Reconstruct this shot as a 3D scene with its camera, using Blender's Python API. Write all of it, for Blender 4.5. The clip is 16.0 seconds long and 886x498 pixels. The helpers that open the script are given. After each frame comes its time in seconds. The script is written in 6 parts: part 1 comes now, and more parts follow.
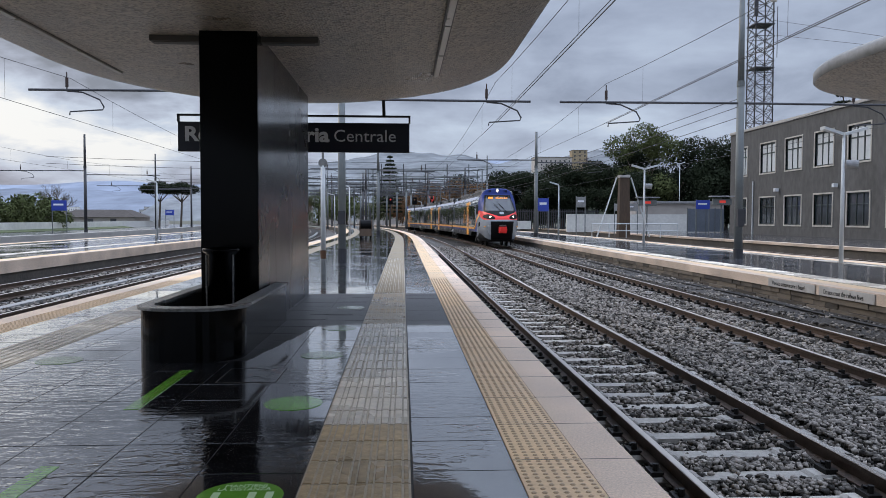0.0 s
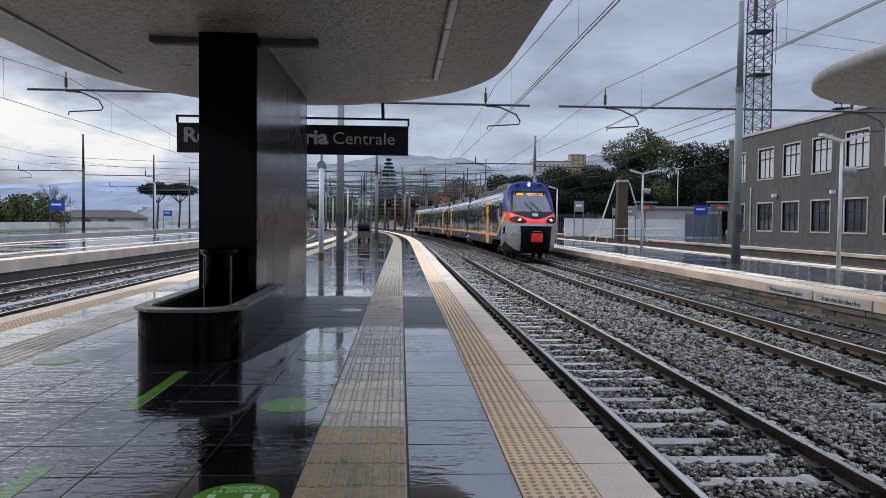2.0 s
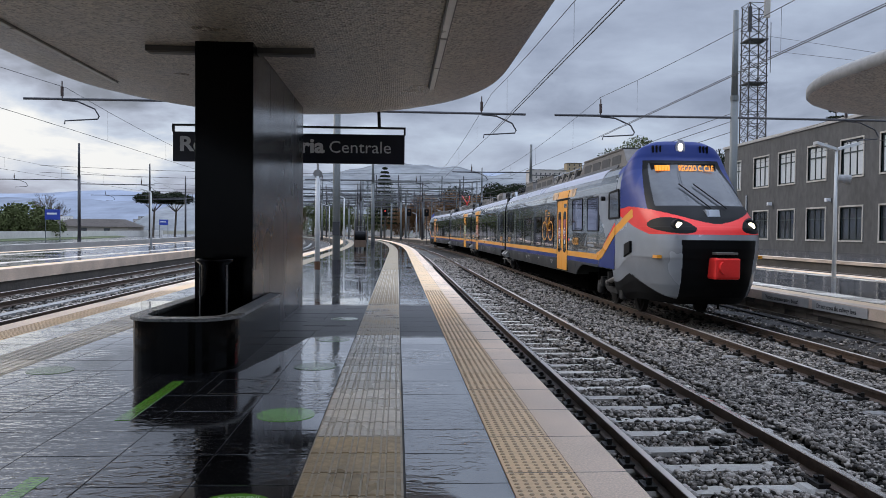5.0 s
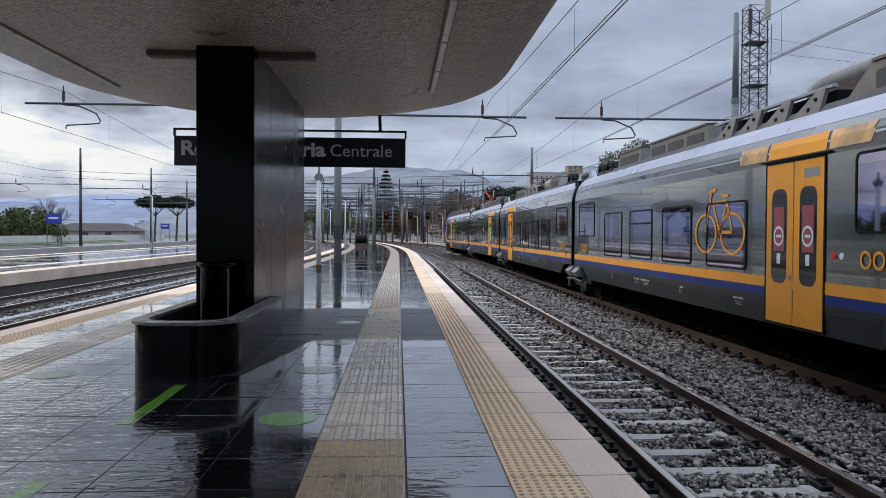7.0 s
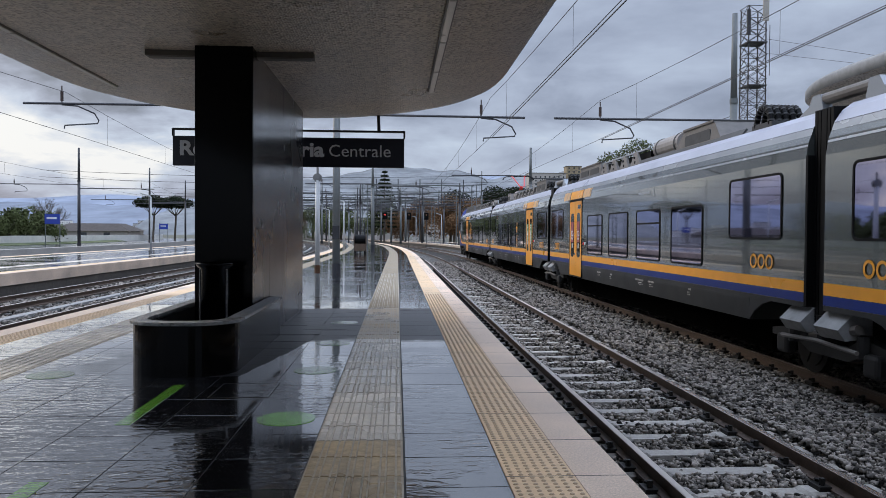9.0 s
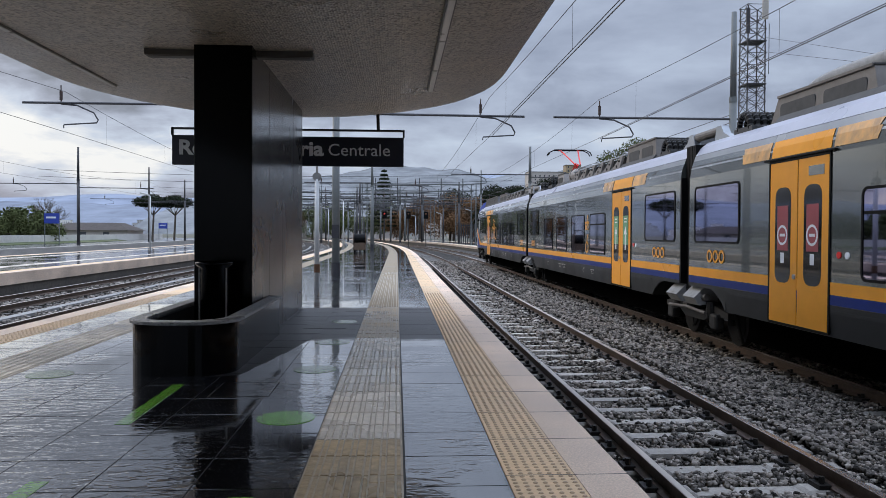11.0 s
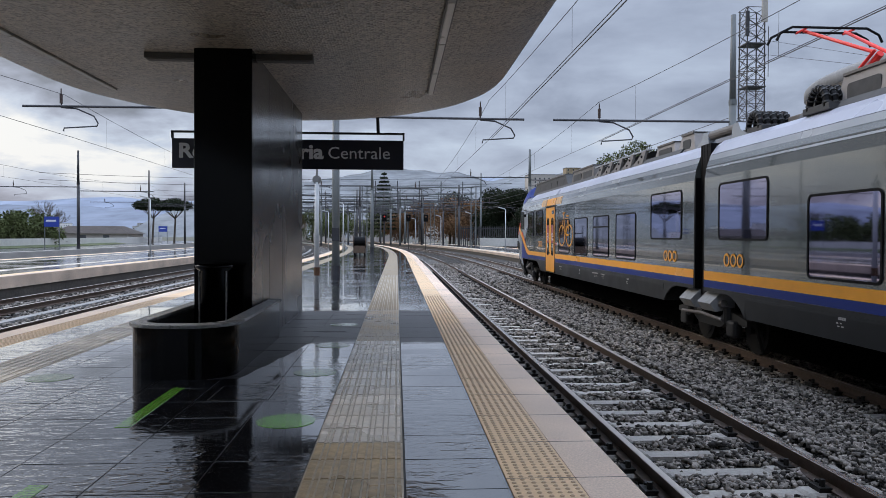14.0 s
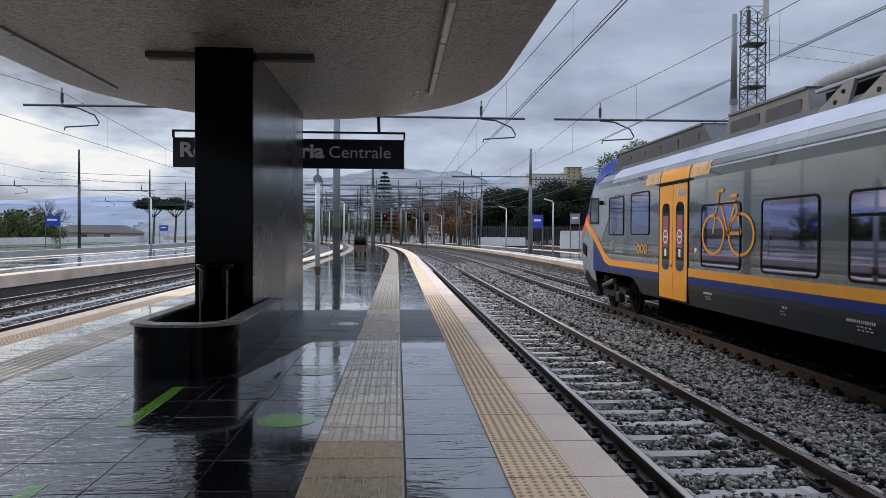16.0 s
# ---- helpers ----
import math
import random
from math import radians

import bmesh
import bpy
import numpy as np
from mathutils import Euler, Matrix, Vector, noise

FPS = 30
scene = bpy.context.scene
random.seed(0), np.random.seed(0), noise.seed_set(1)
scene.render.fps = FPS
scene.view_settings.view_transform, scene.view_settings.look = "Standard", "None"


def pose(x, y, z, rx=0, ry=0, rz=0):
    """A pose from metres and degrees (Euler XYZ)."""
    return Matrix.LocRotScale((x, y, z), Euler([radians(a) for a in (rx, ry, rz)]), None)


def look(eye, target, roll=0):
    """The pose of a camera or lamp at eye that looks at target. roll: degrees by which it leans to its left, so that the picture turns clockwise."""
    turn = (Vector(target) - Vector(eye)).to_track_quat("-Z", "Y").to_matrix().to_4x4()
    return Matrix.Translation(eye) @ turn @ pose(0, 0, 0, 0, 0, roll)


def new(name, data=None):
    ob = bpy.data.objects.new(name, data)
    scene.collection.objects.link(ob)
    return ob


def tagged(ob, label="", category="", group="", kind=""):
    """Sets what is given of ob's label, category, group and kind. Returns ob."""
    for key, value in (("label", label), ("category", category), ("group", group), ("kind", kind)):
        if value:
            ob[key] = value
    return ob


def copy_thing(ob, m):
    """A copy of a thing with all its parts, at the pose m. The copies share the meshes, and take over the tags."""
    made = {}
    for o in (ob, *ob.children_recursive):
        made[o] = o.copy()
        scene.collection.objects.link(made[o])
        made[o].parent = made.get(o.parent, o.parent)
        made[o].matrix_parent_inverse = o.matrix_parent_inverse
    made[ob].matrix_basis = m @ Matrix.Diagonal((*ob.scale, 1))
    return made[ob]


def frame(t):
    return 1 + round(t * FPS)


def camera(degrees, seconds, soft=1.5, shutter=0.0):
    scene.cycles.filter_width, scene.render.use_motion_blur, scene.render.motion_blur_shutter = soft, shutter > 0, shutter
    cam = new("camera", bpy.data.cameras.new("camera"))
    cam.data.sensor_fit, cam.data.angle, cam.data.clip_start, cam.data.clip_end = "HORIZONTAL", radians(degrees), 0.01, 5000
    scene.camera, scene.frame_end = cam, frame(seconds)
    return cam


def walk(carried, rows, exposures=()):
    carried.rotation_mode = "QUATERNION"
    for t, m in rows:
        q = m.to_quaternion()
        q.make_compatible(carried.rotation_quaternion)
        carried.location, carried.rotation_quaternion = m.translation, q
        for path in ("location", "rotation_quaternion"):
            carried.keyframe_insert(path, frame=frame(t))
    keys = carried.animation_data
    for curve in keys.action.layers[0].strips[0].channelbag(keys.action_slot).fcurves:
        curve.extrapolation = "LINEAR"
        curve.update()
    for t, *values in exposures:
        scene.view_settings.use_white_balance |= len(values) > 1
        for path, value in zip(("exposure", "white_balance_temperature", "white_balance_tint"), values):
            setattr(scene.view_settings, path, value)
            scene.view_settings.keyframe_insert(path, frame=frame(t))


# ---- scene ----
# Plan: z = 0 is the platform top, y runs along the platform, rail top at -0.55.
EYE = (0.0, 0.0, 1.45)
RAIL = -0.55
TRACK_A, TRACK_B = 3.0, 6.95            # axes of the two tracks beside the platform
TRACK_C, TRACK_D = -7.62, -11.3         # axes of the two tracks on the other side
MID_A, MID_B = -2.2, 12.75               # centre lines of the two platforms

cam = camera(60.47, 16.0, soft=0.75)
walk(cam, [
    (0.0, pose(*EYE, 87.750, -0.119, -3.019)),
    (0.5, pose(*EYE, 87.786, -0.197, -3.096)),
    (1.0, pose(*EYE, 87.861, -0.417, -3.103)),
    (1.5, pose(*EYE, 87.958, -0.576, -3.126)),
    (2.0, pose(*EYE, 87.990, -0.600, -3.156)),
    (2.5, pose(*EYE, 87.987, -0.610, -3.266)),
    (3.0, pose(*EYE, 87.988, -0.607, -3.330)),
    (3.5, pose(*EYE, 88.145, -0.650, -3.407)),
    (4.0, pose(*EYE, 88.319, -0.600, -3.428)),
    (6.5, pose(*EYE, 88.888, -0.390, -3.374)),
    (7.0, pose(*EYE, 88.876, -0.340, -3.344)),
    (7.5, pose(*EYE, 88.916, -0.345, -3.299)),
    (8.0, pose(*EYE, 88.950, -0.366, -3.305)),
    (8.5, pose(*EYE, 88.903, -0.357, -3.359)),
    (9.0, pose(*EYE, 88.896, -0.364, -3.444)),
    (11.5, pose(*EYE, 88.809, -0.260, -3.488)),
    (12.0, pose(*EYE, 88.811, -0.210, -3.497)),
    (12.5, pose(*EYE, 88.881, -0.214, -3.517)),
    (13.0, pose(*EYE, 88.915, -0.102, -3.466)),
    (13.5, pose(*EYE, 88.974, -0.109, -3.437)),
    (14.0, pose(*EYE, 89.035, -0.234, -3.484)),
    (14.5, pose(*EYE, 89.058, -0.190, -3.415)),
    (15.0, pose(*EYE, 89.034, -0.234, -3.401)),
    (15.5, pose(*EYE, 88.975, -0.254, -3.372)),
    (16.0, pose(*EYE, 88.981, -0.272, -3.431)),
])

# ---------------------------------------------------------------- world and light
world = bpy.data.worlds.new("sky")
scene.world = world
world.use_nodes = True
nt = world.node_tree
nt.nodes.clear()


def node(tree, kind, **values):
    n = tree.nodes.new(kind)
    for key, value in values.items():
        if key in n.inputs:
            n.inputs[key].default_value = value
    return n


def math_node(tree, op, a, b=None):
    n = tree.nodes.new("ShaderNodeMath")
    n.operation = op
    for i, v in enumerate((a, b)):
        if v is None:
            continue
        if isinstance(v, (int, float)):
            n.inputs[i].default_value = v
        else:
            tree.links.new(v, n.inputs[i])
    return n.outputs[0]


def ramp(tree, fac, stops):
    n = tree.nodes.new("ShaderNodeValToRGB")
    while len(n.color_ramp.elements) < len(stops):
        n.color_ramp.elements.new(0.5)
    for e, (p, c) in zip(n.color_ramp.elements, stops):
        e.position, e.color = p, (*c, 1) if len(c) == 3 else c
    tree.links.new(fac, n.inputs[0])
    return n.outputs[0]


def mix(tree, fac, a, b, blend="MIX"):
    n = tree.nodes.new("ShaderNodeMix")
    n.data_type, n.blend_type = "RGBA", blend
    for i, v in ((0, fac), (6, a), (7, b)):
        if isinstance(v, (int, float)):
            n.inputs[i].default_value = v
        elif isinstance(v, tuple):
            n.inputs[i].default_value = (*v, 1) if len(v) == 3 else v
        else:
            tree.links.new(v, n.inputs[i])
    return n.outputs[2]


sky = nt.nodes.new("ShaderNodeTexSky")
sky.sky_type, sky.sun_disc = "NISHITA", False
sky.sun_elevation, sky.sun_rotation = radians(28), radians(-50)
sky.air_density, sky.dust_density = 1.5, 3.0
tc = nt.nodes.new("ShaderNodeTexCoord")
sep = nt.nodes.new("ShaderNodeSeparateXYZ")
nt.links.new(tc.outputs["Generated"], sep.inputs[0])
up = math_node(nt, "MAXIMUM", sep.outputs[2], 0.0)
flat = nt.nodes.new("ShaderNodeMapping")
flat.inputs["Scale"].default_value, flat.inputs["Location"].default_value = (1.0, 1.0, 2.9), (3.1, 0.4, 1.9)
nt.links.new(tc.outputs["Generated"], flat.inputs[0])
clouds = node(nt, "ShaderNodeTexNoise", Scale=5.2, Detail=10.0, Roughness=0.55, Distortion=0.25)
nt.links.new(flat.outputs[0], clouds.inputs["Vector"])


def fade(value, a, b):
    """0 at a, 1 at b, smooth between."""
    n = nt.nodes.new("ShaderNodeMapRange")
    n.interpolation_type = "SMOOTHSTEP"
    n.inputs[1].default_value, n.inputs[2].default_value = a, b
    nt.links.new(value, n.inputs[0])
    return n.outputs[0]


# broken bright cloud low down, most of it towards the sun; an even grey-blue sheet above
low = fade(up, 0.19, 0.09)
sunward = math_node(nt, "ADD", math_node(nt, "MULTIPLY", fade(sep.outputs[0], 0.0, -0.38), 0.10), 0.04)
streak = math_node(nt, "MULTIPLY", math_node(nt, "MULTIPLY", fade(up, 0.14, 0.20), fade(up, 0.36, 0.25)), math_node(nt, "MULTIPLY", fade(sep.outputs[0], -0.05, -0.3), -0.24))
rugged = math_node(nt, "ADD", math_node(nt, "MULTIPLY", fade(sep.outputs[0], 0.1, -0.25), 1.1), 0.35)
billow = math_node(nt, "MULTIPLY", math_node(nt, "SUBTRACT", clouds.outputs["Fac"], 0.5), math_node(nt, "ADD", math_node(nt, "MULTIPLY", fade(up, 0.30, 0.10), rugged), 0.34))
tone = math_node(nt, "ADD", math_node(nt, "ADD", math_node(nt, "ADD", billow, 0.515), math_node(nt, "MULTIPLY", low, sunward)), streak)
cloud_colour = ramp(nt, tone, [(0.33, (0.19, 0.23, 0.32)), (0.45, (0.32, 0.375, 0.51)), (0.53, (0.43, 0.50, 0.655)), (0.62, (0.55, 0.645, 0.81)), (0.82, (0.93, 0.955, 0.98))])
bright = mix(nt, 1.0, sky.outputs[0], (0.07, 0.07, 0.07), "MULTIPLY")
total = mix(nt, 0.88, bright, cloud_colour)
# an overcast dome is brightest overhead
dome = math_node(nt, "ADD", math_node(nt, "MULTIPLY", math_node(nt, "MAXIMUM", math_node(nt, "SUBTRACT", up, 0.32), 0.0), 6.4), 1.0)
bg = nt.nodes.new("ShaderNodeBackground")
nt.links.new(dome, bg.inputs[1])
nt.links.new(total, bg.inputs[0])
wo = nt.nodes.new("ShaderNodeOutputWorld")
nt.links.new(bg.outputs[0], wo.inputs[0])

sun_data = bpy.data.lights.new("sun", "SUN")
sun_data.energy, sun_data.angle, sun_data.color = 1.0, radians(25), (1.0, 0.88, 0.72)
sun = new("sun", sun_data)
sun.matrix_world = look((-60, 50, 45), (0, 0, 0))


# ---------------------------------------------------------------- materials
def material(name, base, rough=0.6, metal=0.0, scale=6.0, vary=0.25, bump=0.0, bump_scale=None, rough_vary=0.1,
             coarse=0.6, spec=0.5, tint=None, rand=0.0, stretch=None, bump_dist=0.01, coat=0.0, ripple=0.0, cells=0.0, world=False, coat_ior=1.5, island=0.0, cell_rand=1.0):
    m = bpy.data.materials.new(name)
    m.use_nodes = True
    t = m.node_tree
    bs = t.nodes["Principled BSDF"]
    bs.inputs["Metallic"].default_value = metal
    bs.inputs["Specular IOR Level"].default_value = spec
    bs.inputs["Coat Weight"].default_value = coat
    bs.inputs["Coat IOR"].default_value = coat_ior
    co = t.nodes.new("ShaderNodeTexCoord")
    vec = co.outputs["Object"]
    if world:
        vec = t.nodes.new("ShaderNodeNewGeometry").outputs["Position"]
    if stretch:
        mp = t.nodes.new("ShaderNodeMapping")
        mp.inputs["Scale"].default_value = stretch
        t.links.new(vec, mp.inputs[0])
        vec = mp.outputs[0]
    fine = node(t, "ShaderNodeTexNoise", Scale=scale, Detail=6.0, Roughness=0.6)
    big = node(t, "ShaderNodeTexNoise", Scale=coarse, Detail=3.0)
    t.links.new(vec, fine.inputs["Vector"])
    t.links.new(vec, big.inputs["Vector"])
    both = math_node(t, "ADD", math_node(t, "MULTIPLY", fine.outputs["Fac"], 0.5), math_node(t, "MULTIPLY", big.outputs["Fac"], 0.5))
    if rand:
        info = t.nodes.new("ShaderNodeObjectInfo")
        both = math_node(t, "ADD", both, math_node(t, "MULTIPLY", math_node(t, "SUBTRACT", info.outputs["Random"], 0.5), rand))
    if island:
        geo = t.nodes.new("ShaderNodeNewGeometry")
        both = math_node(t, "ADD", both, math_node(t, "MULTIPLY", math_node(t, "SUBTRACT", geo.outputs["Random Per Island"], 0.5), island))
    dark = tuple(c * (1 - vary) for c in base)
    light = tuple(min(1, c * (1 + vary)) for c in (tint or base))
    t.links.new(ramp(t, both, [(0.3, dark), (0.7, light)]), bs.inputs["Base Color"])
    if cells:
        # small irregular pieces, each with a shade of its own
        vo = node(t, "ShaderNodeTexVoronoi", Scale=cells, Randomness=cell_rand)
        t.links.new(vec, vo.inputs["Vector"])
        shade = ramp(t, vo.outputs["Color"], [(0.15, (0.30,) * 3), (0.55, (0.85,) * 3), (0.9, (1.0,) * 3)])
        col = mix(t, 0.85, bs.inputs["Base Color"].links[0].from_socket, shade, "MULTIPLY")
        t.links.new(col, bs.inputs["Base Color"])
        vb = node(t, "ShaderNodeBump", Strength=0.8, Distance=0.02)
        t.links.new(vo.outputs["Distance"], vb.inputs["Height"])
        t.links.new(vb.outputs[0], bs.inputs["Normal"])
    r = ramp(t, big.outputs["Fac"], [(0.3, (max(0.02, rough - rough_vary),) * 3), (0.7, (min(1, rough + rough_vary),) * 3)])
    t.links.new(r, bs.inputs["Roughness"])
    if bump:
        bn = node(t, "ShaderNodeTexNoise", Scale=bump_scale or scale * 4, Detail=4.0)
        t.links.new(vec, bn.inputs["Vector"])
        b = node(t, "ShaderNodeBump", Strength=bump, Distance=bump_dist)
        t.links.new(bn.outputs["Fac"], b.inputs["Height"])
        t.links.new(b.outputs[0], bs.inputs["Normal"])
    if ripple:
        # a thin film of water, wrinkled in patches
        mp2 = t.nodes.new("ShaderNodeMapping")
        mp2.inputs["Scale"].default_value = (0.55, 1.0, 1.0)
        t.links.new(vec, mp2.inputs[0])
        wv = node(t, "ShaderNodeTexNoise", Scale=13.0, Detail=3.0, Roughness=0.5, Distortion=0.6)
        t.links.new(mp2.outputs[0], wv.inputs["Vector"])
        pt = node(t, "ShaderNodeTexNoise", Scale=0.55, Detail=2.0)
        gp = t.nodes.new("ShaderNodeNewGeometry")
        t.links.new(gp.outputs["Position"], pt.inputs["Vector"])
        strength = ramp(t, pt.outputs["Fac"], [(0.45, (0.035,) * 3), (0.63, (ripple,) * 3)])
        b = node(t, "ShaderNodeBump", Distance=0.010)
        t.links.new(strength, b.inputs["Strength"])
        t.links.new(wv.outputs["Fac"], b.inputs["Height"])
        t.links.new(b.outputs[0], bs.inputs["Normal"])
        t.links.new(b.outputs[0], bs.inputs["Coat Normal"])
    return m


def glowing(name, colour, strength):
    m = bpy.data.materials.new(name)
    m.use_nodes = True
    bs = m.node_tree.nodes["Principled BSDF"]
    bs.inputs["Base Color"].default_value = (*colour, 1)
    bs.inputs["Emission Color"].default_value = (*colour, 1)
    bs.inputs["Emission Strength"].default_value = strength
    return m


M = {}
M["tile"] = material("wet_slate_tile", (0.014, 0.0145, 0.017), 0.08, scale=9, vary=0.5, rough_vary=0.06, coarse=0.9, rand=0.3, spec=0.9, coat=1.0, coat_ior=1.9, ripple=0.8, world=True)


def dry_out(m):
    """Let the tiles dry in one stretch beside the pillar, with a ragged edge."""
    t = m.node_tree
    bs = t.nodes["Principled BSDF"]
    geo = t.nodes.new("ShaderNodeNewGeometry")
    sp = t.nodes.new("ShaderNodeSeparateXYZ")
    t.links.new(geo.outputs["Position"], sp.inputs[0])
    rag = node(t, "ShaderNodeTexNoise", Scale=2.2, Detail=5.0)
    t.links.new(geo.outputs["Position"], rag.inputs["Vector"])
    wob = math_node(t, "MULTIPLY", math_node(t, "SUBTRACT", rag.outputs["Fac"], 0.5), 0.7)

    def edge(value, a, b):
        n = t.nodes.new("ShaderNodeMapRange")
        n.interpolation_type = "SMOOTHSTEP"
        n.inputs[1].default_value, n.inputs[2].default_value = a, b
        t.links.new(math_node(t, "ADD", value, wob), n.inputs[0])
        return n.outputs[0]
    side = math_node(t, "MAXIMUM", math_node(t, "SUBTRACT", math_node(t, "MULTIPLY", sp.outputs[0], -1.0), 1.15), 0.0)
    near = edge(math_node(t, "ADD", sp.outputs[1], math_node(t, "MULTIPLY", side, 6.0)), 10.2, 10.5)
    mask = math_node(t, "MULTIPLY", near, edge(sp.outputs[1], 15.0, 14.6))
    mask = math_node(t, "MULTIPLY", mask, edge(sp.outputs[0], -2.3, -2.1))
    mask = math_node(t, "MULTIPLY", mask, edge(sp.outputs[1], 7.6, 7.9))
    rough = mix(t, mask, bs.inputs["Roughness"].links[0].from_socket, (0.42, 0.42, 0.42))
    t.links.new(rough, bs.inputs["Roughness"])
    t.links.new(math_node(t, "SUBTRACT", 1.0, math_node(t, "MULTIPLY", mask, 0.97)), bs.inputs["Coat Weight"])
    t.links.new(math_node(t, "SUBTRACT", 0.9, math_node(t, "MULTIPLY", mask, 0.55)), bs.inputs["Specular IOR Level"])
    drier = mix(t, 1.0, bs.inputs["Base Color"].links[0].from_socket, (1.7, 1.6, 1.5), "MULTIPLY")
    t.links.new(mix(t, mask, bs.inputs["Base Color"].links[0].from_socket, drier), bs.inputs["Base Color"])


dry_out(M["tile"])
M["tactile"] = material("worn_tactile_stone", (0.63, 0.565, 0.47), 0.25, scale=14, vary=0.3, bump=0.25, rough_vary=0.15, coarse=1.1, rand=0.3)
M["tactile_brown"] = material("dirty_tactile_stone", (0.38, 0.285, 0.165), 0.36, scale=14, vary=0.6, bump=0.25, rough_vary=0.15, coarse=1.3)
M["warning"] = material("ochre_warning_stone", (0.67, 0.475, 0.28), 0.55, scale=18, vary=0.25, bump=0.2, rough_vary=0.15, rand=0.2)
# darker than the strip: the studs' shadows are put into this colour
M["dome"] = material("shaded_dome_stone", (0.42, 0.285, 0.165), 0.45, scale=18, vary=0.3)
M["kerb"] = material("granite_kerb", (0.62, 0.48, 0.365), 0.6, scale=70, vary=0.5, bump=0.3, rough_vary=0.15, rand=0.15)
M["joint"] = material("dark_mortar", (0.02, 0.02, 0.02), 0.5, vary=0.4)
M["brickwork"] = material("stained_platform_wall", (0.075, 0.064, 0.052), 0.8, scale=8, vary=0.6, bump=0.5, bump_scale=25, coarse=1.2)
# bed darker than its stones: shade in the gaps put into the colour
M["ballast"] = material("shaded_ballast_bed", (0.045, 0.042, 0.038), 0.85, spec=0.15, scale=22, vary=0.65, bump=1.0, bump_scale=26, coarse=1.0, bump_dist=0.05)
M["stone"] = material("broken_ballast_stone", (0.192, 0.172, 0.150), 0.8, spec=0.2, scale=9, vary=0.85, coarse=5.0, bump=0.3, bump_scale=60, island=0.5)
M["sleeper"] = material("pale_concrete_sleeper", (0.37, 0.345, 0.305), 0.6, scale=20, vary=0.35, bump=0.3, rand=0.3, coarse=3.0)
M["sleeper_far"] = material("grimy_concrete_sleeper", (0.20, 0.19, 0.175), 0.7, scale=20, vary=0.4)
M["bogie_frame"] = material("grey_bogie_frame", (0.014, 0.013, 0.012), 0.6, vary=0.4, metal=0.2)
M["tactile_far"] = material("tan_tactile_stone", (0.29, 0.24, 0.17), 0.7, spec=0.2, scale=5, vary=0.25, rough_vary=0.15)
M["rail"] = material("rusty_rail_steel", (0.085, 0.055, 0.038), 0.55, metal=0.3, scale=12, vary=0.5, bump=0.2)
M["rail_top"] = material("polished_rail_head", (0.56, 0.51, 0.45), 0.3, metal=0.8, scale=20, vary=0.25, stretch=(1, 0.1, 1))
M["clip"] = material("oily_rail_clip", (0.006, 0.005, 0.004), 0.5, spec=0.3)
M["soffit"] = material("mosaic_soffit", (0.50, 0.43, 0.34), 0.36, scale=6, vary=0.35, coarse=0.5, cells=30.0, cell_rand=0.55, spec=0.7)
M["fascia"] = material("weathered_fascia", (0.23, 0.23, 0.225), 0.7, scale=5, vary=0.4, bump=0.3, bump_scale=40)
M["black"] = material("black_polished_cladding", (0.0012, 0.0012, 0.0014), 0.16, scale=4, vary=0.3, rough_vary=0.05, spec=0.10)
M["panel"] = material("dark_metal_panel", (0.075, 0.075, 0.078), 0.26, metal=0.8, scale=4, vary=0.2, rough_vary=0.06)
# near black that puts the shade of hollows and unlit rooms into colour
M["pit"] = material("hollow_shade", (0.002, 0.002, 0.002), 0.95, vary=0.4)
M["rim"] = material("speckled_grey_rim", (0.26, 0.26, 0.26), 0.3, vary=0.25, scale=30, cells=70.0)
M["lamp_body"] = material("grey_lamp_housing", (0.12, 0.11, 0.097), 0.5, vary=0.15)
M["lamp_glass"] = material("unlit_lamp_cover", (0.55, 0.53, 0.48), 0.35, vary=0.1)
M["sign_blue"] = material("navy_sign_face", (0.002, 0.003, 0.012), 0.4, vary=0.2)
M["sign_black"] = material("black_sign_frame", (0.002, 0.002, 0.003), 0.4, vary=0.2)
M["white"] = material("white_lettering", (0.75, 0.76, 0.78), 0.5, vary=0.06)
M["letter_dim"] = material("pale_sign_letter", (0.62, 0.64, 0.66), 0.5, vary=0.06)
M["green"] = material("green_floor_sticker", (0.15, 0.38, 0.05), 0.12, vary=0.25, scale=12, spec=0.9, coat=0.6, ripple=0.5)
M["green_worn"] = material("worn_green_sticker", (0.19, 0.28, 0.155), 0.2, vary=0.5, scale=14, spec=0.5, coat=0.35, ripple=0.6)
# ground tone between the ribs of the tactile tiles
M["groove"] = material("tactile_groove_tone", (0.44, 0.385, 0.30), 0.5, vary=0.4, scale=10)
# town walls paled: the haze of distance is put into their colour
M["house_far"] = material("town_wall_haze_tint", (0.66, 0.64, 0.62), 1.0, scale=0.1, vary=0.25, rand=0.7)
M["sticker_pale"] = material("pale_sticker_print", (0.5, 0.68, 0.42), 0.4, vary=0.1)
M["mast"] = material("grey_mast_paint", (0.13, 0.14, 0.135), 0.5, scale=5, vary=0.2, bump=0.1)
M["mast_dark"] = material("dark_mast_steel", (0.03, 0.03, 0.034), 0.5, scale=5, vary=0.3)
M["post_white"] = material("pale_lamp_post_paint", (0.50, 0.51, 0.50), 0.45, scale=5, vary=0.15)
M["wire"] = material("dark_wire", (0.05, 0.05, 0.055), 0.6, vary=0.2)
M["insulator"] = material("brown_insulator", (0.05, 0.03, 0.025), 0.3, vary=0.2)
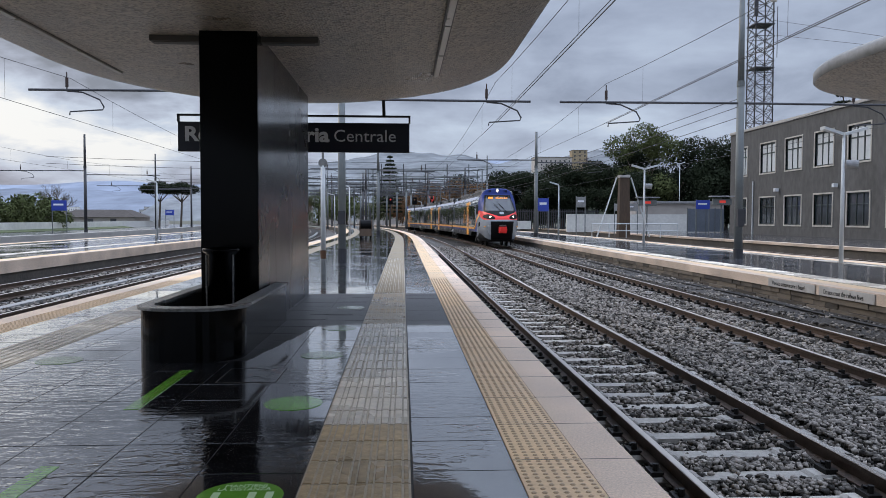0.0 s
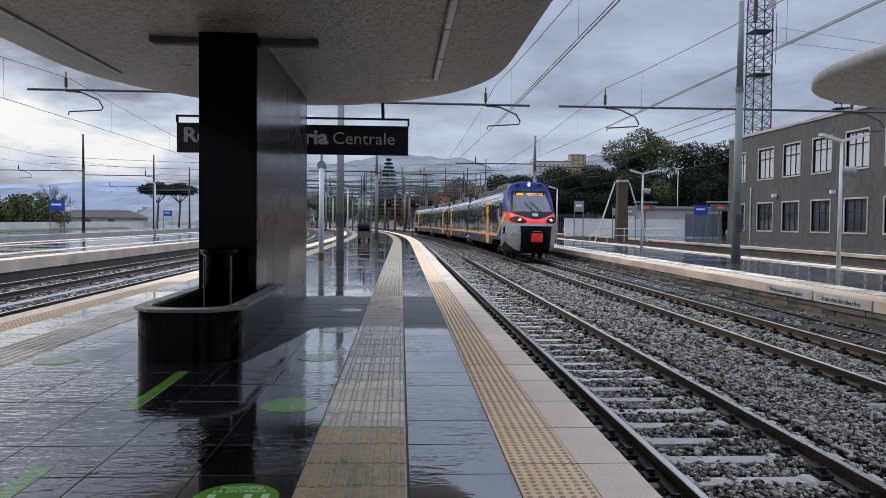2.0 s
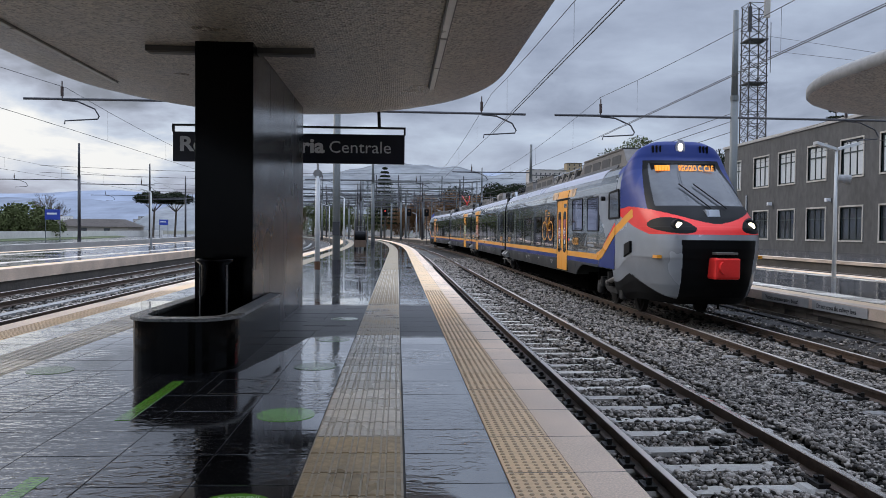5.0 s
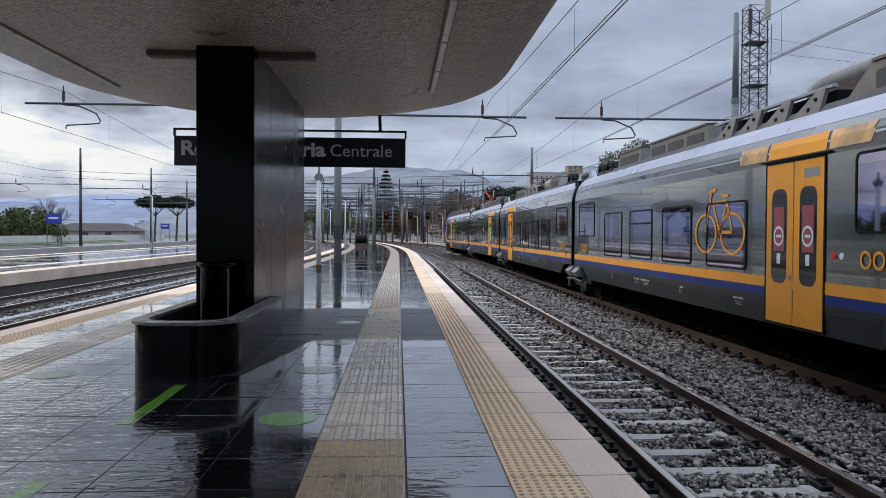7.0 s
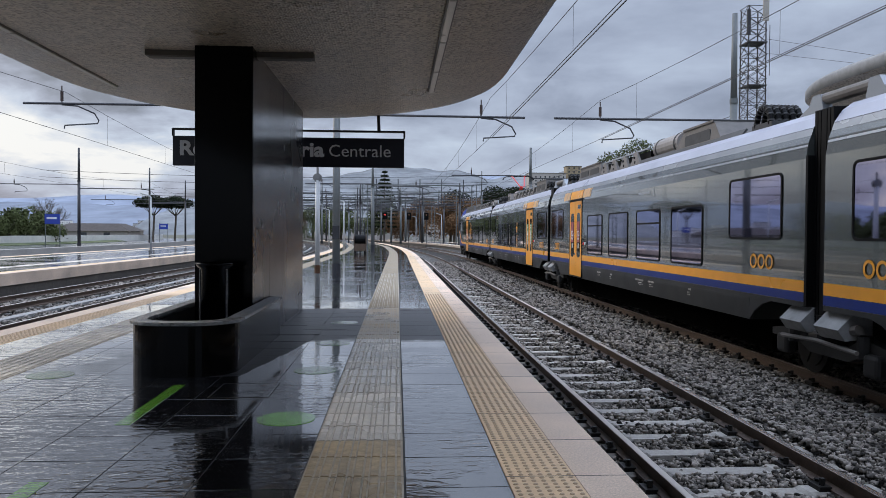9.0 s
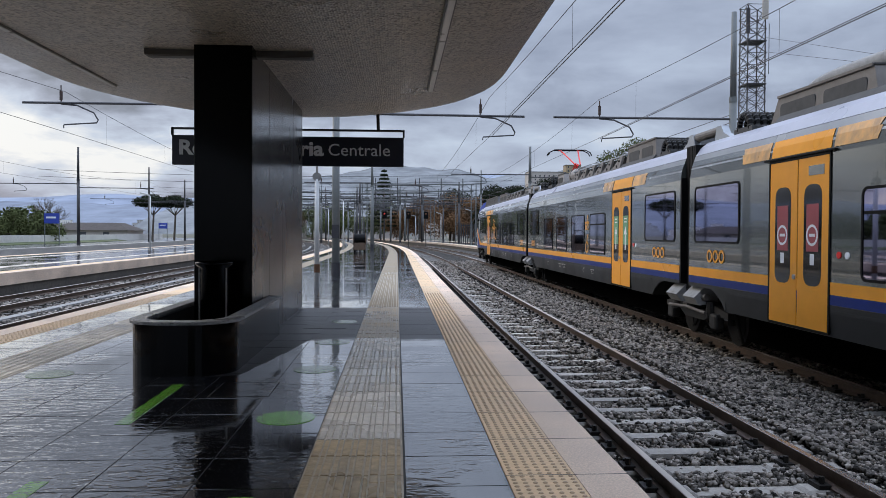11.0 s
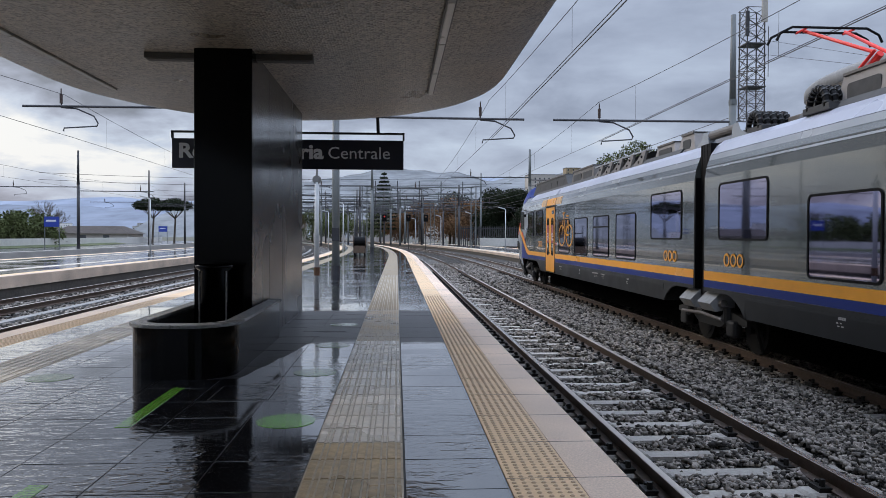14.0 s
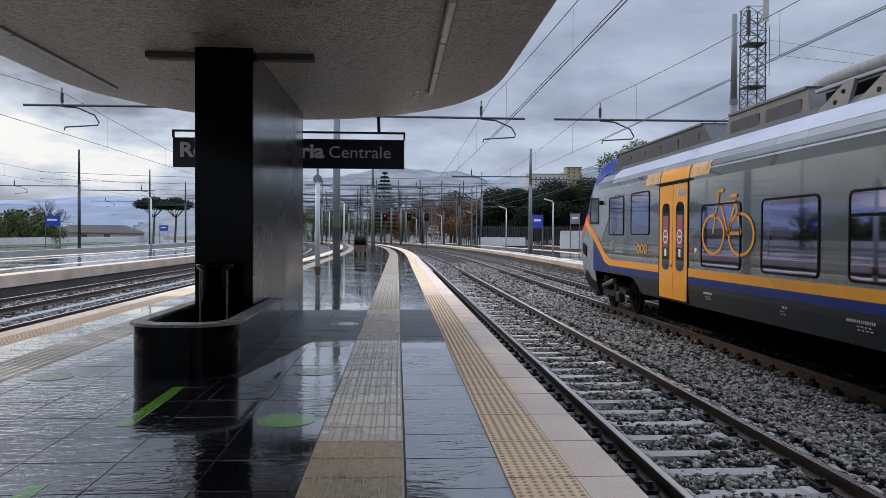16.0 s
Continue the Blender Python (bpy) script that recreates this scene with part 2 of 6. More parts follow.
M["body_grey"] = material("dark_grey_train_paint", (0.115, 0.125, 0.118), 0.14, scale=2, vary=0.12, rough_vary=0.05, metal=0.55, coat=1.0, bump=0.03, bump_scale=0.9)
M["skirt"] = material("dull_dark_skirt_paint", (0.020, 0.021, 0.021), 0.42, scale=3, vary=0.3, coarse=0.7, spec=0.3)
M["tank"] = material("beige_tank_paint", (0.27, 0.245, 0.225), 0.5, scale=5, vary=0.25)
M["body_silver"] = material("silver_train_paint", (0.32, 0.34, 0.36), 0.25, scale=2, vary=0.1, rough_vary=0.05, metal=0.3)
M["body_pale"] = material("lavender_train_paint", (0.37, 0.385, 0.45), 0.35, scale=2, vary=0.12)
M["orange"] = material("orange_train_paint", (0.80, 0.33, 0.028), 0.35, scale=3, vary=0.1, spec=0.3)
M["orange_faded"] = material("faded_orange_paint", (0.36, 0.30, 0.24), 0.3, scale=5, vary=0.5, coarse=1.5, tint=(0.62, 0.33, 0.10))
M["sticker_red"] = material("dull_red_sticker", (0.30, 0.05, 0.06), 0.4, vary=0.1)
M["blue"] = material("blue_train_paint", (0.012, 0.030, 0.165), 0.45, scale=3, vary=0.12, spec=0.22)
M["red"] = material("red_train_paint", (0.78, 0.035, 0.03), 0.4, scale=3, vary=0.1, spec=0.25)
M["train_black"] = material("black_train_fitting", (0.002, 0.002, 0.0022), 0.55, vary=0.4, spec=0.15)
# grime, and the shade under the cars put into the bogie colour
M["bogie"] = material("grimy_shaded_bogie_steel", (0.010, 0.009, 0.008), 0.7, vary=0.5, spec=0.2)
M["roof_kit"] = material("dirty_roof_equipment", (0.13, 0.117, 0.104), 0.6, vary=0.35, scale=5)
M["roof_dark"] = material("sooty_roof", (0.05, 0.05, 0.05), 0.7, vary=0.4)
M["glass"] = material("tinted_train_glass", (0.27, 0.26, 0.36), 0.03, metal=1.0, vary=0.15, rough_vary=0.01, spec=0.8, scale=1.5, bump=0.04, bump_scale=1.2)
M["screen_glass"] = material("windscreen_glass", (0.055, 0.058, 0.062), 0.06, vary=0.15, spec=0.4, rough_vary=0.01)
M["plaster"] = material("grey_plaster_wall", (0.080, 0.077, 0.073), 0.8, scale=2.2, vary=0.5, bump=0.4, bump_scale=30, coarse=0.4, stretch=(1, 1, 0.45))
M["stone_trim"] = material("pale_stone_trim", (0.42, 0.39, 0.34), 0.7, scale=5, vary=0.2)
M["pane"] = material("window_pane", (0.05, 0.055, 0.06), 0.05, vary=0.15, spec=0.8, rough_vary=0.01)
M["curtain"] = material("white_blind", (0.5, 0.52, 0.52), 0.8, vary=0.1)
M["win_green"] = material("dark_green_window_frame", (0.02, 0.03, 0.03), 0.5, vary=0.2)
M["concrete"] = material("pale_concrete", (0.38, 0.36, 0.33), 0.7, scale=5, vary=0.25, bump=0.3)
M["whitewall"] = material("whitewashed_wall", (0.62, 0.60, 0.55), 0.8, scale=3, vary=0.2, coarse=0.3)
M["steel_fence"] = material("blue_grey_steel_fence", (0.14, 0.16, 0.19), 0.55, vary=0.2)
M["sign_plate"] = material("blue_station_plate", (0.03, 0.06, 0.35), 0.4, vary=0.1)
M["asphalt"] = material("wet_grey_paving", (0.05, 0.05, 0.055), 0.12, scale=6, vary=0.35, rough_vary=0.09, coarse=0.4, bump=0.05, spec=0.9)
M["ground"] = material("earth_and_scrub", (0.085, 0.085, 0.06), 0.95, scale=0.3, vary=0.5, coarse=0.02, bump=0.4, bump_scale=2)
M["grass"] = material("rough_grass", (0.09, 0.11, 0.04), 0.9, scale=4, vary=0.5)
M["bark"] = material("grey_brown_bark", (0.10, 0.08, 0.06), 0.9, scale=8, vary=0.4, bump=0.5)
M["leaf_dark"] = material("dark_evergreen_leaf", (0.020, 0.026, 0.014), 0.9, spec=0.08, scale=0.7, vary=0.6, coarse=0.25)
M["leaf_mid"] = material("olive_green_leaf", (0.085, 0.10, 0.04), 0.9, spec=0.08, scale=0.7, vary=0.55, coarse=0.25)
M["leaf_brown"] = material("autumn_brown_leaf", (0.16, 0.09, 0.045), 0.9, spec=0.08, scale=0.7, vary=0.5, coarse=0.25)
M["wood_dark"] = material("old_brown_timber", (0.07, 0.045, 0.028), 0.8, scale=9, vary=0.4, stretch=(1, 1, 0.2))
M["rust"] = material("rusty_brown_iron", (0.14, 0.07, 0.035), 0.75, scale=8, vary=0.5)
# hill colours carry the blue-grey haze of distance
M["hill_far"] = material("far_hill_haze_tint", (0.27, 0.305, 0.37), 1.0, scale=0.006, vary=0.3, coarse=0.0015, spec=0)
M["hill_near"] = material("near_hill_haze_tint", (0.21, 0.22, 0.225), 1.0, scale=0.03, vary=0.5, coarse=0.006, spec=0, bump=0.6, bump_scale=0.02, bump_dist=20)
M["hill_mid"] = material("foothill_haze_tint", (0.22, 0.245, 0.29), 1.0, scale=0.012, vary=0.35, coarse=0.003, spec=0)
M["house"] = material("pale_house_wall", (0.42, 0.38, 0.34), 0.9, scale=0.2, vary=0.2, rand=0.5)
M["house_yellow"] = material("ochre_house_wall", (0.40, 0.31, 0.19), 0.9, scale=0.2, vary=0.2, rand=0.3)
M["tile_roof"] = material("grey_roofing", (0.10, 0.088, 0.08), 0.95, scale=2, vary=0.25, spec=0.1)
M["headlight"] = glowing("lit_headlight", (1.0, 0.88, 0.62), 3.0)
M["led_amber"] = glowing("amber_display", (1.0, 0.36, 0.04), 0.8)
M["led_red"] = glowing("red_display", (0.8, 0.06, 0.04), 0.25)


# ---------------------------------------------------------------- small builders
def thing(name, at=(0, 0, 0), label="", category="", group="", kind=""):
    e = new(name)
    e.empty_display_size = 0.2
    e.location = at
    return tagged(e, label, category, group, kind)


def mesh(name, bm, mats, smooth=False):
    me = bpy.data.meshes.new(name)
    bmesh.ops.recalc_face_normals(bm, faces=bm.faces)
    bm.to_mesh(me)
    bm.free()
    for m in mats if isinstance(mats, (list, tuple)) else [mats]:
        me.materials.append(m)
    if smooth:
        me.polygons.foreach_set("use_smooth", [True] * len(me.polygons))
    return me


def part(name, bm, mat, parent=None, label="", smooth=False):
    ob = new(name, mesh(name, bm, mat, smooth))
    ob.parent = parent
    return tagged(ob, label)


def single(name, bm, mat, label, category="", group="", kind="", smooth=False):
    return tagged(new(name, mesh(name, bm, mat, smooth)), label, category, group, kind)


def nb():
    return bmesh.new()


def box(bm, x0, x1, y0, y1, z0, z1, bevel=0.0, mi=0):
    vs = [bm.verts.new(p) for p in ((x0, y0, z0), (x1, y0, z0), (x1, y1, z0), (x0, y1, z0), (x0, y0, z1), (x1, y0, z1), (x1, y1, z1), (x0, y1, z1))]
    fs = [bm.faces.new([vs[i] for i in q]) for q in ((3, 2, 1, 0), (4, 5, 6, 7), (0, 1, 5, 4), (1, 2, 6, 5), (2, 3, 7, 6), (3, 0, 4, 7))]
    for f in fs:
        f.material_index = mi
    if bevel:
        es = list({e for f in fs for e in f.edges})
        bmesh.ops.bevel(bm, geom=es, offset=bevel, segments=2, affect="EDGES", profile=0.5)
    return bm


def frustum(bm, x0, x1, y0, y1, z0, z1, dx, dy):
    lo = [bm.verts.new(p) for p in ((x0, y0, z0), (x1, y0, z0), (x1, y1, z0), (x0, y1, z0))]
    hi = [bm.verts.new(p) for p in ((x0 + dx, y0 + dy, z1), (x1 - dx, y0 + dy, z1), (x1 - dx, y1 - dy, z1), (x0 + dx, y1 - dy, z1))]
    bm.faces.new(lo[::-1]), bm.faces.new(hi)
    for i in range(4):
        bm.faces.new((lo[i], lo[(i + 1) % 4], hi[(i + 1) % 4], hi[i]))
    return bm


def tube(bm, p, q, r, r2=None, n=8, caps=True):
    p, q = Vector(p), Vector(q)
    r2 = r if r2 is None else r2
    d = (q - p).normalized()
    a = d.orthogonal().normalized()
    b = d.cross(a)
    rings = []
    for c, rad in ((p, r), (q, r2)):
        rings.append([bm.verts.new(c + (a * math.cos(2 * math.pi * i / n) + b * math.sin(2 * math.pi * i / n)) * rad) for i in range(n)])
    for i in range(n):
        bm.faces.new((rings[0][i], rings[0][(i + 1) % n], rings[1][(i + 1) % n], rings[1][i]))
    if caps:
        bm.faces.new(rings[0][::-1]), bm.faces.new(rings[1])
    return bm


def polytube(bm, pts, r, n=6):
    pts = [Vector(p) for p in pts]
    prev = None
    a = (pts[1] - pts[0]).normalized().orthogonal().normalized()
    for i, p in enumerate(pts):
        d = (pts[min(i + 1, len(pts) - 1)] - pts[max(i - 1, 0)]).normalized()
        a = (a - d * a.dot(d)).normalized()
        b = d.cross(a)
        ring = [bm.verts.new(p + (a * math.cos(2 * math.pi * k / n) + b * math.sin(2 * math.pi * k / n)) * r) for k in range(n)]
        if prev:
            for k in range(n):
                bm.faces.new((prev[k], prev[(k + 1) % n], ring[(k + 1) % n], ring[k]))
        else:
            bm.faces.new(ring[::-1])
        prev = ring
    bm.faces.new(prev)
    return bm


def sweep(bm, profile, path, closed=True):
    """Sweeps an (x, z) profile along path points (x, y, z), the x axis across."""
    rings = []
    for i, p in enumerate(path):
        a, b = Vector(path[max(0, i - 1)]), Vector(path[min(len(path) - 1, i + 1)])
        d = b - a
        side = Vector((d.y, -d.x, 0)).normalized()
        rings.append([bm.verts.new(Vector(p) + side * x + Vector((0, 0, z))) for x, z in profile])
    n = len(profile)
    for r, s in zip(rings, rings[1:]):
        for i in range(n if closed else n - 1):
            bm.faces.new((r[i], r[(i + 1) % n], s[(i + 1) % n], s[i]))
    if closed:
        bm.faces.new(rings[0][::-1]), bm.faces.new(rings[-1])
    return bm


def text_part(name, words, size, mat, parent, m, depth=0.004, bold=0.0, width=None):
    cu = bpy.data.curves.new(name, "FONT")
    cu.body, cu.size, cu.extrude, cu.offset, cu.resolution_u = words, size, depth, bold, 3
    tmp = bpy.data.objects.new(name, cu)
    scene.collection.objects.link(tmp)
    me = bpy.data.meshes.new_from_object(tmp.evaluated_get(bpy.context.evaluated_depsgraph_get()))
    bpy.data.objects.remove(tmp)
    xs = [v.co.x for v in me.vertices]
    if width:
        k = width / (max(xs) - min(xs))
        for v in me.vertices:
            v.co.x = (v.co.x - min(xs)) * k
    me.materials.clear()
    me.materials.append(mat)
    ob = new(name, me)
    ob.parent = parent
    ob.matrix_basis = m
    return ob


def bend(y):
    """How far the line has swung to the side at y."""
    y = max(0.0, y - 50.0)
    return y * y / 1260.0 if y < 130 else 130 * 130 / 1260.0 + (y - 130) * 0.2064


def line(x, y0, y1, z=0.0, step=6.0, fn=bend):
    ys = [y0] + [y for y in np.arange(math.ceil(y0 / step) * step + step, y1, step)] + [y1]
    return [(x - fn(y), float(y), z) for y in ys]


# ---------------------------------------------------------------- ground and tracks
bm = nb()
G = 4200
vs = [bm.verts.new(p) for p in ((-G, -G, -1.05), (G, -G, -1.05), (G, G, -1.05), (-G, G, -1.05))]
bm.faces.new(vs)
single("ground", bm, M["ground"], "flat earth and scrub under the station and beyond", "ground", kind="structure")

FAR = 330.0


def bed(name, x0, x1):
    b = sweep(nb(), [(x0, -1.2), (x0, -0.80), (x1, -0.80), (x1, -1.2)], line(0, -30, FAR))
    return single(name, b, M["ballast"], "crushed-stone ballast bed between the platforms, dark for the shade among its stones", "ballast", kind="structure")


bed("ballast_bed", 1.35, 9.4)
bed("ballast_bed", -13.5, -5.75)
bed("ballast_bed", 16.0, 24.2)
bed("ballast_bed", -31.0, -22.4)

single("soil_strip", sweep(nb(), [(8.05, -0.9), (8.25, -0.60), (8.7, -0.565), (9.38, -0.55), (9.38, -0.9)], line(0, -5, 120)), material("dirty_black_soil", (0.035, 0.031, 0.027), 0.85, scale=14, vary=0.6, bump=0.8, bump_scale=40, bump_dist=0.03), "black dirty soil along the platform wall foot", "soil", kind="structure")

RAIL_PROFILE = [(-0.07, -0.16), (0.07, -0.16), (0.07, -0.145), (0.012, -0.12), (0.012, -0.045), (0.036, -0.035), (0.036, -0.004), (-0.036, -0.004), (-0.036, -0.035), (-0.012, -0.045), (-0.012, -0.12), (-0.07, -0.145)]
HEAD_PROFILE = [(-0.034, -0.006), (0.034, -0.006), (0.028, 0.0), (-0.028, 0.0)]

bm = nb()
box(bm, -1.2, 1.2, -0.10, 0.10, -0.30, -0.19)
frustum(bm, -1.2, -0.45, -0.115, 0.115, -0.20, -0.165, 0.05, 0.025)
frustum(bm, 0.45, 1.2, -0.115, 0.115, -0.20, -0.165, 0.05, 0.025)
SLEEPER = mesh("sleeper", bm, M["sleeper"])
bm = nb()
for sx in (-0.11, 0.11):
    box(bm, sx - 0.055, sx + 0.055, -0.09, 0.09, -0.175, -0.125)
    tube(bm, (sx, -0.03, -0.13), (sx, -0.03, -0.065), 0.025, n=6)
    tube(bm, (sx * 0.6, 0.04, -0.115), (sx * 1.2, 0.05, -0.10), 0.018, n=5)
CLIP = mesh("rail_clip", bm, M["clip"])

tracks = {}
for name, ax, y0, y1, near in (("track_1", TRACK_A, -8, FAR, 60), ("track_2", TRACK_B, -30, FAR, 60), ("track_3", TRACK_C, -8, FAR, 0), ("track_4", TRACK_D, -8, FAR, 0),
                               ("track_5", 18.0, 0, FAR, 0), ("track_6", 22.3, 0, FAR, 0), ("track_7", -24.6, 0, FAR, 0), ("track_8", -28.6, 0, FAR, 0)):
    tr = thing(name, label="railway track with rusty rails on pale concrete sleepers", category="track", kind="structure")
    tracks[name] = (tr, ax, near)
    for s in (-0.752, 0.752):
        ra = part("rail", sweep(nb(), RAIL_PROFILE, line(ax + s, y0, y1, RAIL)), M["rail"], tr, "rust-brown steel rail")
        part("rail_head", sweep(nb(), HEAD_PROFILE, line(ax + s, y0, y1, RAIL)), M["rail_top"], ra, "polished rail head")
    # the far sleepers in one mesh
    b = nb()
    k = 0
    for y in np.arange(near + 0.6 if near else 6, 150, 0.6):
        x = ax - bend(y)
        box(b, x - 0.95, x + 0.95, y - 0.11, y + 0.11, RAIL - 0.3, RAIL - 0.2)
    tagged(part("sleepers", b, M["sleeper_far"], tr), kind="stuff")

# loose ballast stones, dense near the camera
rng = np.random.default_rng(4)
CHIP_V = np.array([(x, y, z) for z in (-0.62, 0.62) for x, y in ((-0.72, -0.62), (0.72, -0.62), (0.72, 0.62), (-0.72, 0.62))])
CHIP_F = np.array([(0, 2, 1), (0, 3, 2), (4, 5, 6), (4, 6, 7), (0, 1, 5), (0, 5, 4), (1, 2, 6), (1, 6, 5), (2, 3, 7), (2, 7, 6), (3, 0, 4), (3, 4, 7)])


def scatter(name, xs, ys, zs, sizes, mat, label, squash=0.75):
    n = len(xs)
    shapes = []
    for _ in range(40):
        turn = np.array(Euler(rng.uniform(0, 6.28, 3)).to_matrix())
        shapes.append((CHIP_V * (1 + 0.28 * rng.standard_normal((len(CHIP_V), 3))) * rng.uniform(0.65, 1.3, 3)) @ turn)
    ang = rng.uniform(0, 2 * math.pi, n)
    which = rng.integers(0, 40, n)
    base = np.stack(shapes)[which] * sizes[:, None, None]
    c, s = np.cos(ang)[:, None], np.sin(ang)[:, None]
    out = np.stack((base[:, :, 0] * c - base[:, :, 1] * s + xs[:, None], base[:, :, 0] * s + base[:, :, 1] * c + ys[:, None], base[:, :, 2] * squash + zs[:, None]), -1)
    faces = (CHIP_F[None] + (np.arange(n) * len(CHIP_V))[:, None, None]).reshape(-1, 3)
    me = bpy.data.meshes.new(name)
    me.vertices.add(n * len(CHIP_V))
    me.vertices.foreach_set("co", out.reshape(-1))
    me.loops.add(faces.size)
    me.loops.foreach_set("vertex_index", faces.reshape(-1).astype(np.int32))
    me.polygons.add(len(faces))
    me.polygons.foreach_set("loop_start", np.arange(0, faces.size, 3, dtype=np.int32))
    me.update(calc_edges=True)
    me.materials.append(mat)
    return tagged(new(name, me), label, "ballast", kind="stuff")


def stones(name, x0, x1, y0, y1, per, size):
    n = int((x1 - x0) * (y1 - y0) * per)
    xs, ys = rng.uniform(x0, x1, n), rng.uniform(y0, y1, n)
    # few stones lie on the sleepers
    if x0 > 0:
        first = np.where(xs < 5, -2.71, -2.43)
        off = np.abs((ys - first + 0.3) % 0.6 - 0.3)
        reach = np.abs(xs - np.where(xs < 5, TRACK_A, TRACK_B))
        keep = (off > 0.125) | (reach > 1.24) | ((xs > 5) & (reach < 0.6) & (rng.uniform(0, 1, n) < 0.6)) | (rng.uniform(0, 1, n) < 0.03)
        xs, ys = xs[keep], ys[keep]
        n = len(xs)
        keep = (xs < 8.15) | (rng.uniform(0, 1, n) < 0.25)
        xs, ys = xs[keep], ys[keep]
        n = len(xs)
    # rougher heaps between the tracks, kept low beside the rails
    heap = 0.03 * np.sin(xs * 2.1 + 0.4) + 0.02 * np.sin(ys * 3.0 + xs * 5)
    axis = np.where(xs < 5, TRACK_A, TRACK_B) if x0 > 0 else np.where(xs > -9.4, TRACK_C, TRACK_D)
    d = np.abs(xs - axis)
    zs = np.where(d < 1.24, -0.750, np.where(xs > 8.15, -0.575, -0.70)) + heap + rng.uniform(-0.02, 0.02, n)
    xs = xs - np.array([bend(y) for y in ys])
    scatter(name, xs, ys, zs, rng.uniform(0.5, 1.35, n) * size, M["stone"], "loose broken grey ballast stones between the rails")


stones("ballast_stones", 1.45, 9.2, -3.0, 4.3, 160, 0.034)
stones("ballast_stones", 1.45, 9.2, 4.3, 13.0, 850, 0.029)
stones("ballast_stones", 1.45, 9.2, 13.0, 26.0, 420, 0.034)
stones("ballast_stones", 1.45, 9.2, 26.0, 60.0, 110, 0.048)
stones("ballast_stones", -12.8, -5.9, 9.0, 40.0, 60, 0.05)


# ---------------------------------------------------------------- platforms
def platform(name, c, half, y0, y1, label, top, deep=-0.16):
    """Body of a platform: wall, bed and kerb edges on both sides."""
    p = thing(name, label=label, category="platform", kind="structure")
    part("core", sweep(nb(), [(-half + 0.06, -1.2), (-half + 0.06, -0.03), (half - 0.06, -0.03), (half - 0.06, -1.2)], line(c, y0, y1)), M["brickwork"], p, "stained masonry platform wall")
    for s in (-1, 1):
        e = sorted((s * half, s * (half - 0.32)))
        part("kerb", sweep(nb(), [(e[0], deep), (e[0], 0), (e[1], 0), (e[1], deep)], line(c, y0, y1)), M["kerb"], p, "pale granite kerb")
        w = sorted((s * (half - 0.325), s * (half - 0.74)))
        part("warning_strip", sweep(nb(), [(w[0], -0.05), (w[0], 0), (w[1], 0), (w[1], -0.05)], line(c, y0, y1)), M["warning"], p, "ochre studded warning strip")
    w = half - 0.745
    part("paving", sweep(nb(), [(-w, -0.05), (-w, -0.004), (w, -0.004), (w, -0.05)], line(c, y0, y1)), top, p, "dark wet paving")
    return p


HALF = 3.6
plat_a = platform("platform_1", MID_A, HALF, -25, 175, "wet dark slate platform with pale kerb and tactile strips", M["joint"])
plat_b = platform("platform_2", MID_B, 3.45, -10, 210, "wet dark paved platform with pale kerb, beyond the tracks", M["asphalt"], -0.23)
plat_c = platform("platform_3", -18.2, 4.75, -5, 210, "wet paved platform with pale kerb", M["asphalt"], -0.42)
for pl, c in ((plat_a, MID_A), (plat_b, MID_B), (plat_c, -18.2)):
    for s in (-1, 1):
        if pl is plat_a:
            continue
        x = s * 2.3
        part("tactile_path", sweep(nb(), [(x - 0.3, -0.05), (x - 0.3, 0.004), (x + 0.3, 0.004), (x + 0.3, -0.05)], line(c, -5, 190)), M["tactile"], pl, "pale ribbed tactile path")

single("service_walkway", sweep(nb(), [(-9.66, -0.9), (-9.66, -0.66), (-9.38, -0.66), (-9.38, -0.9)], line(0, 5, 120)), M["fascia"], "pale concrete cable trough between the tracks", "cable trough", kind="structure")


# ---------------------------------------------------------------- canopies
def outline(c, half, tip, back, inset, n=40):
    """Stadium-shaped rim with a blunt rounded tip towards +y."""
    pts = []
    h, ln = half - inset, 4.8 - inset
    y0 = tip - 4.8
    for i in range(n + 1):
        a = math.pi * i / n
        ca, sa = math.cos(a), math.sin(a)
        e = 2 / 2.35
        pts.append((c + h * math.copysign(abs(ca) ** e, ca), y0 + ln * abs(sa) ** e))
    return [(c + h, back)] + pts + [(c - h, back)]


def canopy(name, c, half, tip, back, label):
    t = thing(name, (0, 0, 0), label, "canopy", "platform canopies")
    rings = [(3.4, 3.785), (2.6, 3.80), (1.9, 3.87), (1.2, 3.98), (0.6, 4.10), (0.2, 4.20), (0.04, 4.27)]
    b = nb()
    prev = None
    for inset, z in rings:
        r = [b.verts.new((x, y, z)) for x, y in outline(c, half, tip, back, inset)]
        if prev:
            for i in range(len(r) - 1):
                b.faces.new((prev[i], prev[i + 1], r[i + 1], r[i]))
        else:
            b.faces.new(r)
        prev = r
    part("soffit", b, M["soffit"], t, "grey mosaic-clad concrete underside", smooth=True)
    b = nb()
    prev = None
    for inset, z in ((0.04, 4.27), (0.0, 4.31), (0.0, 4.46), (0.05, 4.53), (1.5, 4.57)):
        r = [b.verts.new((x, y, z)) for x, y in outline(c, half, tip, back, inset)]
        if prev:
            for i in range(len(r) - 1):
                b.faces.new((prev[i], prev[i + 1], r[i + 1], r[i]))
        prev = r
    b.faces.new(prev)
    part("fascia", b, M["fascia"], t, "weathered pale rounded rim", smooth=True)
    return t


can_a = canopy("platform_canopy", MID_A, 4.12, 18.08, -22, "grey mosaic concrete canopy with rounded end over the platform")
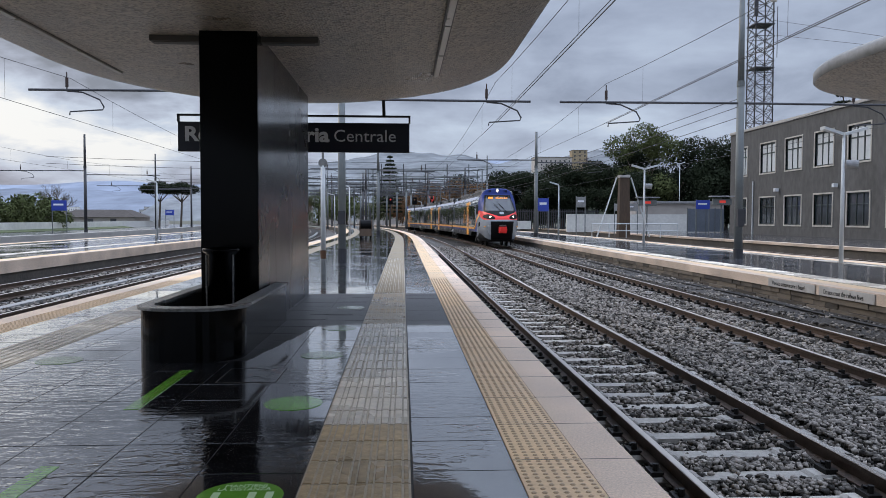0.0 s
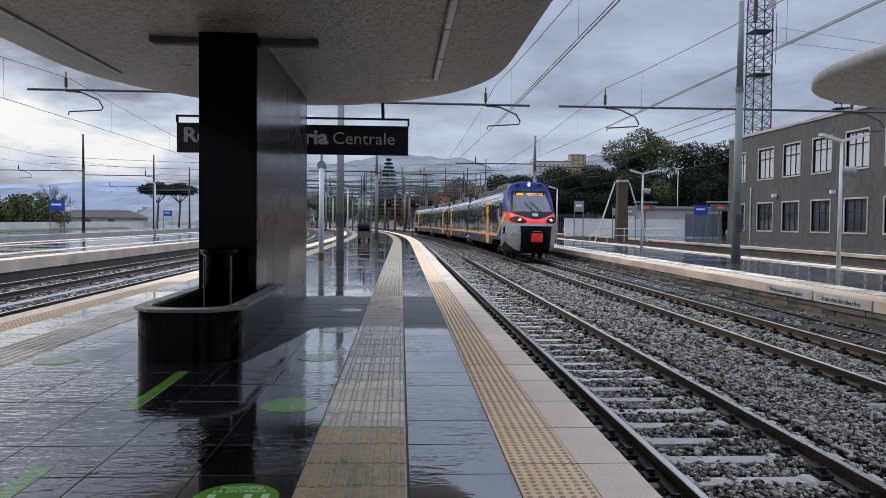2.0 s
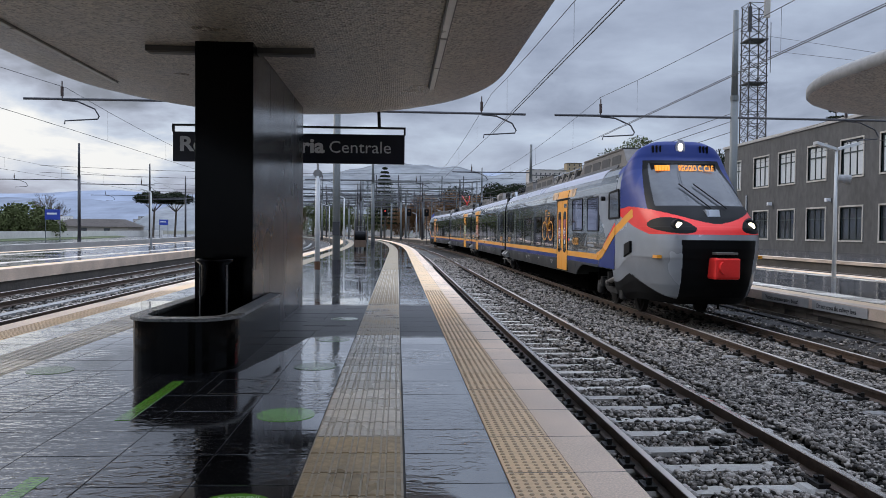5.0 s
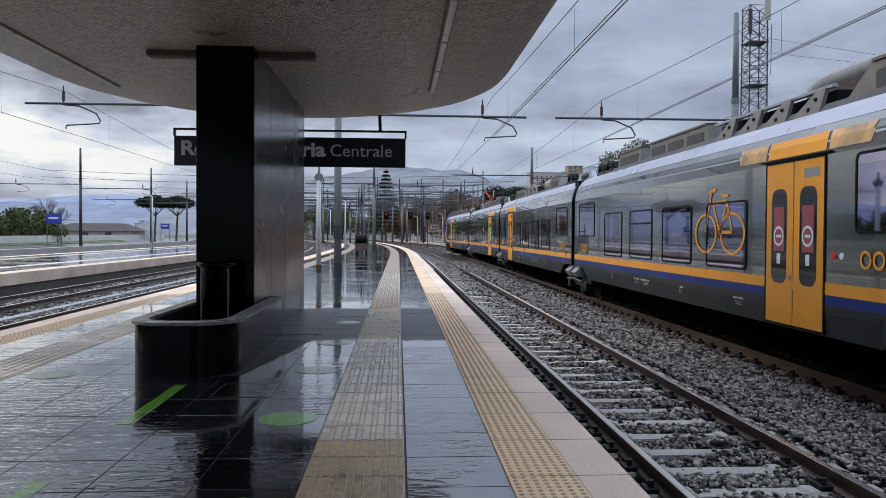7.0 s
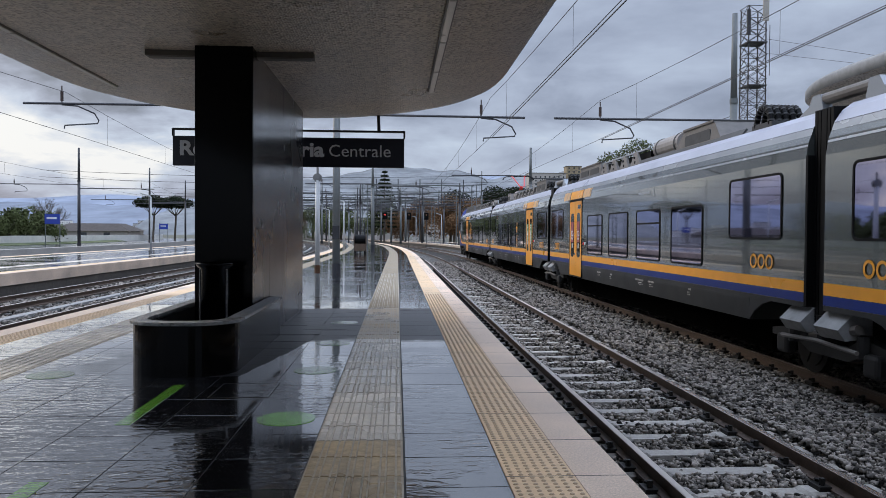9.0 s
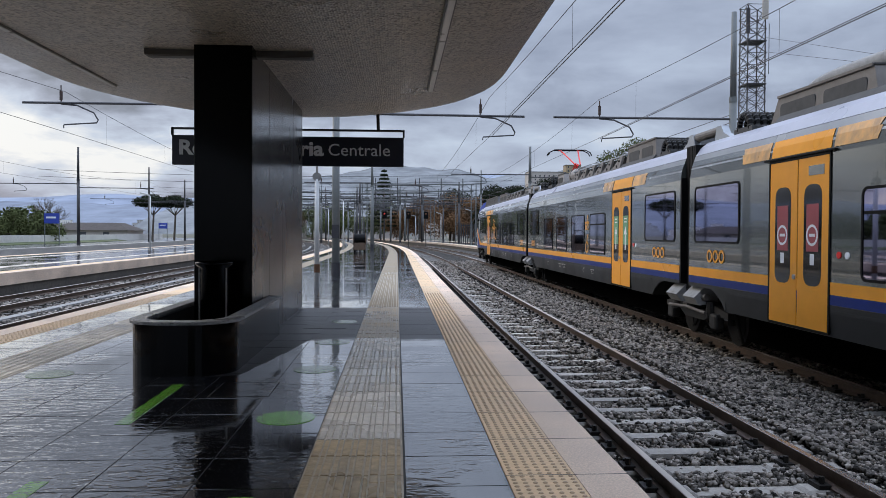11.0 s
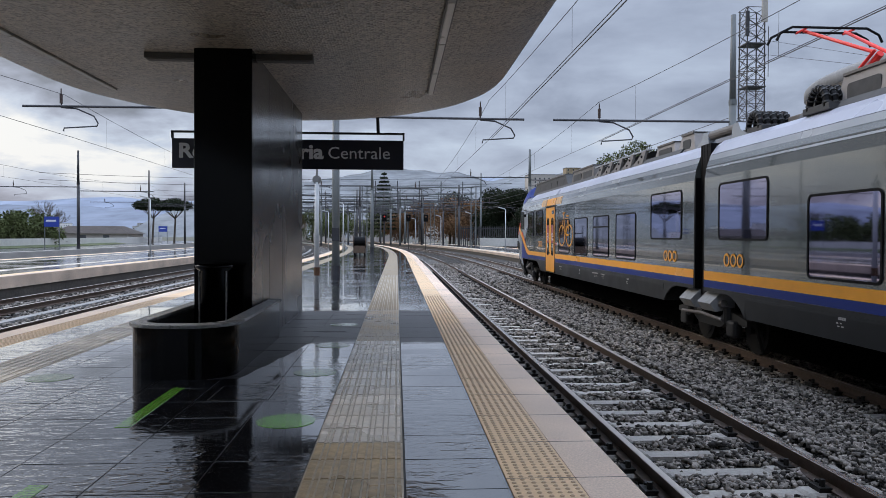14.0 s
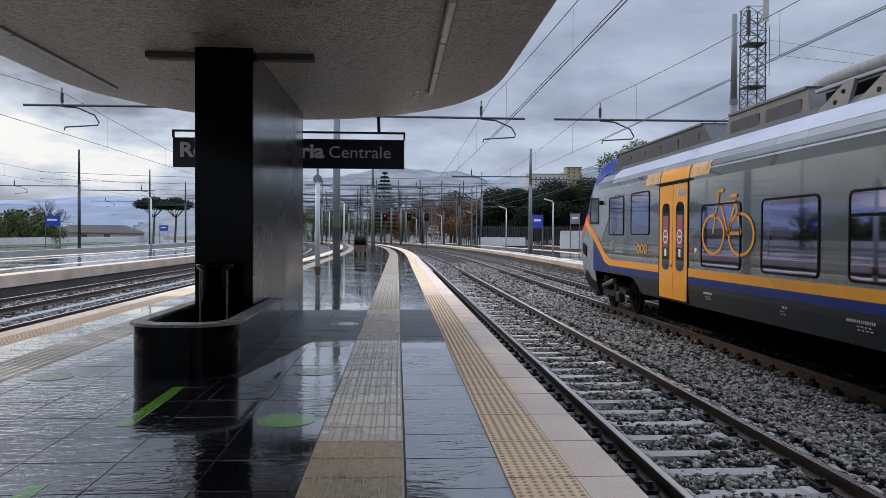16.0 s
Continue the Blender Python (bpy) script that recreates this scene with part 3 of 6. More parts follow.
can_b = canopy("platform_canopy", MID_B, 4.12, 18.08, -22, "grey mosaic concrete canopy with pale rim over the far platform")
can_b.location = (0, 0.62, 0.24)


# unseen dark wall behind the camera, added to darken the pillar's reflections
wall_ = single("wall_south", box(nb(), -5.4, 1.0, -21.5, -20.8, -0.02, 4.2), M["panel"], "unseen dark wall added across the platform to darken reflections", "wall", kind="structure")


def tube_lamp(x, y0, y1, z, label):
    t = thing("linear_lamp", (x, 0, z), label, "lamp", "linear canopy lamps")
    part("housing", box(nb(), -0.06, 0.06, y0, y1, -0.02, 0.10, 0.008), M["lamp_body"], t)
    ln = (y1 - y0) / 4
    for i in range(4):
        part("diffuser", box(nb(), -0.04, 0.04, y0 + i * ln + 0.03, y0 + (i + 1) * ln - 0.03, -0.045, -0.018, 0.008), M["lamp_glass"], t, "unlit pale tube cover")


tube_lamp(0.57, 6.2, 13.2, 3.93, "long unlit tube lamp with grey housing on the canopy underside")
tube_lamp(-4.75, 6.2, 13.2, 3.93, "long unlit tube lamp with grey housing on the canopy underside")
M["lamp_brown"] = material("brown_lamp_housing", (0.075, 0.066, 0.056), 0.6, vary=0.2)
t = thing("cross_lamp", (-2.17, 10.05, 3.72), "unlit grey bar lamp fixed across the pillar head", "lamp")
part("housing", box(nb(), -1.06, 1.08, -0.10, 0.10, -0.005, 0.08, 0.01), M["lamp_brown"], t)
part("diffuser", box(nb(), -1.02, 1.04, -0.07, 0.07, -0.014, -0.003, 0.004), M["lamp_brown"], t)

# pillar with planter and drinking post
t = thing("canopy_pillar", (-2.17, 9.7, 0), "black clad pillar slab with dark metal side panels", "pillar")
part("core", box(nb(), -0.33, 0.33, 0.02, 5.08, 0, 4.05), M["black"], t, "black polished cladding")
part("front_cladding", box(nb(), -0.36, 0.355, -0.02, 0.03, 0, 3.80, 0.006), M["black"], t)
for i in range(4):
    y = 0.04 + i * 1.262
    for s in (-1, 1):
        part("side_panel", box(nb(), *sorted((s * 0.33, s * 0.352)), y + 0.004, y + 1.256, 0.0, 3.93 + 0.03 * i, 0.004), M["panel"], t, "dark satin metal panel")


copy_thing(t, pose(12.75, 8.2, 0.3))
# unseen pillar behind the camera, added for the same dark reflections
copy_thing(t, pose(-2.17, -16.5, 0))


def rounded(x0, x1, y0, y1, r, n=10):
    pts = []
    for cx, cy, a0 in ((x1 - r, y0 + r, -90), (x1 - 0.02, y1 - 0.02, 0), (x0 + 0.02, y1 - 0.02, 90), (x0 + r, y0 + r, 180)):
        rr = r if cy < y1 - 0.5 else 0.02
        pts += [(cx + rr * math.cos(radians(a0 + 90 * i / n)), cy + rr * math.sin(radians(a0 + 90 * i / n))) for i in range(n + 1)]
    return pts


def loop_wall(b, rings, close_last=False):
    prev = None
    for pts, z in rings:
        r = [b.verts.new((x, y, z)) for x, y in pts]
        if prev:
            for i in range(len(r)):
                b.faces.new((prev[i], prev[(i + 1) % len(r)], r[(i + 1) % len(r)], r[i]))
        prev = r
    if close_last:
        b.faces.new(prev)
    return b


t = thing("planter", (-2.19, 7.72, 0), "low black planter tub with grey steel rim, against the pillar", "planter")
o, i_ = rounded(-0.55, 0.53, 0, 3.2, 0.42), rounded(-0.42, 0.40, 0.13, 3.2, 0.32)
part("tub", loop_wall(nb(), [(o, 0.0), (o, 0.52), ]), M["black"], t, "glossy black outer wall")
o2 = rounded(-0.58, 0.56, -0.03, 3.2, 0.44)
part("rim", loop_wall(nb(), [(o, 0.515), (o2, 0.52), (o2, 0.55), (i_, 0.555), (i_, 0.50)]), M["rim"], t, "dark grey steel rim")
part("inner_wall", loop_wall(nb(), [(i_, 0.52), (i_, 0.30)], True), M["pit"], t, "empty inside, near black for its shade")
t = thing("drinking_post", (-2.18, 9.25, 0.30), "black cylindrical drinking post with flared lip, in the planter", "fountain")
b = nb()
prof = [(0.17, 0.0), (0.17, 0.72), (0.215, 0.76), (0.22, 0.79), (0.19, 0.80), (0.16, 0.77), (0.0, 0.70)]
loop_wall(b, [([(r * math.cos(2 * math.pi * k / 28), r * math.sin(2 * math.pi * k / 28)) for k in range(28)], z) for r, z in prof])
part("column", b, M["black"], t, smooth=True)
# pale rods stand in for the bright reflections along the post's edges
for x in (-0.155, 0.155):
    part("seam", tube(nb(), (x, -0.075, 0.02), (x, -0.075, 0.72), 0.012, n=8), M["rim"], t)

# station name sign
t = thing("station_sign", (-2.28, 16.3, 2.86), "navy hanging station name sign in a black frame", "sign")
part("panel", box(nb(), -2.42, 2.42, -0.05, 0.05, 0, 0.62, 0.006), M["sign_blue"], t, "navy sign box")
for x in (-2.42, 2.42):
    part("frame", box(nb(), x - 0.02, x + 0.02, -0.04, 0.04, 0.62, 0.78), M["sign_black"], t)
part("frame", box(nb(), -2.44, 2.44, -0.04, 0.04, 0.745, 0.785, 0.004), M["sign_black"], t)
for x in (-1.88, 1.88):
    part("hanger", tube(nb(), (x, 0, 0.78), (x - 0.02, 0, 1.30), 0.035), M["sign_black"], t)
text_part("lettering", "Reggio Calabria", 0.42, M["letter_dim"], t, pose(-2.27, -0.055, 0.225, 90), bold=0.014, width=3.0)
text_part("lettering", "Centrale", 0.36, M["letter_dim"], t, pose(0.83, -0.055, 0.225, 90), width=1.30)


# ---------------------------------------------------------------- floor stickers
def disc(b, r, z0, z1, n=40, cx=0, cy=0):
    tube(b, (cx, cy, z0), (cx, cy, z1), r, n=n)
    return b


for x, y in ((-0.86, 5.98), (-0.85, 3.96), (-3.5, 7.9), (-0.86, 8.1), (-0.84, 10.1), (-0.85, 12.44)):
    t = thing("floor_sticker", (x, y, 0.0), "round green distance-keeping sticker on the wet floor" if y < 7 else "worn dull green round sticker on the wet floor", "sticker", "round floor stickers")
    part("disc", disc(nb(), 0.225, -0.002, 0.0035), M["green" if y < 7 else "green_worn"], t)
    if (x, y) == (-0.85, 3.96):
        text_part("lettering", "MANTIENI", 0.062, M["sticker_pale"], t, pose(-0.105, 0.135, 0.0037), 0.0006, width=0.22)
        text_part("lettering", "LA DISTANZA", 0.062, M["sticker_pale"], t, pose(-0.135, 0.085, 0.0037), 0.0006, width=0.28)
        for sx in (-0.13, 0.06, 0.15):
            part("pictogram", box(nb(), sx - 0.02, sx + 0.02, -0.05, 0.06, 0.002, 0.0045, 0.0), M["sticker_pale"], t)
for y0, y1 in ((5.83, 7.33), (1.5, 4.5)):
    b = box(nb(), -0.055, 0.055, y0, y1, 0.0, 0.0032)
    single("floor_tape", b, M["green"], "green guide tape stuck on the wet floor", "tape", "green guide tapes").location = (-2.06, 0, 0)


for x0, x1, y0, y1 in ((-1.41, -0.76, 11.56, 12.2), (-1.76, -1.10, 10.95, 11.46), (-1.05, -0.58, 13.3, 13.95), (-0.93, -0.58, 14.05, 14.6), (-1.66, -1.12, 6.75, 7.4)):
    t = thing("access_cover", (x0, y0, 0.0), "slate-faced access cover with a dark joint in the paving", "cover", "paving access covers")
    w, l = x1 - x0, y1 - y0
    b = nb()
    for q in ((0, w, 0, 0.014), (0, w, l - 0.014, l), (0, 0.012, 0.014, l - 0.014), (w - 0.012, w, 0.014, l - 0.014)):
        box(b, *q, -0.01, 0.0022)
    part("frame", b, M["joint"], t, "dark joint round the cover")
    part("lid", box(nb(), 0.016, w - 0.016, 0.018, l - 0.018, -0.01, 0.0030), M["tile"], t, "slate lid")


# ---------------------------------------------------------------- overhead line
def mast(x, y, h, r, label, mat="mast"):
    t = thing("catenary_mast", (x, y, 0), label, "mast", "catenary masts")
    part("pole", tube(nb(), (0, 0, -0.02), (0, 0, h * 0.66), r, r * 0.86, n=14), M[mat], t, smooth=True)
    part("pole", tube(nb(), (0, 0, h * 0.66), (0, 0, h), r * 0.78, r * 0.6, n=14), M[mat], t, smooth=True)
    part("collar", tube(nb(), (0, 0, h * 0.655), (0, 0, h * 0.675), r * 0.95, n=14), M[mat], t)
    part("base_sleeve", tube(nb(), (0, 0, 0), (0, 0, 0.35), r * 1.12, n=14), M["mast_dark"], t)
    return t


def arm(t, x0, x1, z, wires, drop=1.25):
    """Horizontal boom on mast t, with a hanger and a registration arm for each wire (x from the mast)."""
    part("boom", tube(nb(), (x0, 0, z), (x1, 0, z - 0.02), 0.045, n=8), M["wire"], t)
    for w, s in wires:
        b = nb()
        tube(b, (w, 0, z), (w, 0, z + 0.62), 0.022)
        tube(b, (w, 0, z + 0.08), (w, 0, z + 0.42), 0.055, n=10)
        part("insulator", b, M["insulator"], t)
        b = nb()
        polytube(b, [(w, 0, z - 0.06), (w + s * 0.55, 0, z - 0.1), (w + s * 1.15, 0, z - 0.36), (w + s * 1.3, 0, z - 0.62), (w + s * 1.25, 0, z - 0.72), (w + s * 0.1, 0, z - 0.80), (w + s * 0.08, 0, z - 0.92)], 0.028)
        part("registration_arm", b, M["wire"], t)


YM = 28.3
ZB = 5.85
m1 = mast(-2.25, YM, 9.0, 0.15, "grey round catenary mast with booms, on the wet platform")
part("switch_box", box(nb(), -0.13, 0.13, -0.2, -0.02, 1.25, 1.75, 0.01), M["mast_dark"], m1)
arm(m1, 0, 7.0, ZB, [(5.35, 1)])
arm(m1, 0, -11.2, ZB + 0.25, [(-9.85, 1)])
m2 = mast(12.75, YM, 9.9, 0.16, "tall grey round catenary mast with booms, on the far platform")
part("switch_box", box(nb(), -0.13, 0.13, -0.24, -0.02, 1.2, 1.85, 0.01), M["mast_dark"], m2)
arm(m2, 0, -6.9, ZB, [(-5.15, 1)])
arm(m2, 0, 7.5, ZB, [(4.4, 1)])


def catenary(ax, dz=0.0, y0=-25.0, spans=(-26.0, 28.3, 78.0, 126.0, 170.0), z0=5.05):
    t = thing("overhead_wire", (0, 0, 0), "dark overhead contact and messenger wires with droppers", "wire", "overhead wires")
    b1, b2 = nb(), nb()
    for a, c in zip(spans, spans[1:]):
        xa, xc = ax + 0.42 - bend(a), ax + 0.4 - bend(c)
        pts = []
        for i in range(13):
            f = i / 12
            y = a + (c - a) * f
            x = xa + (xc - xa) * f
            zm = z0 + 1.45 - 0.75 * 4 * f * (1 - f)
            pts.append(((x, y, zm), (x, y, z0)))
        polytube(b1, [p[0] for p in pts], 0.009, 5)
        polytube(b2, [p[1] for p in pts], 0.009, 5)
        for p, q in pts[1:-1:2]:
            tube(b1, p, q, 0.004, n=4)
    part("messenger_wire", b1, M["wire"], t)
    part("contact_wire", b2, M["wire"], t)
    if ax > 0:
        part("contact_wire", sweep(nb(), [(-0.008, -0.008), (0.008, -0.008), (0.008, 0.008), (-0.008, 0.008)], [(ax + 0.48 - bend(y), y, z0) for y in (-26, 10, 28.3)]), M["wire"], t)


for ax in (TRACK_A, TRACK_B + 0.2, TRACK_D - 1.1, 18.0, -24.6):
    catenary(ax)


# ---------------------------------------------------------------- train
CAR, NOSE, PIVOT = 17.7, 21.35, 18.85     # joint to joint, joint to nose, joint to end bogie
SIDE = [(1.35, 0.69), (1.39, 0.71), (1.41, 1.0), (1.41, 3.06), (1.375, 3.28), (1.30, 3.48), (1.19, 3.64), (1.05, 3.74), (0.8, 3.80)]
HALFP = SIDE + [(0.0, 3.83)]
PROFILE = HALFP + [(-x, z) for x, z in reversed(SIDE)]


def shell(b, y0, y1, high=False):
    """Body between y0 and y1; high: the skirt is cut away over a bogie."""
    prof = [(x, z) for x, z in PROFILE if z > 1.02] if high else PROFILE
    if high:
        prof = [(1.41, 1.04)] + prof + [(-1.41, 1.04)]
    a = [b.verts.new((x, y0, z)) for x, z in prof]
    c = [b.verts.new((x, y1, z)) for x, z in prof]
    n = len(a)
    for i in range(n):
        b.faces.new((a[i], a[(i + 1) % n], c[(i + 1) % n], c[i]))
    b.faces.new(a), b.faces.new(c[::-1])
    return b


def strip(b, pts, y0, y1, off=0.004):
    """Thin skin on both sides following profile points (x, z)."""
    for s in (-1, 1):
        for (xa, za), (xb, zb) in zip(pts, pts[1:]):
            q = [(s * (xa + off), y0, za), (s * (xa + off), y1, za), (s * (xb + off), y1, zb), (s * (xb + off), y0, zb)]
            b.faces.new([b.verts.new(p) for p in q])
    return b


def rect_ring(b, s, y0, y1, z0, z1, w, x0, x1, r):
    """Rounded frame standing on the side of a car."""
    def loop(d, x):
        pts = []
        rr = max(0.01, r - d)
        for cy, cz, a0 in ((y1 - d - rr, z1 - d - rr, 0), (y0 + d + rr, z1 - d - rr, 90), (y0 + d + rr, z0 + d + rr, 180), (y1 - d - rr, z0 + d + rr, 270)):
            pts += [b.verts.new((s * x, cy + rr * math.cos(radians(a0 + k * 30)), cz + rr * math.sin(radians(a0 + k * 30)))) for k in range(4)]
        return pts
    ls = [loop(0, x0), loop(0, x1), loop(w, x1), loop(w, x0)]
    for p, q in zip(ls, ls[1:]):
        for i in range(len(p)):
            b.faces.new((p[i], p[(i + 1) % len(p)], q[(i + 1) % len(p)], q[i]))
    return b


def rounded_plate(b, s, y0, y1, z0, z1, x0, x1, r):
    pts = []
    for cy, cz, a0 in ((y1 - r, z1 - r, 0), (y0 + r, z1 - r, 90), (y0 + r, z0 + r, 180), (y1 - r, z0 + r, 270)):
        pts += [(cy + r * math.cos(radians(a0 + k * 30)), cz + r * math.sin(radians(a0 + k * 30))) for k in range(4)]
    a = [b.verts.new((s * x0, y, z)) for y, z in pts]
    c = [b.verts.new((s * x1, y, z)) for y, z in pts]
    for i in range(len(a)):
        b.faces.new((a[i], a[(i + 1) % len(a)], c[(i + 1) % len(a)], c[i]))
    b.faces.new(c), b.faces.new(a[::-1])
    return b


def car_window(t, s, y0, y1, z0, z1, split=False):
    w = part("window", rect_ring(nb(), s, y0, y1, z0, z1, 0.034, 1.405, 1.425, 0.10), M["train_black"], t, "black rubber window surround")
    part("pane", rounded_plate(nb(), s, y0 + 0.03, y1 - 0.03, z0 + 0.03, z1 - 0.03, 1.40, 1.417, 0.08), M["glass"], w, "tinted violet-grey glass")
    if split:
        part("transom", box(nb(), *sorted((s * 1.40, s * 1.422)), y0 + 0.05, y1 - 0.05, z1 - 0.33, z1 - 0.29), M["train_black"], w)


def car_door(t, s, y0, y1, green=False):
    d = part("door", rect_ring(nb(), s, y0 - 0.03, y1 + 0.03, 0.71, 3.08, 0.035, 1.39, 1.424, 0.05), M["train_black"], t, "black door surround")
    ym = (y0 + y1) / 2
    for a, c in ((y0, ym - 0.008), (ym + 0.008, y1)):
        lf = part("leaf", box(nb(), *sorted((s * 1.385, s * 1.420)), a + 0.005, c - 0.005, 0.74, 3.045, 0.004), M["orange"], d, "orange sliding door leaf")
        k = (c - a) * 0.22
        part("door_window", rounded_plate(nb(), s, a + k, c - k, 1.32, 2.68, 1.40, 1.424, 0.14), M["door_glass"], lf, "narrow dark window")
        if green:
            part("sticker", box(nb(), *sorted((s * 1.41, s * 1.4265)), a + k + 0.03, c - k - 0.03, 1.75, 2.45), M["win_green_pale"], lf, "green entry sticker")
            cy = (a + c) / 2
            b = bar(nb(), s, (cy, 1.62), (cy, 2.0), 0.07, 1.4285)
            b.faces.new([b.verts.new((s * 1.4285, cy + u, v)) for u, v in ((-0.11, 2.0), (0.11, 2.0), (0.0, 2.2))])
            for v in (2.30, 2.38):
                bar(b, s, (cy - 0.1, v), (cy + 0.1, v), 0.03, 1.4285)
            part("arrow", b, M["white"], lf, "white arrow and print")
        else:
            cy = (a + c) / 2
            part("sticker", box(nb(), *sorted((s * 1.41, s * 1.4265)), cy - 0.15, cy + 0.15, 1.78, 2.42), M["sticker_red"], lf, "red no-entry sticker")
            part("sticker_ring", ring(nb(), s, cy, 2.0, 0.145, 0.035, 20, x1=1.429), M["white"], lf, "white ring")
            part("sticker_bar", box(nb(), *sorted((s * 1.41, s * 1.4285)), cy - 0.07, cy + 0.07, 1.98, 2.02), M["white"], lf)
            part("sticker", box(nb(), *sorted((s * 1.41, s * 1.4265)), cy - 0.05, cy + 0.05, 1.60, 1.75), M["white"], lf)
    part("door_lock", tube(nb(), (s * 1.41, ym + 0.06, 1.42), (s * 1.44, ym + 0.06, 1.42), 0.035, n=10), M["body_silver"], d, "round steel lock")
    for q, mt in ((0.22, "red"), (0.40, "white")):
        part("door_button", tube(nb(), (s * 1.40, y0 - q, 1.75), (s * 1.422, y0 - q, 1.75), 0.045, n=12), M[mt], d)
    part("pictogram_plate", box(nb(), *sorted((s * 1.41, s * 1.4225)), y0 + 0.12 if s < 0 else y1 - 0.5, y0 + 0.5 if s < 0 else y1 - 0.12, 2.80, 2.93), M["body_grey"], d)
    # orange flash over the door, faded at both sides
    for a, c, ka, kc, mt in ((y0, y1, 0, 0, "orange"), (y0 - 1.0, y0 - 0.07, 0.06, 0, "orange_faded"), (y1 + 0.07, y1 + 1.0, 0, 0.06, "orange_faded")):
        b = nb()
        for (xa, za), (xb, zb) in (((1.4005, 3.125), (1.375, 3.28)), ((1.375, 3.28), (1.342, 3.375))):
            b.faces.new([b.verts.new((s * (x + 0.0065), y, z)) for x, y, z in ((xa, a + ka, za), (xa, c - kc, za), (xb, c, zb), (xb, a, zb))])
        part("orange_flash", b, M[mt], d, "orange panel over the door" if mt == "orange" else "faded orange panel")
    part("drip_rail", box(nb(), *sorted((s * 1.40, s * 1.45)), y0 - 0.15, y1 + 0.15, 3.085, 3.105), M["train_black"], d)


def ring(b, s, cy, cz, r, w, n=24, x0=1.40, x1=1.4235, squash=1.0):
    for i in range(n):
        a0, a1 = 2 * math.pi * i / n, 2 * math.pi * (i + 1) / n
        q = []
        for a, rr in ((a0, r - w), (a0, r), (a1, r), (a1, r - w)):
            q.append(b.verts.new((s * x1, cy + rr * math.cos(a) * squash, cz + rr * math.sin(a))))
        b.faces.new(q)
    return b


def bar(b, s, p, q, w, x1=1.4235):
    (ya, za), (yb, zb) = p, q
    d = Vector((yb - ya, zb - za)).normalized() * w / 2
    b.faces.new([b.verts.new((s * x1, y, z)) for y, z in ((ya - d.y, za + d.x), (yb - d.y, zb + d.x), (yb + d.y, zb - d.x), (ya + d.y, za - d.x))])
    return b


def bicycle(t, s, y0, y1):
    b = nb()
    r = (y1 - y0) * 0.235
    a, c, z = y0 + r, y1 - r, 1.70 + 0.36
    for cy in (a, c):
        ring(b, s, cy, z - 0.02, 0.36, 0.05, squash=r / 0.36)
    m = (y0 + y1) / 2
    for p, q in (((a, z), (m - 0.05, z)), ((m - 0.05, z), (m + 0.22, z + 0.5)), ((a + 0.2, z + 0.52), (m + 0.22, z + 0.5)), ((a, z), (a + 0.2, z + 0.52)), ((c, z), (m + 0.3, z + 0.72)), ((a + 0.15, z + 0.62), (a + 0.42, z + 0.62)), ((m + 0.12, z + 0.74), (m + 0.42, z + 0.70)), ((a + 0.2, z + 0.52), (m - 0.05, z))):
        bar(b, s, p, q, 0.055)
    tagged(part("bicycle_symbol", b, M["orange"], t, "orange painted bicycle outline"), kind="stuff")


def logo(t, s, y, z):
    b = nb()
    for k in range(3):
        ring(b, s, y + k * 0.25, z, 0.115, 0.04, 16)
    part("orange_mark", b, M["orange"], t, "small orange ring logo")


def marks(t, s, ys):
    b = nb()
    for k, y in enumerate(ys):
        for j in range(4 + 5 * (k % 3)):
            bar(b, s, (y + j * 0.042, 0.99), (y + j * 0.042 + 0.026, 0.99), 0.036, 1.418)
        for j in range(2 + k % 3):
            bar(b, s, (y + 0.08 + 0.075 * j, 0.93), (y + 0.12 + 0.08 * j, 0.93), 0.016, 1.418)
            bar(b, s, (y + 0.04 + 0.085 * j, 0.89), (y + 0.09 + 0.085 * j, 0.89), 0.016, 1.418)
    tagged(part("data_mark", b, M["lamp_glass"], t, "small white technical markings"), kind="stuff")


WHEELSETS = []


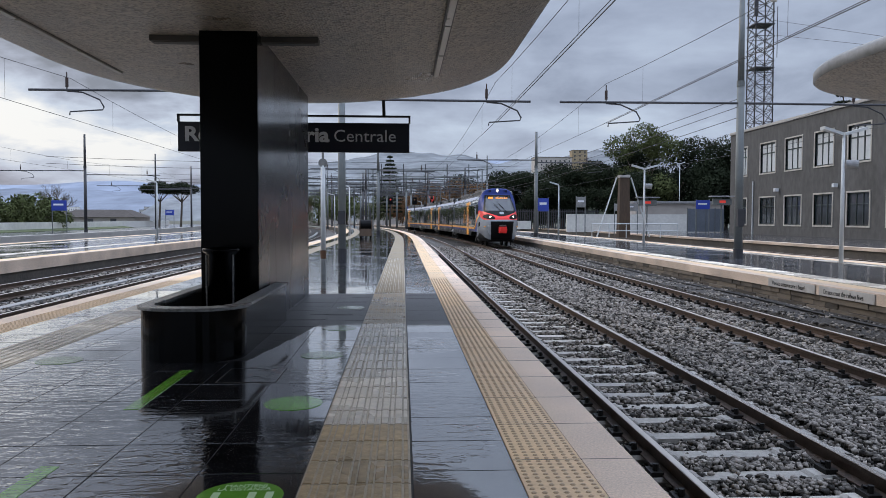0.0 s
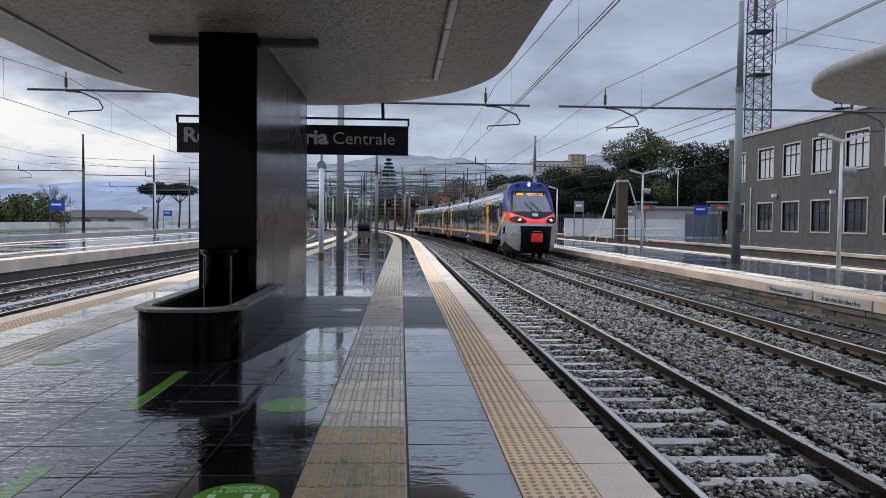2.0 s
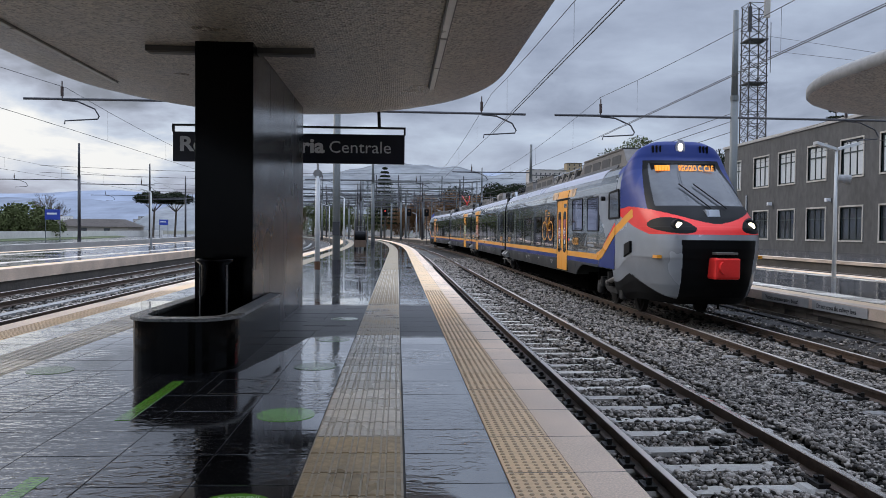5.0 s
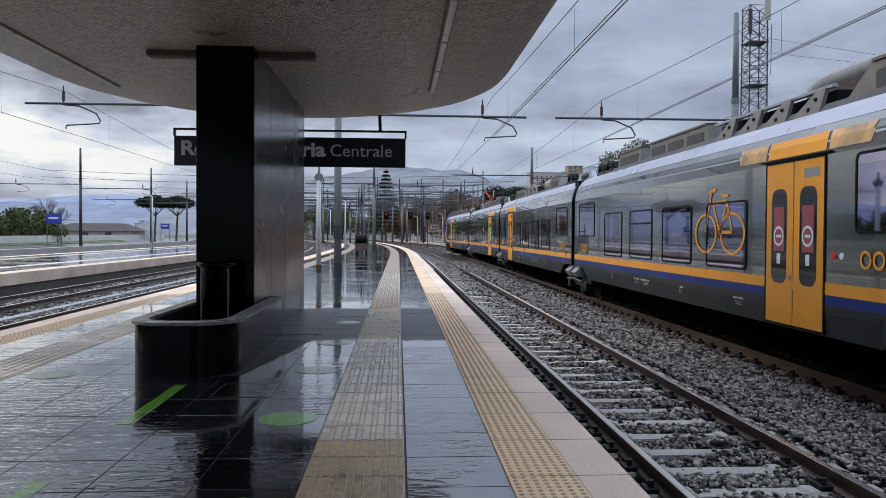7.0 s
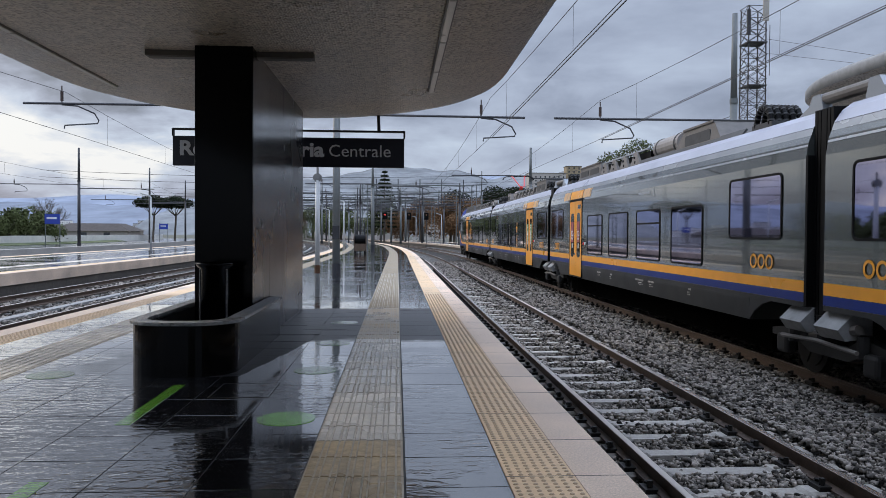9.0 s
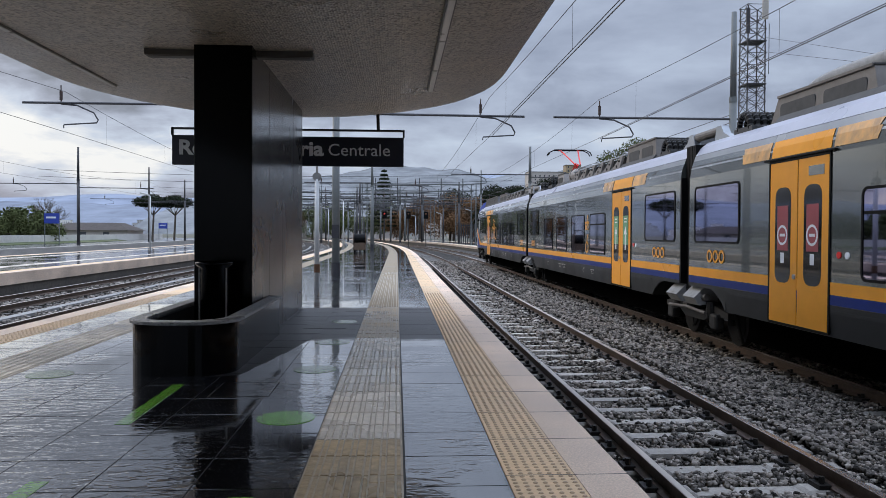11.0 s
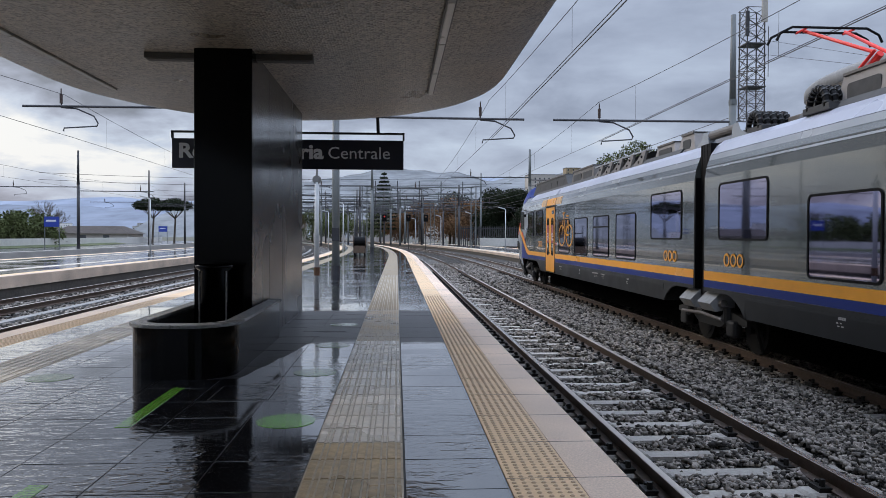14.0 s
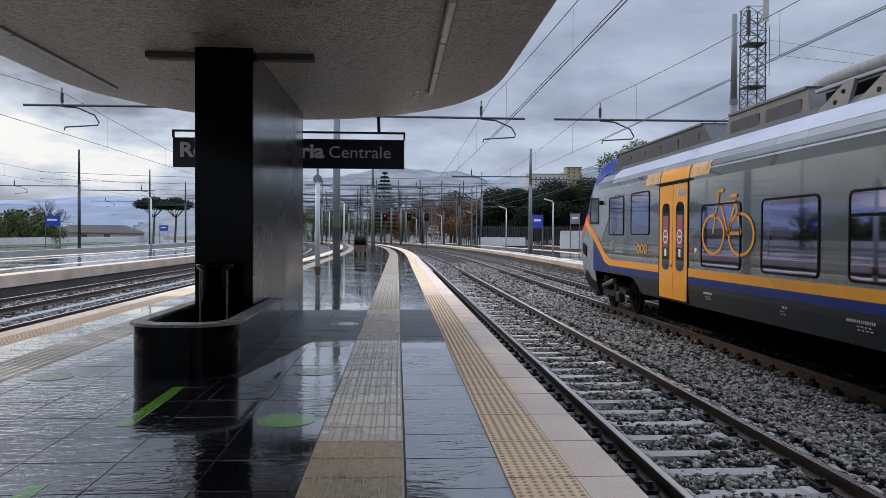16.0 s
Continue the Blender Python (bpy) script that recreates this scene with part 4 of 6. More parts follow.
def bogie(t, y, powered=False):
    g = part("bogie", box(nb(), -1.05, 1.05, y - 0.35, y + 0.35, 0.42, 0.72, 0.03), M["bogie"], t, "grimy bogie, near black for the shade under the car")
    for s in (-1, 1):
        b = nb()
        pts = [(-1.5, 0.52), (-1.5, 0.62), (-0.75, 0.74), (-0.4, 0.56), (0.4, 0.56), (0.75, 0.74), (1.5, 0.62), (1.5, 0.52), (0.8, 0.54), (0.45, 0.40), (-0.45, 0.40), (-0.8, 0.54)]
        p = [b.verts.new((s * 1.04, y + u, v)) for u, v in pts]
        q = [b.verts.new((s * 1.20, y + u, v)) for u, v in pts]
        b.faces.new(p), b.faces.new(q[::-1])
        for k in range(len(pts)):
            b.faces.new((p[k], p[(k + 1) % len(pts)], q[(k + 1) % len(pts)], q[k]))
        part("side_frame", b, M["bogie_frame"], g, "cranked side frame")
        part("damper", tube(nb(), (s * 1.30, y - 0.85, 0.86), (s * 1.27, y + 0.25, 0.66), 0.065), M["roof_kit"], g, "pale grey damper")
        part("air_spring", tube(nb(), (s * 1.1, y, 0.58), (s * 1.1, y, 0.95), 0.24, n=14), M["train_black"], g)
        for dy in (-1.05, 1.05):
            part("axle_box", box(nb(), *sorted((s * 1.12, s * 1.30)), y + dy - 0.15, y + dy + 0.15, 0.30, 0.58, 0.05), M["bogie_frame"], g, "axle box")
            part("coil_spring", tube(nb(), (s * 1.2, y + dy * 0.78, 0.5), (s * 1.2, y + dy * 0.78, 0.78), 0.10, n=10), M["bogie_frame"], g)
        part("sand_pipe", tube(nb(), (s * 0.98, y - 1.62, 0.12), (s * 1.1, y - 1.5, 0.7), 0.03), M["bogie"], g)
    for dy in (-1.05, 1.05):
        b = nb()
        tube(b, (-0.95, 0, 0), (0.95, 0, 0), 0.08, n=10)
        for s in (-1, 1):
            tube(b, (s * 0.70, 0, 0), (s * 0.815, 0, 0), 0.43, n=28)
            tube(b, (s * 0.82, 0, 0), (s * 0.83, 0, 0), 0.33, n=20)
            box(b, *sorted((s * 0.81, s * 0.845)), -0.06, 0.06, -0.3, 0.3)
        w = mesh("wheelset", b, M["bogie"])
        e = new("wheelset", w)
        e.parent = g
        e.location = (0, y + dy, 0.43)
        WHEELSETS.append((e, y + dy))


def roof_box(t, y0, y1, w, h, mat="roof_kit", slope=0.18, lid=True):
    """Roof housing with bevelled edges, seams, dark rounded grilles and lid bolts."""
    k = part("roof_unit", frustum(nb(), -w, w, y0, y1, 3.74, 3.80 + h, 0.05, slope), M[mat], t, "dirty grey roof equipment housing")
    n = max(1, int((y1 - y0 - 2 * slope) / 0.95))
    step = (y1 - y0 - 2 * slope) / n
    for i in range(n):
        y = y0 + slope + i * step
        for s in (-1, 1):
            part("grille", rounded_plate(nb(), s, y + 0.1, y + step - 0.12, 3.83, 3.80 + h * 0.66, w - 0.06, w - 0.012, 0.06), M["roof_dark"], k, "dark rounded grille")
        part("lid_seam", box(nb(), -w + 0.04, w - 0.04, y - 0.015, y + 0.015, 3.79 + h, 3.815 + h), M["roof_dark"], k)
    for s in (-1, 1):
        part("lid_edge", box(nb(), *sorted((s * (w - 0.09), s * (w - 0.02))), y0 + slope, y1 - slope, 3.775 + h, 3.82 + h, 0.006), M["roof_kit"], k)


def roof_rail(t, y0, y1):
    for s in (-1, 1):
        b = nb()
        a = [(s * 1.06, y0, 3.72), (s * 1.06, y1, 3.72), (s * 0.95, y1, 3.86), (s * 0.95, y0, 3.86)]
        vs = [b.verts.new(p) for p in a] + [b.verts.new((x - s * 0.03, y, z - 0.02)) for x, y, z in a]
        for q in ((0, 1, 2, 3), (7, 6, 5, 4), (0, 4, 5, 1), (1, 5, 6, 2), (2, 6, 7, 3), (3, 7, 4, 0)):
            b.faces.new([vs[i] for i in q])
        part("roof_fairing", b, M["roof_dark"], t, "sooty low roof fairing")


def roof_fins(t, y0, n, flip):
    y1 = y0 + n * 0.95
    # solid black block added for the dark gaps between the fins
    part("roof_recess", box(nb(), -0.80, 0.80, y0, y1, 3.76, 4.07), M["train_black"], t, "near-black block for the shade between the fins")
    for s in (-1, 1):
        part("roof_rail", box(nb(), *sorted((s * 0.84, s * 0.92)), y0 - 0.1, y1 + 0.1, 4.08, 4.13, 0.01), M["body_silver"], t, "pale roof rail")
        for i in range(n):
            y = y0 + i * 0.95
            b = nb()
            a = [(y + 0.04, 3.73), (y + 0.84, 3.73), (y + 0.26, 4.10), (y + 0.04, 4.10)] if flip else [(y + 0.08, 3.73), (y + 0.88, 3.73), (y + 0.88, 4.10), (y + 0.66, 4.10)]
            p = [b.verts.new((s * (1.04 - 0.1 * (v > 3.9)), u, v)) for u, v in a]
            q = [b.verts.new((s * (0.98 - 0.1 * (v > 3.9)), u, v)) for u, v in a]
            b.faces.new(p), b.faces.new(q[::-1])
            for m in range(4):
                b.faces.new((p[m], p[(m + 1) % 4], q[(m + 1) % 4], q[m]))
            fin = part("roof_fin", b, M["roof_kit"], t, "grey slanted roof bracket plate")
            cy = y + (0.22 if flip else 0.70)
            # black discs on the plate in place of open holes
            for u, v, r_ in ((cy + (0.14 if flip else -0.14), 3.83, 0.035), (cy, 3.96, 0.028)):
                xo = 1.045 - 0.1 * (v - 3.73) / 0.35 * 0.6
                part("bolt_hole", tube(nb(), (s * (xo - 0.07), u, v), (s * xo, u, v), r_, n=8), M["train_black"], fin)


def hose_arch(t, y, x=-0.75, r=0.21, n=5):
    """Bundle of ribbed hoses bent over in an arch."""
    h = part("hose_saddle", box(nb(), x - 0.28, x + 0.32, y - 0.34, y + 0.34, 3.74, 3.84, 0.01), M["roof_dark"], t, "sooty hose saddle")
    for k in range(n):
        xx = x - 0.24 + k * 0.12
        b = polytube(nb(), [(xx, y + r * math.cos(a), 3.82 + r * 1.15 * math.sin(a)) for a in np.linspace(-0.1, math.pi + 0.1, 15)], 0.048, 8)
        part("hose", b, M["train_black"], h, "black ribbed hose", smooth=True)
        for a in np.linspace(0.15, math.pi - 0.15, 9):
            c = Vector((xx, y + r * math.cos(a), 3.82 + r * 1.15 * math.sin(a)))
            q = Vector((0, -math.sin(a), math.cos(a))) * 0.012
            part("hose_rib", tube(nb(), c - q, c + q, 0.058, n=8), M["roof_dark"], h)


def roof_tank(t, y0, y1, x=-0.55, z=4.08, r=0.24):
    b = tube(nb(), (x, y0, z), (x, y1, z), r, n=18)
    k = part("roof_tank", b, M["tank"], t, "pale cylindrical roof tank")
    for y in (y0 + 0.2, y1 - 0.2):
        part("tank_strap", tube(nb(), (x, y - 0.03, z), (x, y + 0.03, z), r + 0.012, n=18), M["roof_dark"], k)


def livery(t, y0, y1):
    """Painted bands along both sides from y0 to y1."""
    part("orange_stripe", strip(nb(), [(1.41, 1.24), (1.41, 1.40)], y0, y1), M["orange"], t, "orange waist stripe")
    part("blue_stripe", strip(nb(), [(1.41, 1.11), (1.41, 1.236)], y0, y1), M["blue"], t, "dark blue stripe")
    part("skirt_band", strip(nb(), [(1.41, 1.04), (1.41, 1.106)], y0, y1), M["skirt"], t, "dull dark grey lower band")
    part("silver_band", strip(nb(), [(1.385, 3.22), (1.30, 3.48)], y0, y1, 0.005), M["body_silver"], t, "silver upper band")
    part("cant_band", strip(nb(), [(1.30, 3.485), (1.19, 3.645), (1.05, 3.745)], y0, y1, 0.006), M["body_pale"], t, "pale lavender cant rail band")


def gangway(t, y, d):
    """Half of a black bellows and the grey step boxes at a joint; d points into the car."""
    b = nb()
    for i in range(3):
        y0, y1 = sorted((y + d * (i * 0.08), y + d * (i * 0.08 + 0.06)))
        box(b, -1.30, 1.30, y0, y1, 0.85, 3.70)
    part("bellows", b, M["train_black"], t, "black rubber gangway bellows")
    # black plate added over the grey end, so the gap stays dark
    y0, y1 = sorted((y + d * 0.19, y + d * 0.238))
    part("end_frame", box(box(nb(), -1.407, 1.407, y0, y1, 1.05, 3.10), -1.24, 1.24, y0, y1, 3.101, 3.62), M["train_black"], t, "black plate added over the car end to darken the gap")
    for s in (-1, 1):
        y0, y1 = sorted((y + d * 0.16, y + d * 0.72))
        b = nb()
        pr = [(1.05, 0.74), (1.40, 0.70), (1.50, 0.84), (1.30, 1.04), (1.05, 1.04)]
        pa = [b.verts.new((s * x, y0, z)) for x, z in pr]
        pb = [b.verts.new((s * x, y1, z)) for x, z in pr]
        b.faces.new(pa), b.faces.new(pb[::-1])
        for k in range(5):
            b.faces.new((pa[k], pa[(k + 1) % 5], pb[(k + 1) % 5], pb[k]))
        part("step_box", b, M["fascia"], t, "light grey bogie cover box")
        part("link_rod", tube(nb(), (s * 1.36, y, 0.62), (s * 1.36, y + d * 0.9, 0.58), 0.03), M["roof_kit"], t)
        part("bellows_tube", tube(nb(), (s * 0.95, y, 3.93), (s * 0.95, y + d * 0.75, 3.93), 0.085, n=12), M["roof_kit"], t, "roof cable duct")
        b = nb()
        pa, pb = ([b.verts.new((s * x, y + d * u, z)) for u, z in ((0.45, 3.66), (1.25, 3.70), (0.85, 3.86), (0.75, 4.0), (0.55, 4.0))] for x in (0.90, 1.04))
        b.faces.new(pa), b.faces.new(pb[::-1])
        for k in range(5):
            b.faces.new((pa[k], pa[(k + 1) % 5], pb[(k + 1) % 5], pb[k]))
        part("duct_bracket", b, M["body_silver"], t, "pale wedge bracket")


def skirt(t, y0, y1):
    part("skirt_panel", strip(nb(), [(1.385, 0.695), (1.41, 1.0), (1.41, 1.039)], y0, y1), M["skirt"], t, "dull dark grey skirt panel")


def skirt_end(t, y, d):
    """Sloping end of the skirt at y, running d metres along the cut-away."""
    for s in (-1, 1):
        b = nb()
        pts = [(y, 0.69), (y, 1.05), (y + d, 1.05), (y + d * 0.6, 0.98), (y + d * 0.25, 0.85)]
        p = [b.verts.new((s * 1.37, u, v)) for u, v in pts]
        q = [b.verts.new((s * 1.405, u, v)) for u, v in pts]
        b.faces.new(p), b.faces.new(q[::-1])
        for k in range(len(pts)):
            b.faces.new((p[k], p[(k + 1) % len(pts)], q[(k + 1) % len(pts)], q[k]))
        part("skirt_end", b, M["skirt"], t)
    # black block added so the bogie opening stays closed and dark
    part("wheel_house", box(nb(), -0.7, 0.7, *sorted((y, y + d * 0.2)), 0.5, 1.06), M["train_black"], t, "black block closing off the dark bogie opening")


def new_car(label, group="cars of the train"):
    return thing("train_car", (0, 0, 0), label, "train", group)


def underframe(t, y0, y1):
    # block filled out to carry the darkness under the floor
    part("underframe", box(nb(), -1.0, 1.0, y0, y1, 0.20, 0.76), M["under_shade"], t, "underfloor block, near black for the shade beneath the car")


def middle_car(d, label, green):
    """Car between two joints, from y = 0 to CAR; d = 1: big window at the front end, -1: at the rear."""
    t = new_car(label)
    part("body", shell(shell(shell(nb(), 1.85, CAR - 1.85), 0.24, 1.85, True), CAR - 1.85, CAR - 0.24, True), M["body_grey"], t, "dark grey body shell")
    livery(t, 0.24, CAR - 0.24)

    def span(u0, u1):          # u counts from the joint beside the row of small windows
        return (CAR - u1, CAR - u0) if d > 0 else (u0, u1)
    for s in (-1, 1):
        car_window(t, s, *span(0.85, 2.6), 1.95, 2.93)
        for k, (a, c) in enumerate(((3.7, 5.3), (5.95, 7.55), (8.2, 9.85), (10.5, 12.1))):
            car_window(t, s, *span(a, c), 1.45, 2.58, split=k in (1, 3))
        car_window(t, s, *span(15.35, 17.2), 1.85, 2.88)
        car_door(t, s, *span(12.78, 14.33), green)
        logo(t, s, span(16.0, 16.5)[0], 1.62)
        logo(t, s, span(1.2, 1.7)[0], 1.62)
        marks(t, s, [span(u, u + 0.4)[0] for u in (4.2, 6.3, 7.0, 9.5, 10.6)])
        bar_ = nb()
        y = span(6.3, 7.4)[0]
        bar(bar_, s, (y + 0.3, 2.95), (y + 1.1, 2.95), 0.05, 1.416)
        bar(bar_, s, (y, 2.85), (y + 0.12, 3.03), 0.07, 1.416)
        part("operator_mark", bar_, M["body_silver"], t, "small pale operator mark")
        if green:
            b = nb()
            y = span(9.95, 10.4)[0]
            ring(b, s, y + 0.2, 1.62, 0.17, 0.045, 16)
            bar(b, s, (y + 0.2, 1.75), (y + 0.12, 2.0), 0.06)
            ring(b, s, y + 0.12, 2.2, 0.09, 0.04, 12), ring(b, s, y + 0.32, 2.2, 0.09, 0.04, 12)
            bar(b, s, (y + 0.02, 2.33), (y + 0.42, 2.33), 0.07)
            bar(b, s, (y + 0.22, 2.33), (y + 0.10, 2.56), 0.06)
            part("seat_symbols", b, M["orange"], t, "orange wheelchair and pram symbols")
    underframe(t, 1.9, CAR - 1.9)
    skirt(t, 1.85, CAR - 1.85)
    skirt_end(t, 1.85, -0.7), skirt_end(t, CAR - 1.85, 0.7)
    gangway(t, 0.0, 1), gangway(t, CAR, -1)
    roof_rail(t, 3.0, 15.0)
    return t


def nose_grid(t, d):
    """Rounded cab end towards y = d * NOSE, cut into its coloured panels."""
    levels = [(0.30, 21.05, 1.16), (0.42, 21.22, 1.26), (0.60, 21.30, 1.33), (0.80, 21.36, 1.37), (1.05, 21.40, 1.41), (1.35, 21.42, 1.41), (1.60, 21.42, 1.41), (1.80, 21.40, 1.41),
              (1.95, 21.36, 1.41), (2.10, 21.30, 1.41), (2.25, 21.21, 1.41), (2.40, 21.10, 1.41), (2.60, 20.95, 1.41), (2.80, 20.80, 1.41), (3.00, 20.64, 1.405), (3.20, 20.48, 1.385),
              (3.35, 20.37, 1.35), (3.50, 20.28, 1.29), (3.64, 20.18, 1.20), (3.74, 20.06, 1.08), (3.81, 19.88, 0.88), (3.86, 19.60, 0.55)]
    n = 260
    y0 = 19.3
    zs = np.concatenate([np.linspace(a[0], c[0], 12)[:-1] for a, c in zip(levels, levels[1:])] + [[levels[-1][0]]])
    yfs = np.interp(zs, [v[0] for v in levels], [v[1] for v in levels])
    hws = np.interp(zs, [v[0] for v in levels], [v[2] for v in levels])
    grid = []
    for z, yf, hw in zip(zs, yfs, hws):
        row = []
        for i in range(n + 1):
            a = math.pi * i / n
            ca, sa = math.cos(a), math.sin(a)
            row.append((hw * math.copysign(abs(ca) ** (2 / 3.6), ca), d * (y0 + (yf - y0) * abs(sa) ** (2 / 2.6)), float(z)))
        grid.append(row)
    regions = {"windscreen": "screen_glass", "screen_mask": "train_black", "blue_hood": "blue", "red_band": "red", "orange_band": "orange", "headlamp_surround": "train_black", "lower_fairing": "body_silver", "coupler_recess": "train_black", "cab_side": "body_silver", "headlamp_surround_b": "train_black", "cab_side_b": "body_silver", "orange_band_b": "orange"}
    meshes = {k: nb() for k in regions}
    for r in range(len(grid) - 1):
        for i in range(n):
            q = [grid[r][i], grid[r][i + 1], grid[r + 1][i + 1], grid[r + 1][i]]
            x, y, z = (sum(p[k] for p in q) / 4 for k in range(3))
            ax, u = abs(x), y * d
            top_red = 2.12 + 0.34 * (ax / 1.2) ** 1.4
            glass_w = 1.04 - 0.22 * max(0.0, (z - 2.5) / 0.9) ** 1.5
            lamp = ((ax - 0.87) / 0.37) ** 2 + ((z - 2.04 - 0.16 * (ax - 0.83)) / 0.21) ** 2 < 1
            if z > 3.41:
                k = "blue_hood"
            elif z > top_red and ax < glass_w + 0.12:
                k = "windscreen" if 2.50 < z < 3.36 and ax < glass_w else "screen_mask"
            elif z > top_red:
                k = "blue_hood" if u > 19.72 else "cab_side"
            elif lamp and u > 20.1:
                k = "headlamp_surround"
            elif 19.40 < u < 20.25 and 1.93 + (u - 19.42) * 0.42 < z < 2.16 + (u - 19.42) * 0.36:
                k = "orange_band"
            elif z > 1.80 + max(0.0, 20.75 - u) * 0.55 and u > 19.6:
                k = "red_band"
            # near-black skin on the flush shell for the shaded hollow and underside
            elif z < 0.34 + 0.40 * min(1.0, max(0.0, (21.15 - u) / 1.1)):
                k = "coupler_recess"
            elif z < 1.62 and ax < 0.74 + 0.05 * z:
                k = "coupler_recess"
            else:
                k = "lower_fairing" if u > 19.75 else "cab_side"
            if x < 0 and k in ("headlamp_surround", "cab_side", "orange_band"):
                k += "_b"
            b = meshes[k]
            b.faces.new([b.verts.new(p) for p in q])
    for k, b in meshes.items():
        bmesh.ops.remove_doubles(b, verts=b.verts[:], dist=0.0005)
        if b.faces:
            part(k.removesuffix("_b"), b, M[regions[k]], t, smooth=True)
        else:
            b.free()


def draw_out_nose(t, d):
    """Lengthen the cab end beyond the last side window and lift its hood over the body's roofline."""
    low, high = (0.3, 1.0, 1.6, 2.08, 2.6, 3.28, 3.6, 3.86), (0.42, 1.42, 1.84, 2.15, 2.72, 3.56, 4.12, 4.52)
    for ob in list(t.children_recursive):
        for v in ob.data.vertices:
            u = v.co.y * d
            if u > 18.9:
                w = min(1.0, max(0.0, (u - 19.42) / 0.8))
                w = w * w * (3 - 2 * w)
                lean = 0.72 * min(1.0, max(0.0, (v.co.z - 2.05) / 1.4)) * min(1.0, max(0.0, (u - 19.42) / 0.9))
                v.co.y = d * (18.9 + (u - 18.9) * 1.60 - lean)
                v.co.z += w * (float(np.interp(v.co.z, low, high)) - v.co.z)


def cab_car(d, label, lit):
    """End car from its joint at y = 0 to the nose at d * NOSE."""
    t = new_car(label)
    part("body", shell(shell(shell(nb(), *sorted((d * 1.85, d * 15.5))), *sorted((d * 0.24, d * 1.85)), True), *sorted((d * 15.5, d * 19.42)), True), M["body_grey"], t, "dark grey body shell")
    livery(t, *sorted((d * 0.24, d * 18.15)))

    def span(u0, u1):
        return tuple(sorted((d * u0, d * u1)))
    for s in (-1, 1):
        car_window(t, s, *span(0.85, 2.65), 1.95, 2.93)
        for k, (a, c) in enumerate(((3.7, 5.3), (5.95, 7.55), (8.2, 9.8), (10.5, 12.1))):
            car_window(t, s, *span(a, c), 1.45, 2.58, split=k == 1)
        bicycle(t, s, *span(10.0, 12.05))
        car_door(t, s, *span(12.75, 14.3))
        car_window(t, s, *span(14.97, 16.3), 2.03, 3.02)
        car_window(t, s, *span(16.87, 18.17), 2.02, 3.0)
        w = part("cab_window", rect_ring(nb(), s, *span(19.05, 19.7), 2.33, 3.05, 0.05, 1.405, 1.43, 0.05), M["train_black"], t, "cab side window surround")
        part("pane", rounded_plate(nb(), s, *span(19.1, 19.65), 2.38, 3.0, 1.40, 1.422, 0.04), M["pane"], w)
        logo(t, s, span(15.2, 15.7)[0], 1.72)
        logo(t, s, span(1.2, 1.7)[0], 1.62)
        b = nb()
        y = span(16.9, 18.0)[0]
        bar(b, s, (y + (0.3 if d < 0 else 0), 1.62), (y + (1.05 if d < 0 else 0.75), 1.62), 0.06, 1.416)
        yl = y + (1.2 if d < 0 else 0.95)
        bar(b, s, (yl + 0.08, 1.62), (yl - 0.02, 1.92), 0.07, 1.416), bar(b, s, (yl + 0.2, 1.60), (yl + 0.1, 1.84), 0.06, 1.416)
        part("operator_mark", b, M["body_silver"], t, "pale operator mark")
        marks(t, s, [span(u, u + 0.4)[0] for u in (4.2, 6.3, 7.0, 9.0, 11.6)])
        # silver cab panel, orange and red sweep up to the nose
        b = nb()
        b.faces.new([b.verts.new((s * 1.4155, d * u, z)) for u, z in ((17.6, 3.05), (19.42, 3.05), (19.42, 2.2), (18.9, 1.85))])
        part("silver_panel", b, M["body_silver"], t, "silver cab flank")
        b = nb()
        b.faces.new([b.verts.new((s * 1.4195, d * u, z)) for u, z in ((17.9, 1.40), (18.15, 1.24), (18.55, 1.32), (19.42, 1.93), (19.42, 2.16), (18.5, 1.55))])
        part("orange_sweep", b, M["orange"], t, "orange sweep")
        b = nb()
        b.faces.new([b.verts.new((s * 1.4185, d * u, z)) for u, z in ((18.55, 1.58), (19.42, 2.16), (19.42, 2.26))])
        part("red_sweep", b, M["red"], t, "red sweep")
        b = nb()
        b.faces.new([b.verts.new((s * 1.4165, d * u, z)) for u, z in ((18.2, 1.06), (19.42, 1.06), (19.42, 1.9), (18.5, 1.28), (18.2, 1.23))])
        part("blue_sweep", b, M["blue"], t, "blue flank panel")
        # lamps and mirror
        hl = part("headlamp", tube(nb(), (s * 0.81, d * 20.7, 2.08), (s * 0.80, d * 21.19, 2.08), 0.15, 0.14, n=20), M["train_black"], t, "round headlamp housing")
        part("lens", tube(nb(), (s * 0.80, d * 21.19, 2.08), (s * 0.80, d * 21.205, 2.08), 0.085, n=20), M["headlight"] if lit else M["lamp_glass"], hl, "lit headlamp lens" if lit else "unlit lens")
        part("side_camera", tube(nb(), (s * 1.40, d * 18.75, 2.9), (s * 1.52, d * 18.75, 2.9), 0.06), M["train_black"], t)
    tl = part("top_lamp", tube(nb(), (0, d * 19.8, 3.60), (0, d * 20.25, 3.60), 0.12, n=18), M["body_pale"], t, "roof headlamp housing")
    part("lens", tube(nb(), (0, d * 20.25, 3.60), (0, d * 20.262, 3.60), 0.06, n=18), M["headlight"] if lit else M["lamp_glass"], tl)
    part("destination_display", box(nb(), -0.8, 0.8, *span(20.30, 20.375), 3.2, 3.36), M["train_black"], t, "destination display")
    if lit:
        b = nb()
        for k in range(5):
            box(b, -0.72 + k * 0.07, -0.67 + k * 0.07, *span(20.38, 20.455), 3.235, 3.325)
        tagged(part("display_text", b, M["led_amber"], t, "amber lit bars"), kind="stuff")
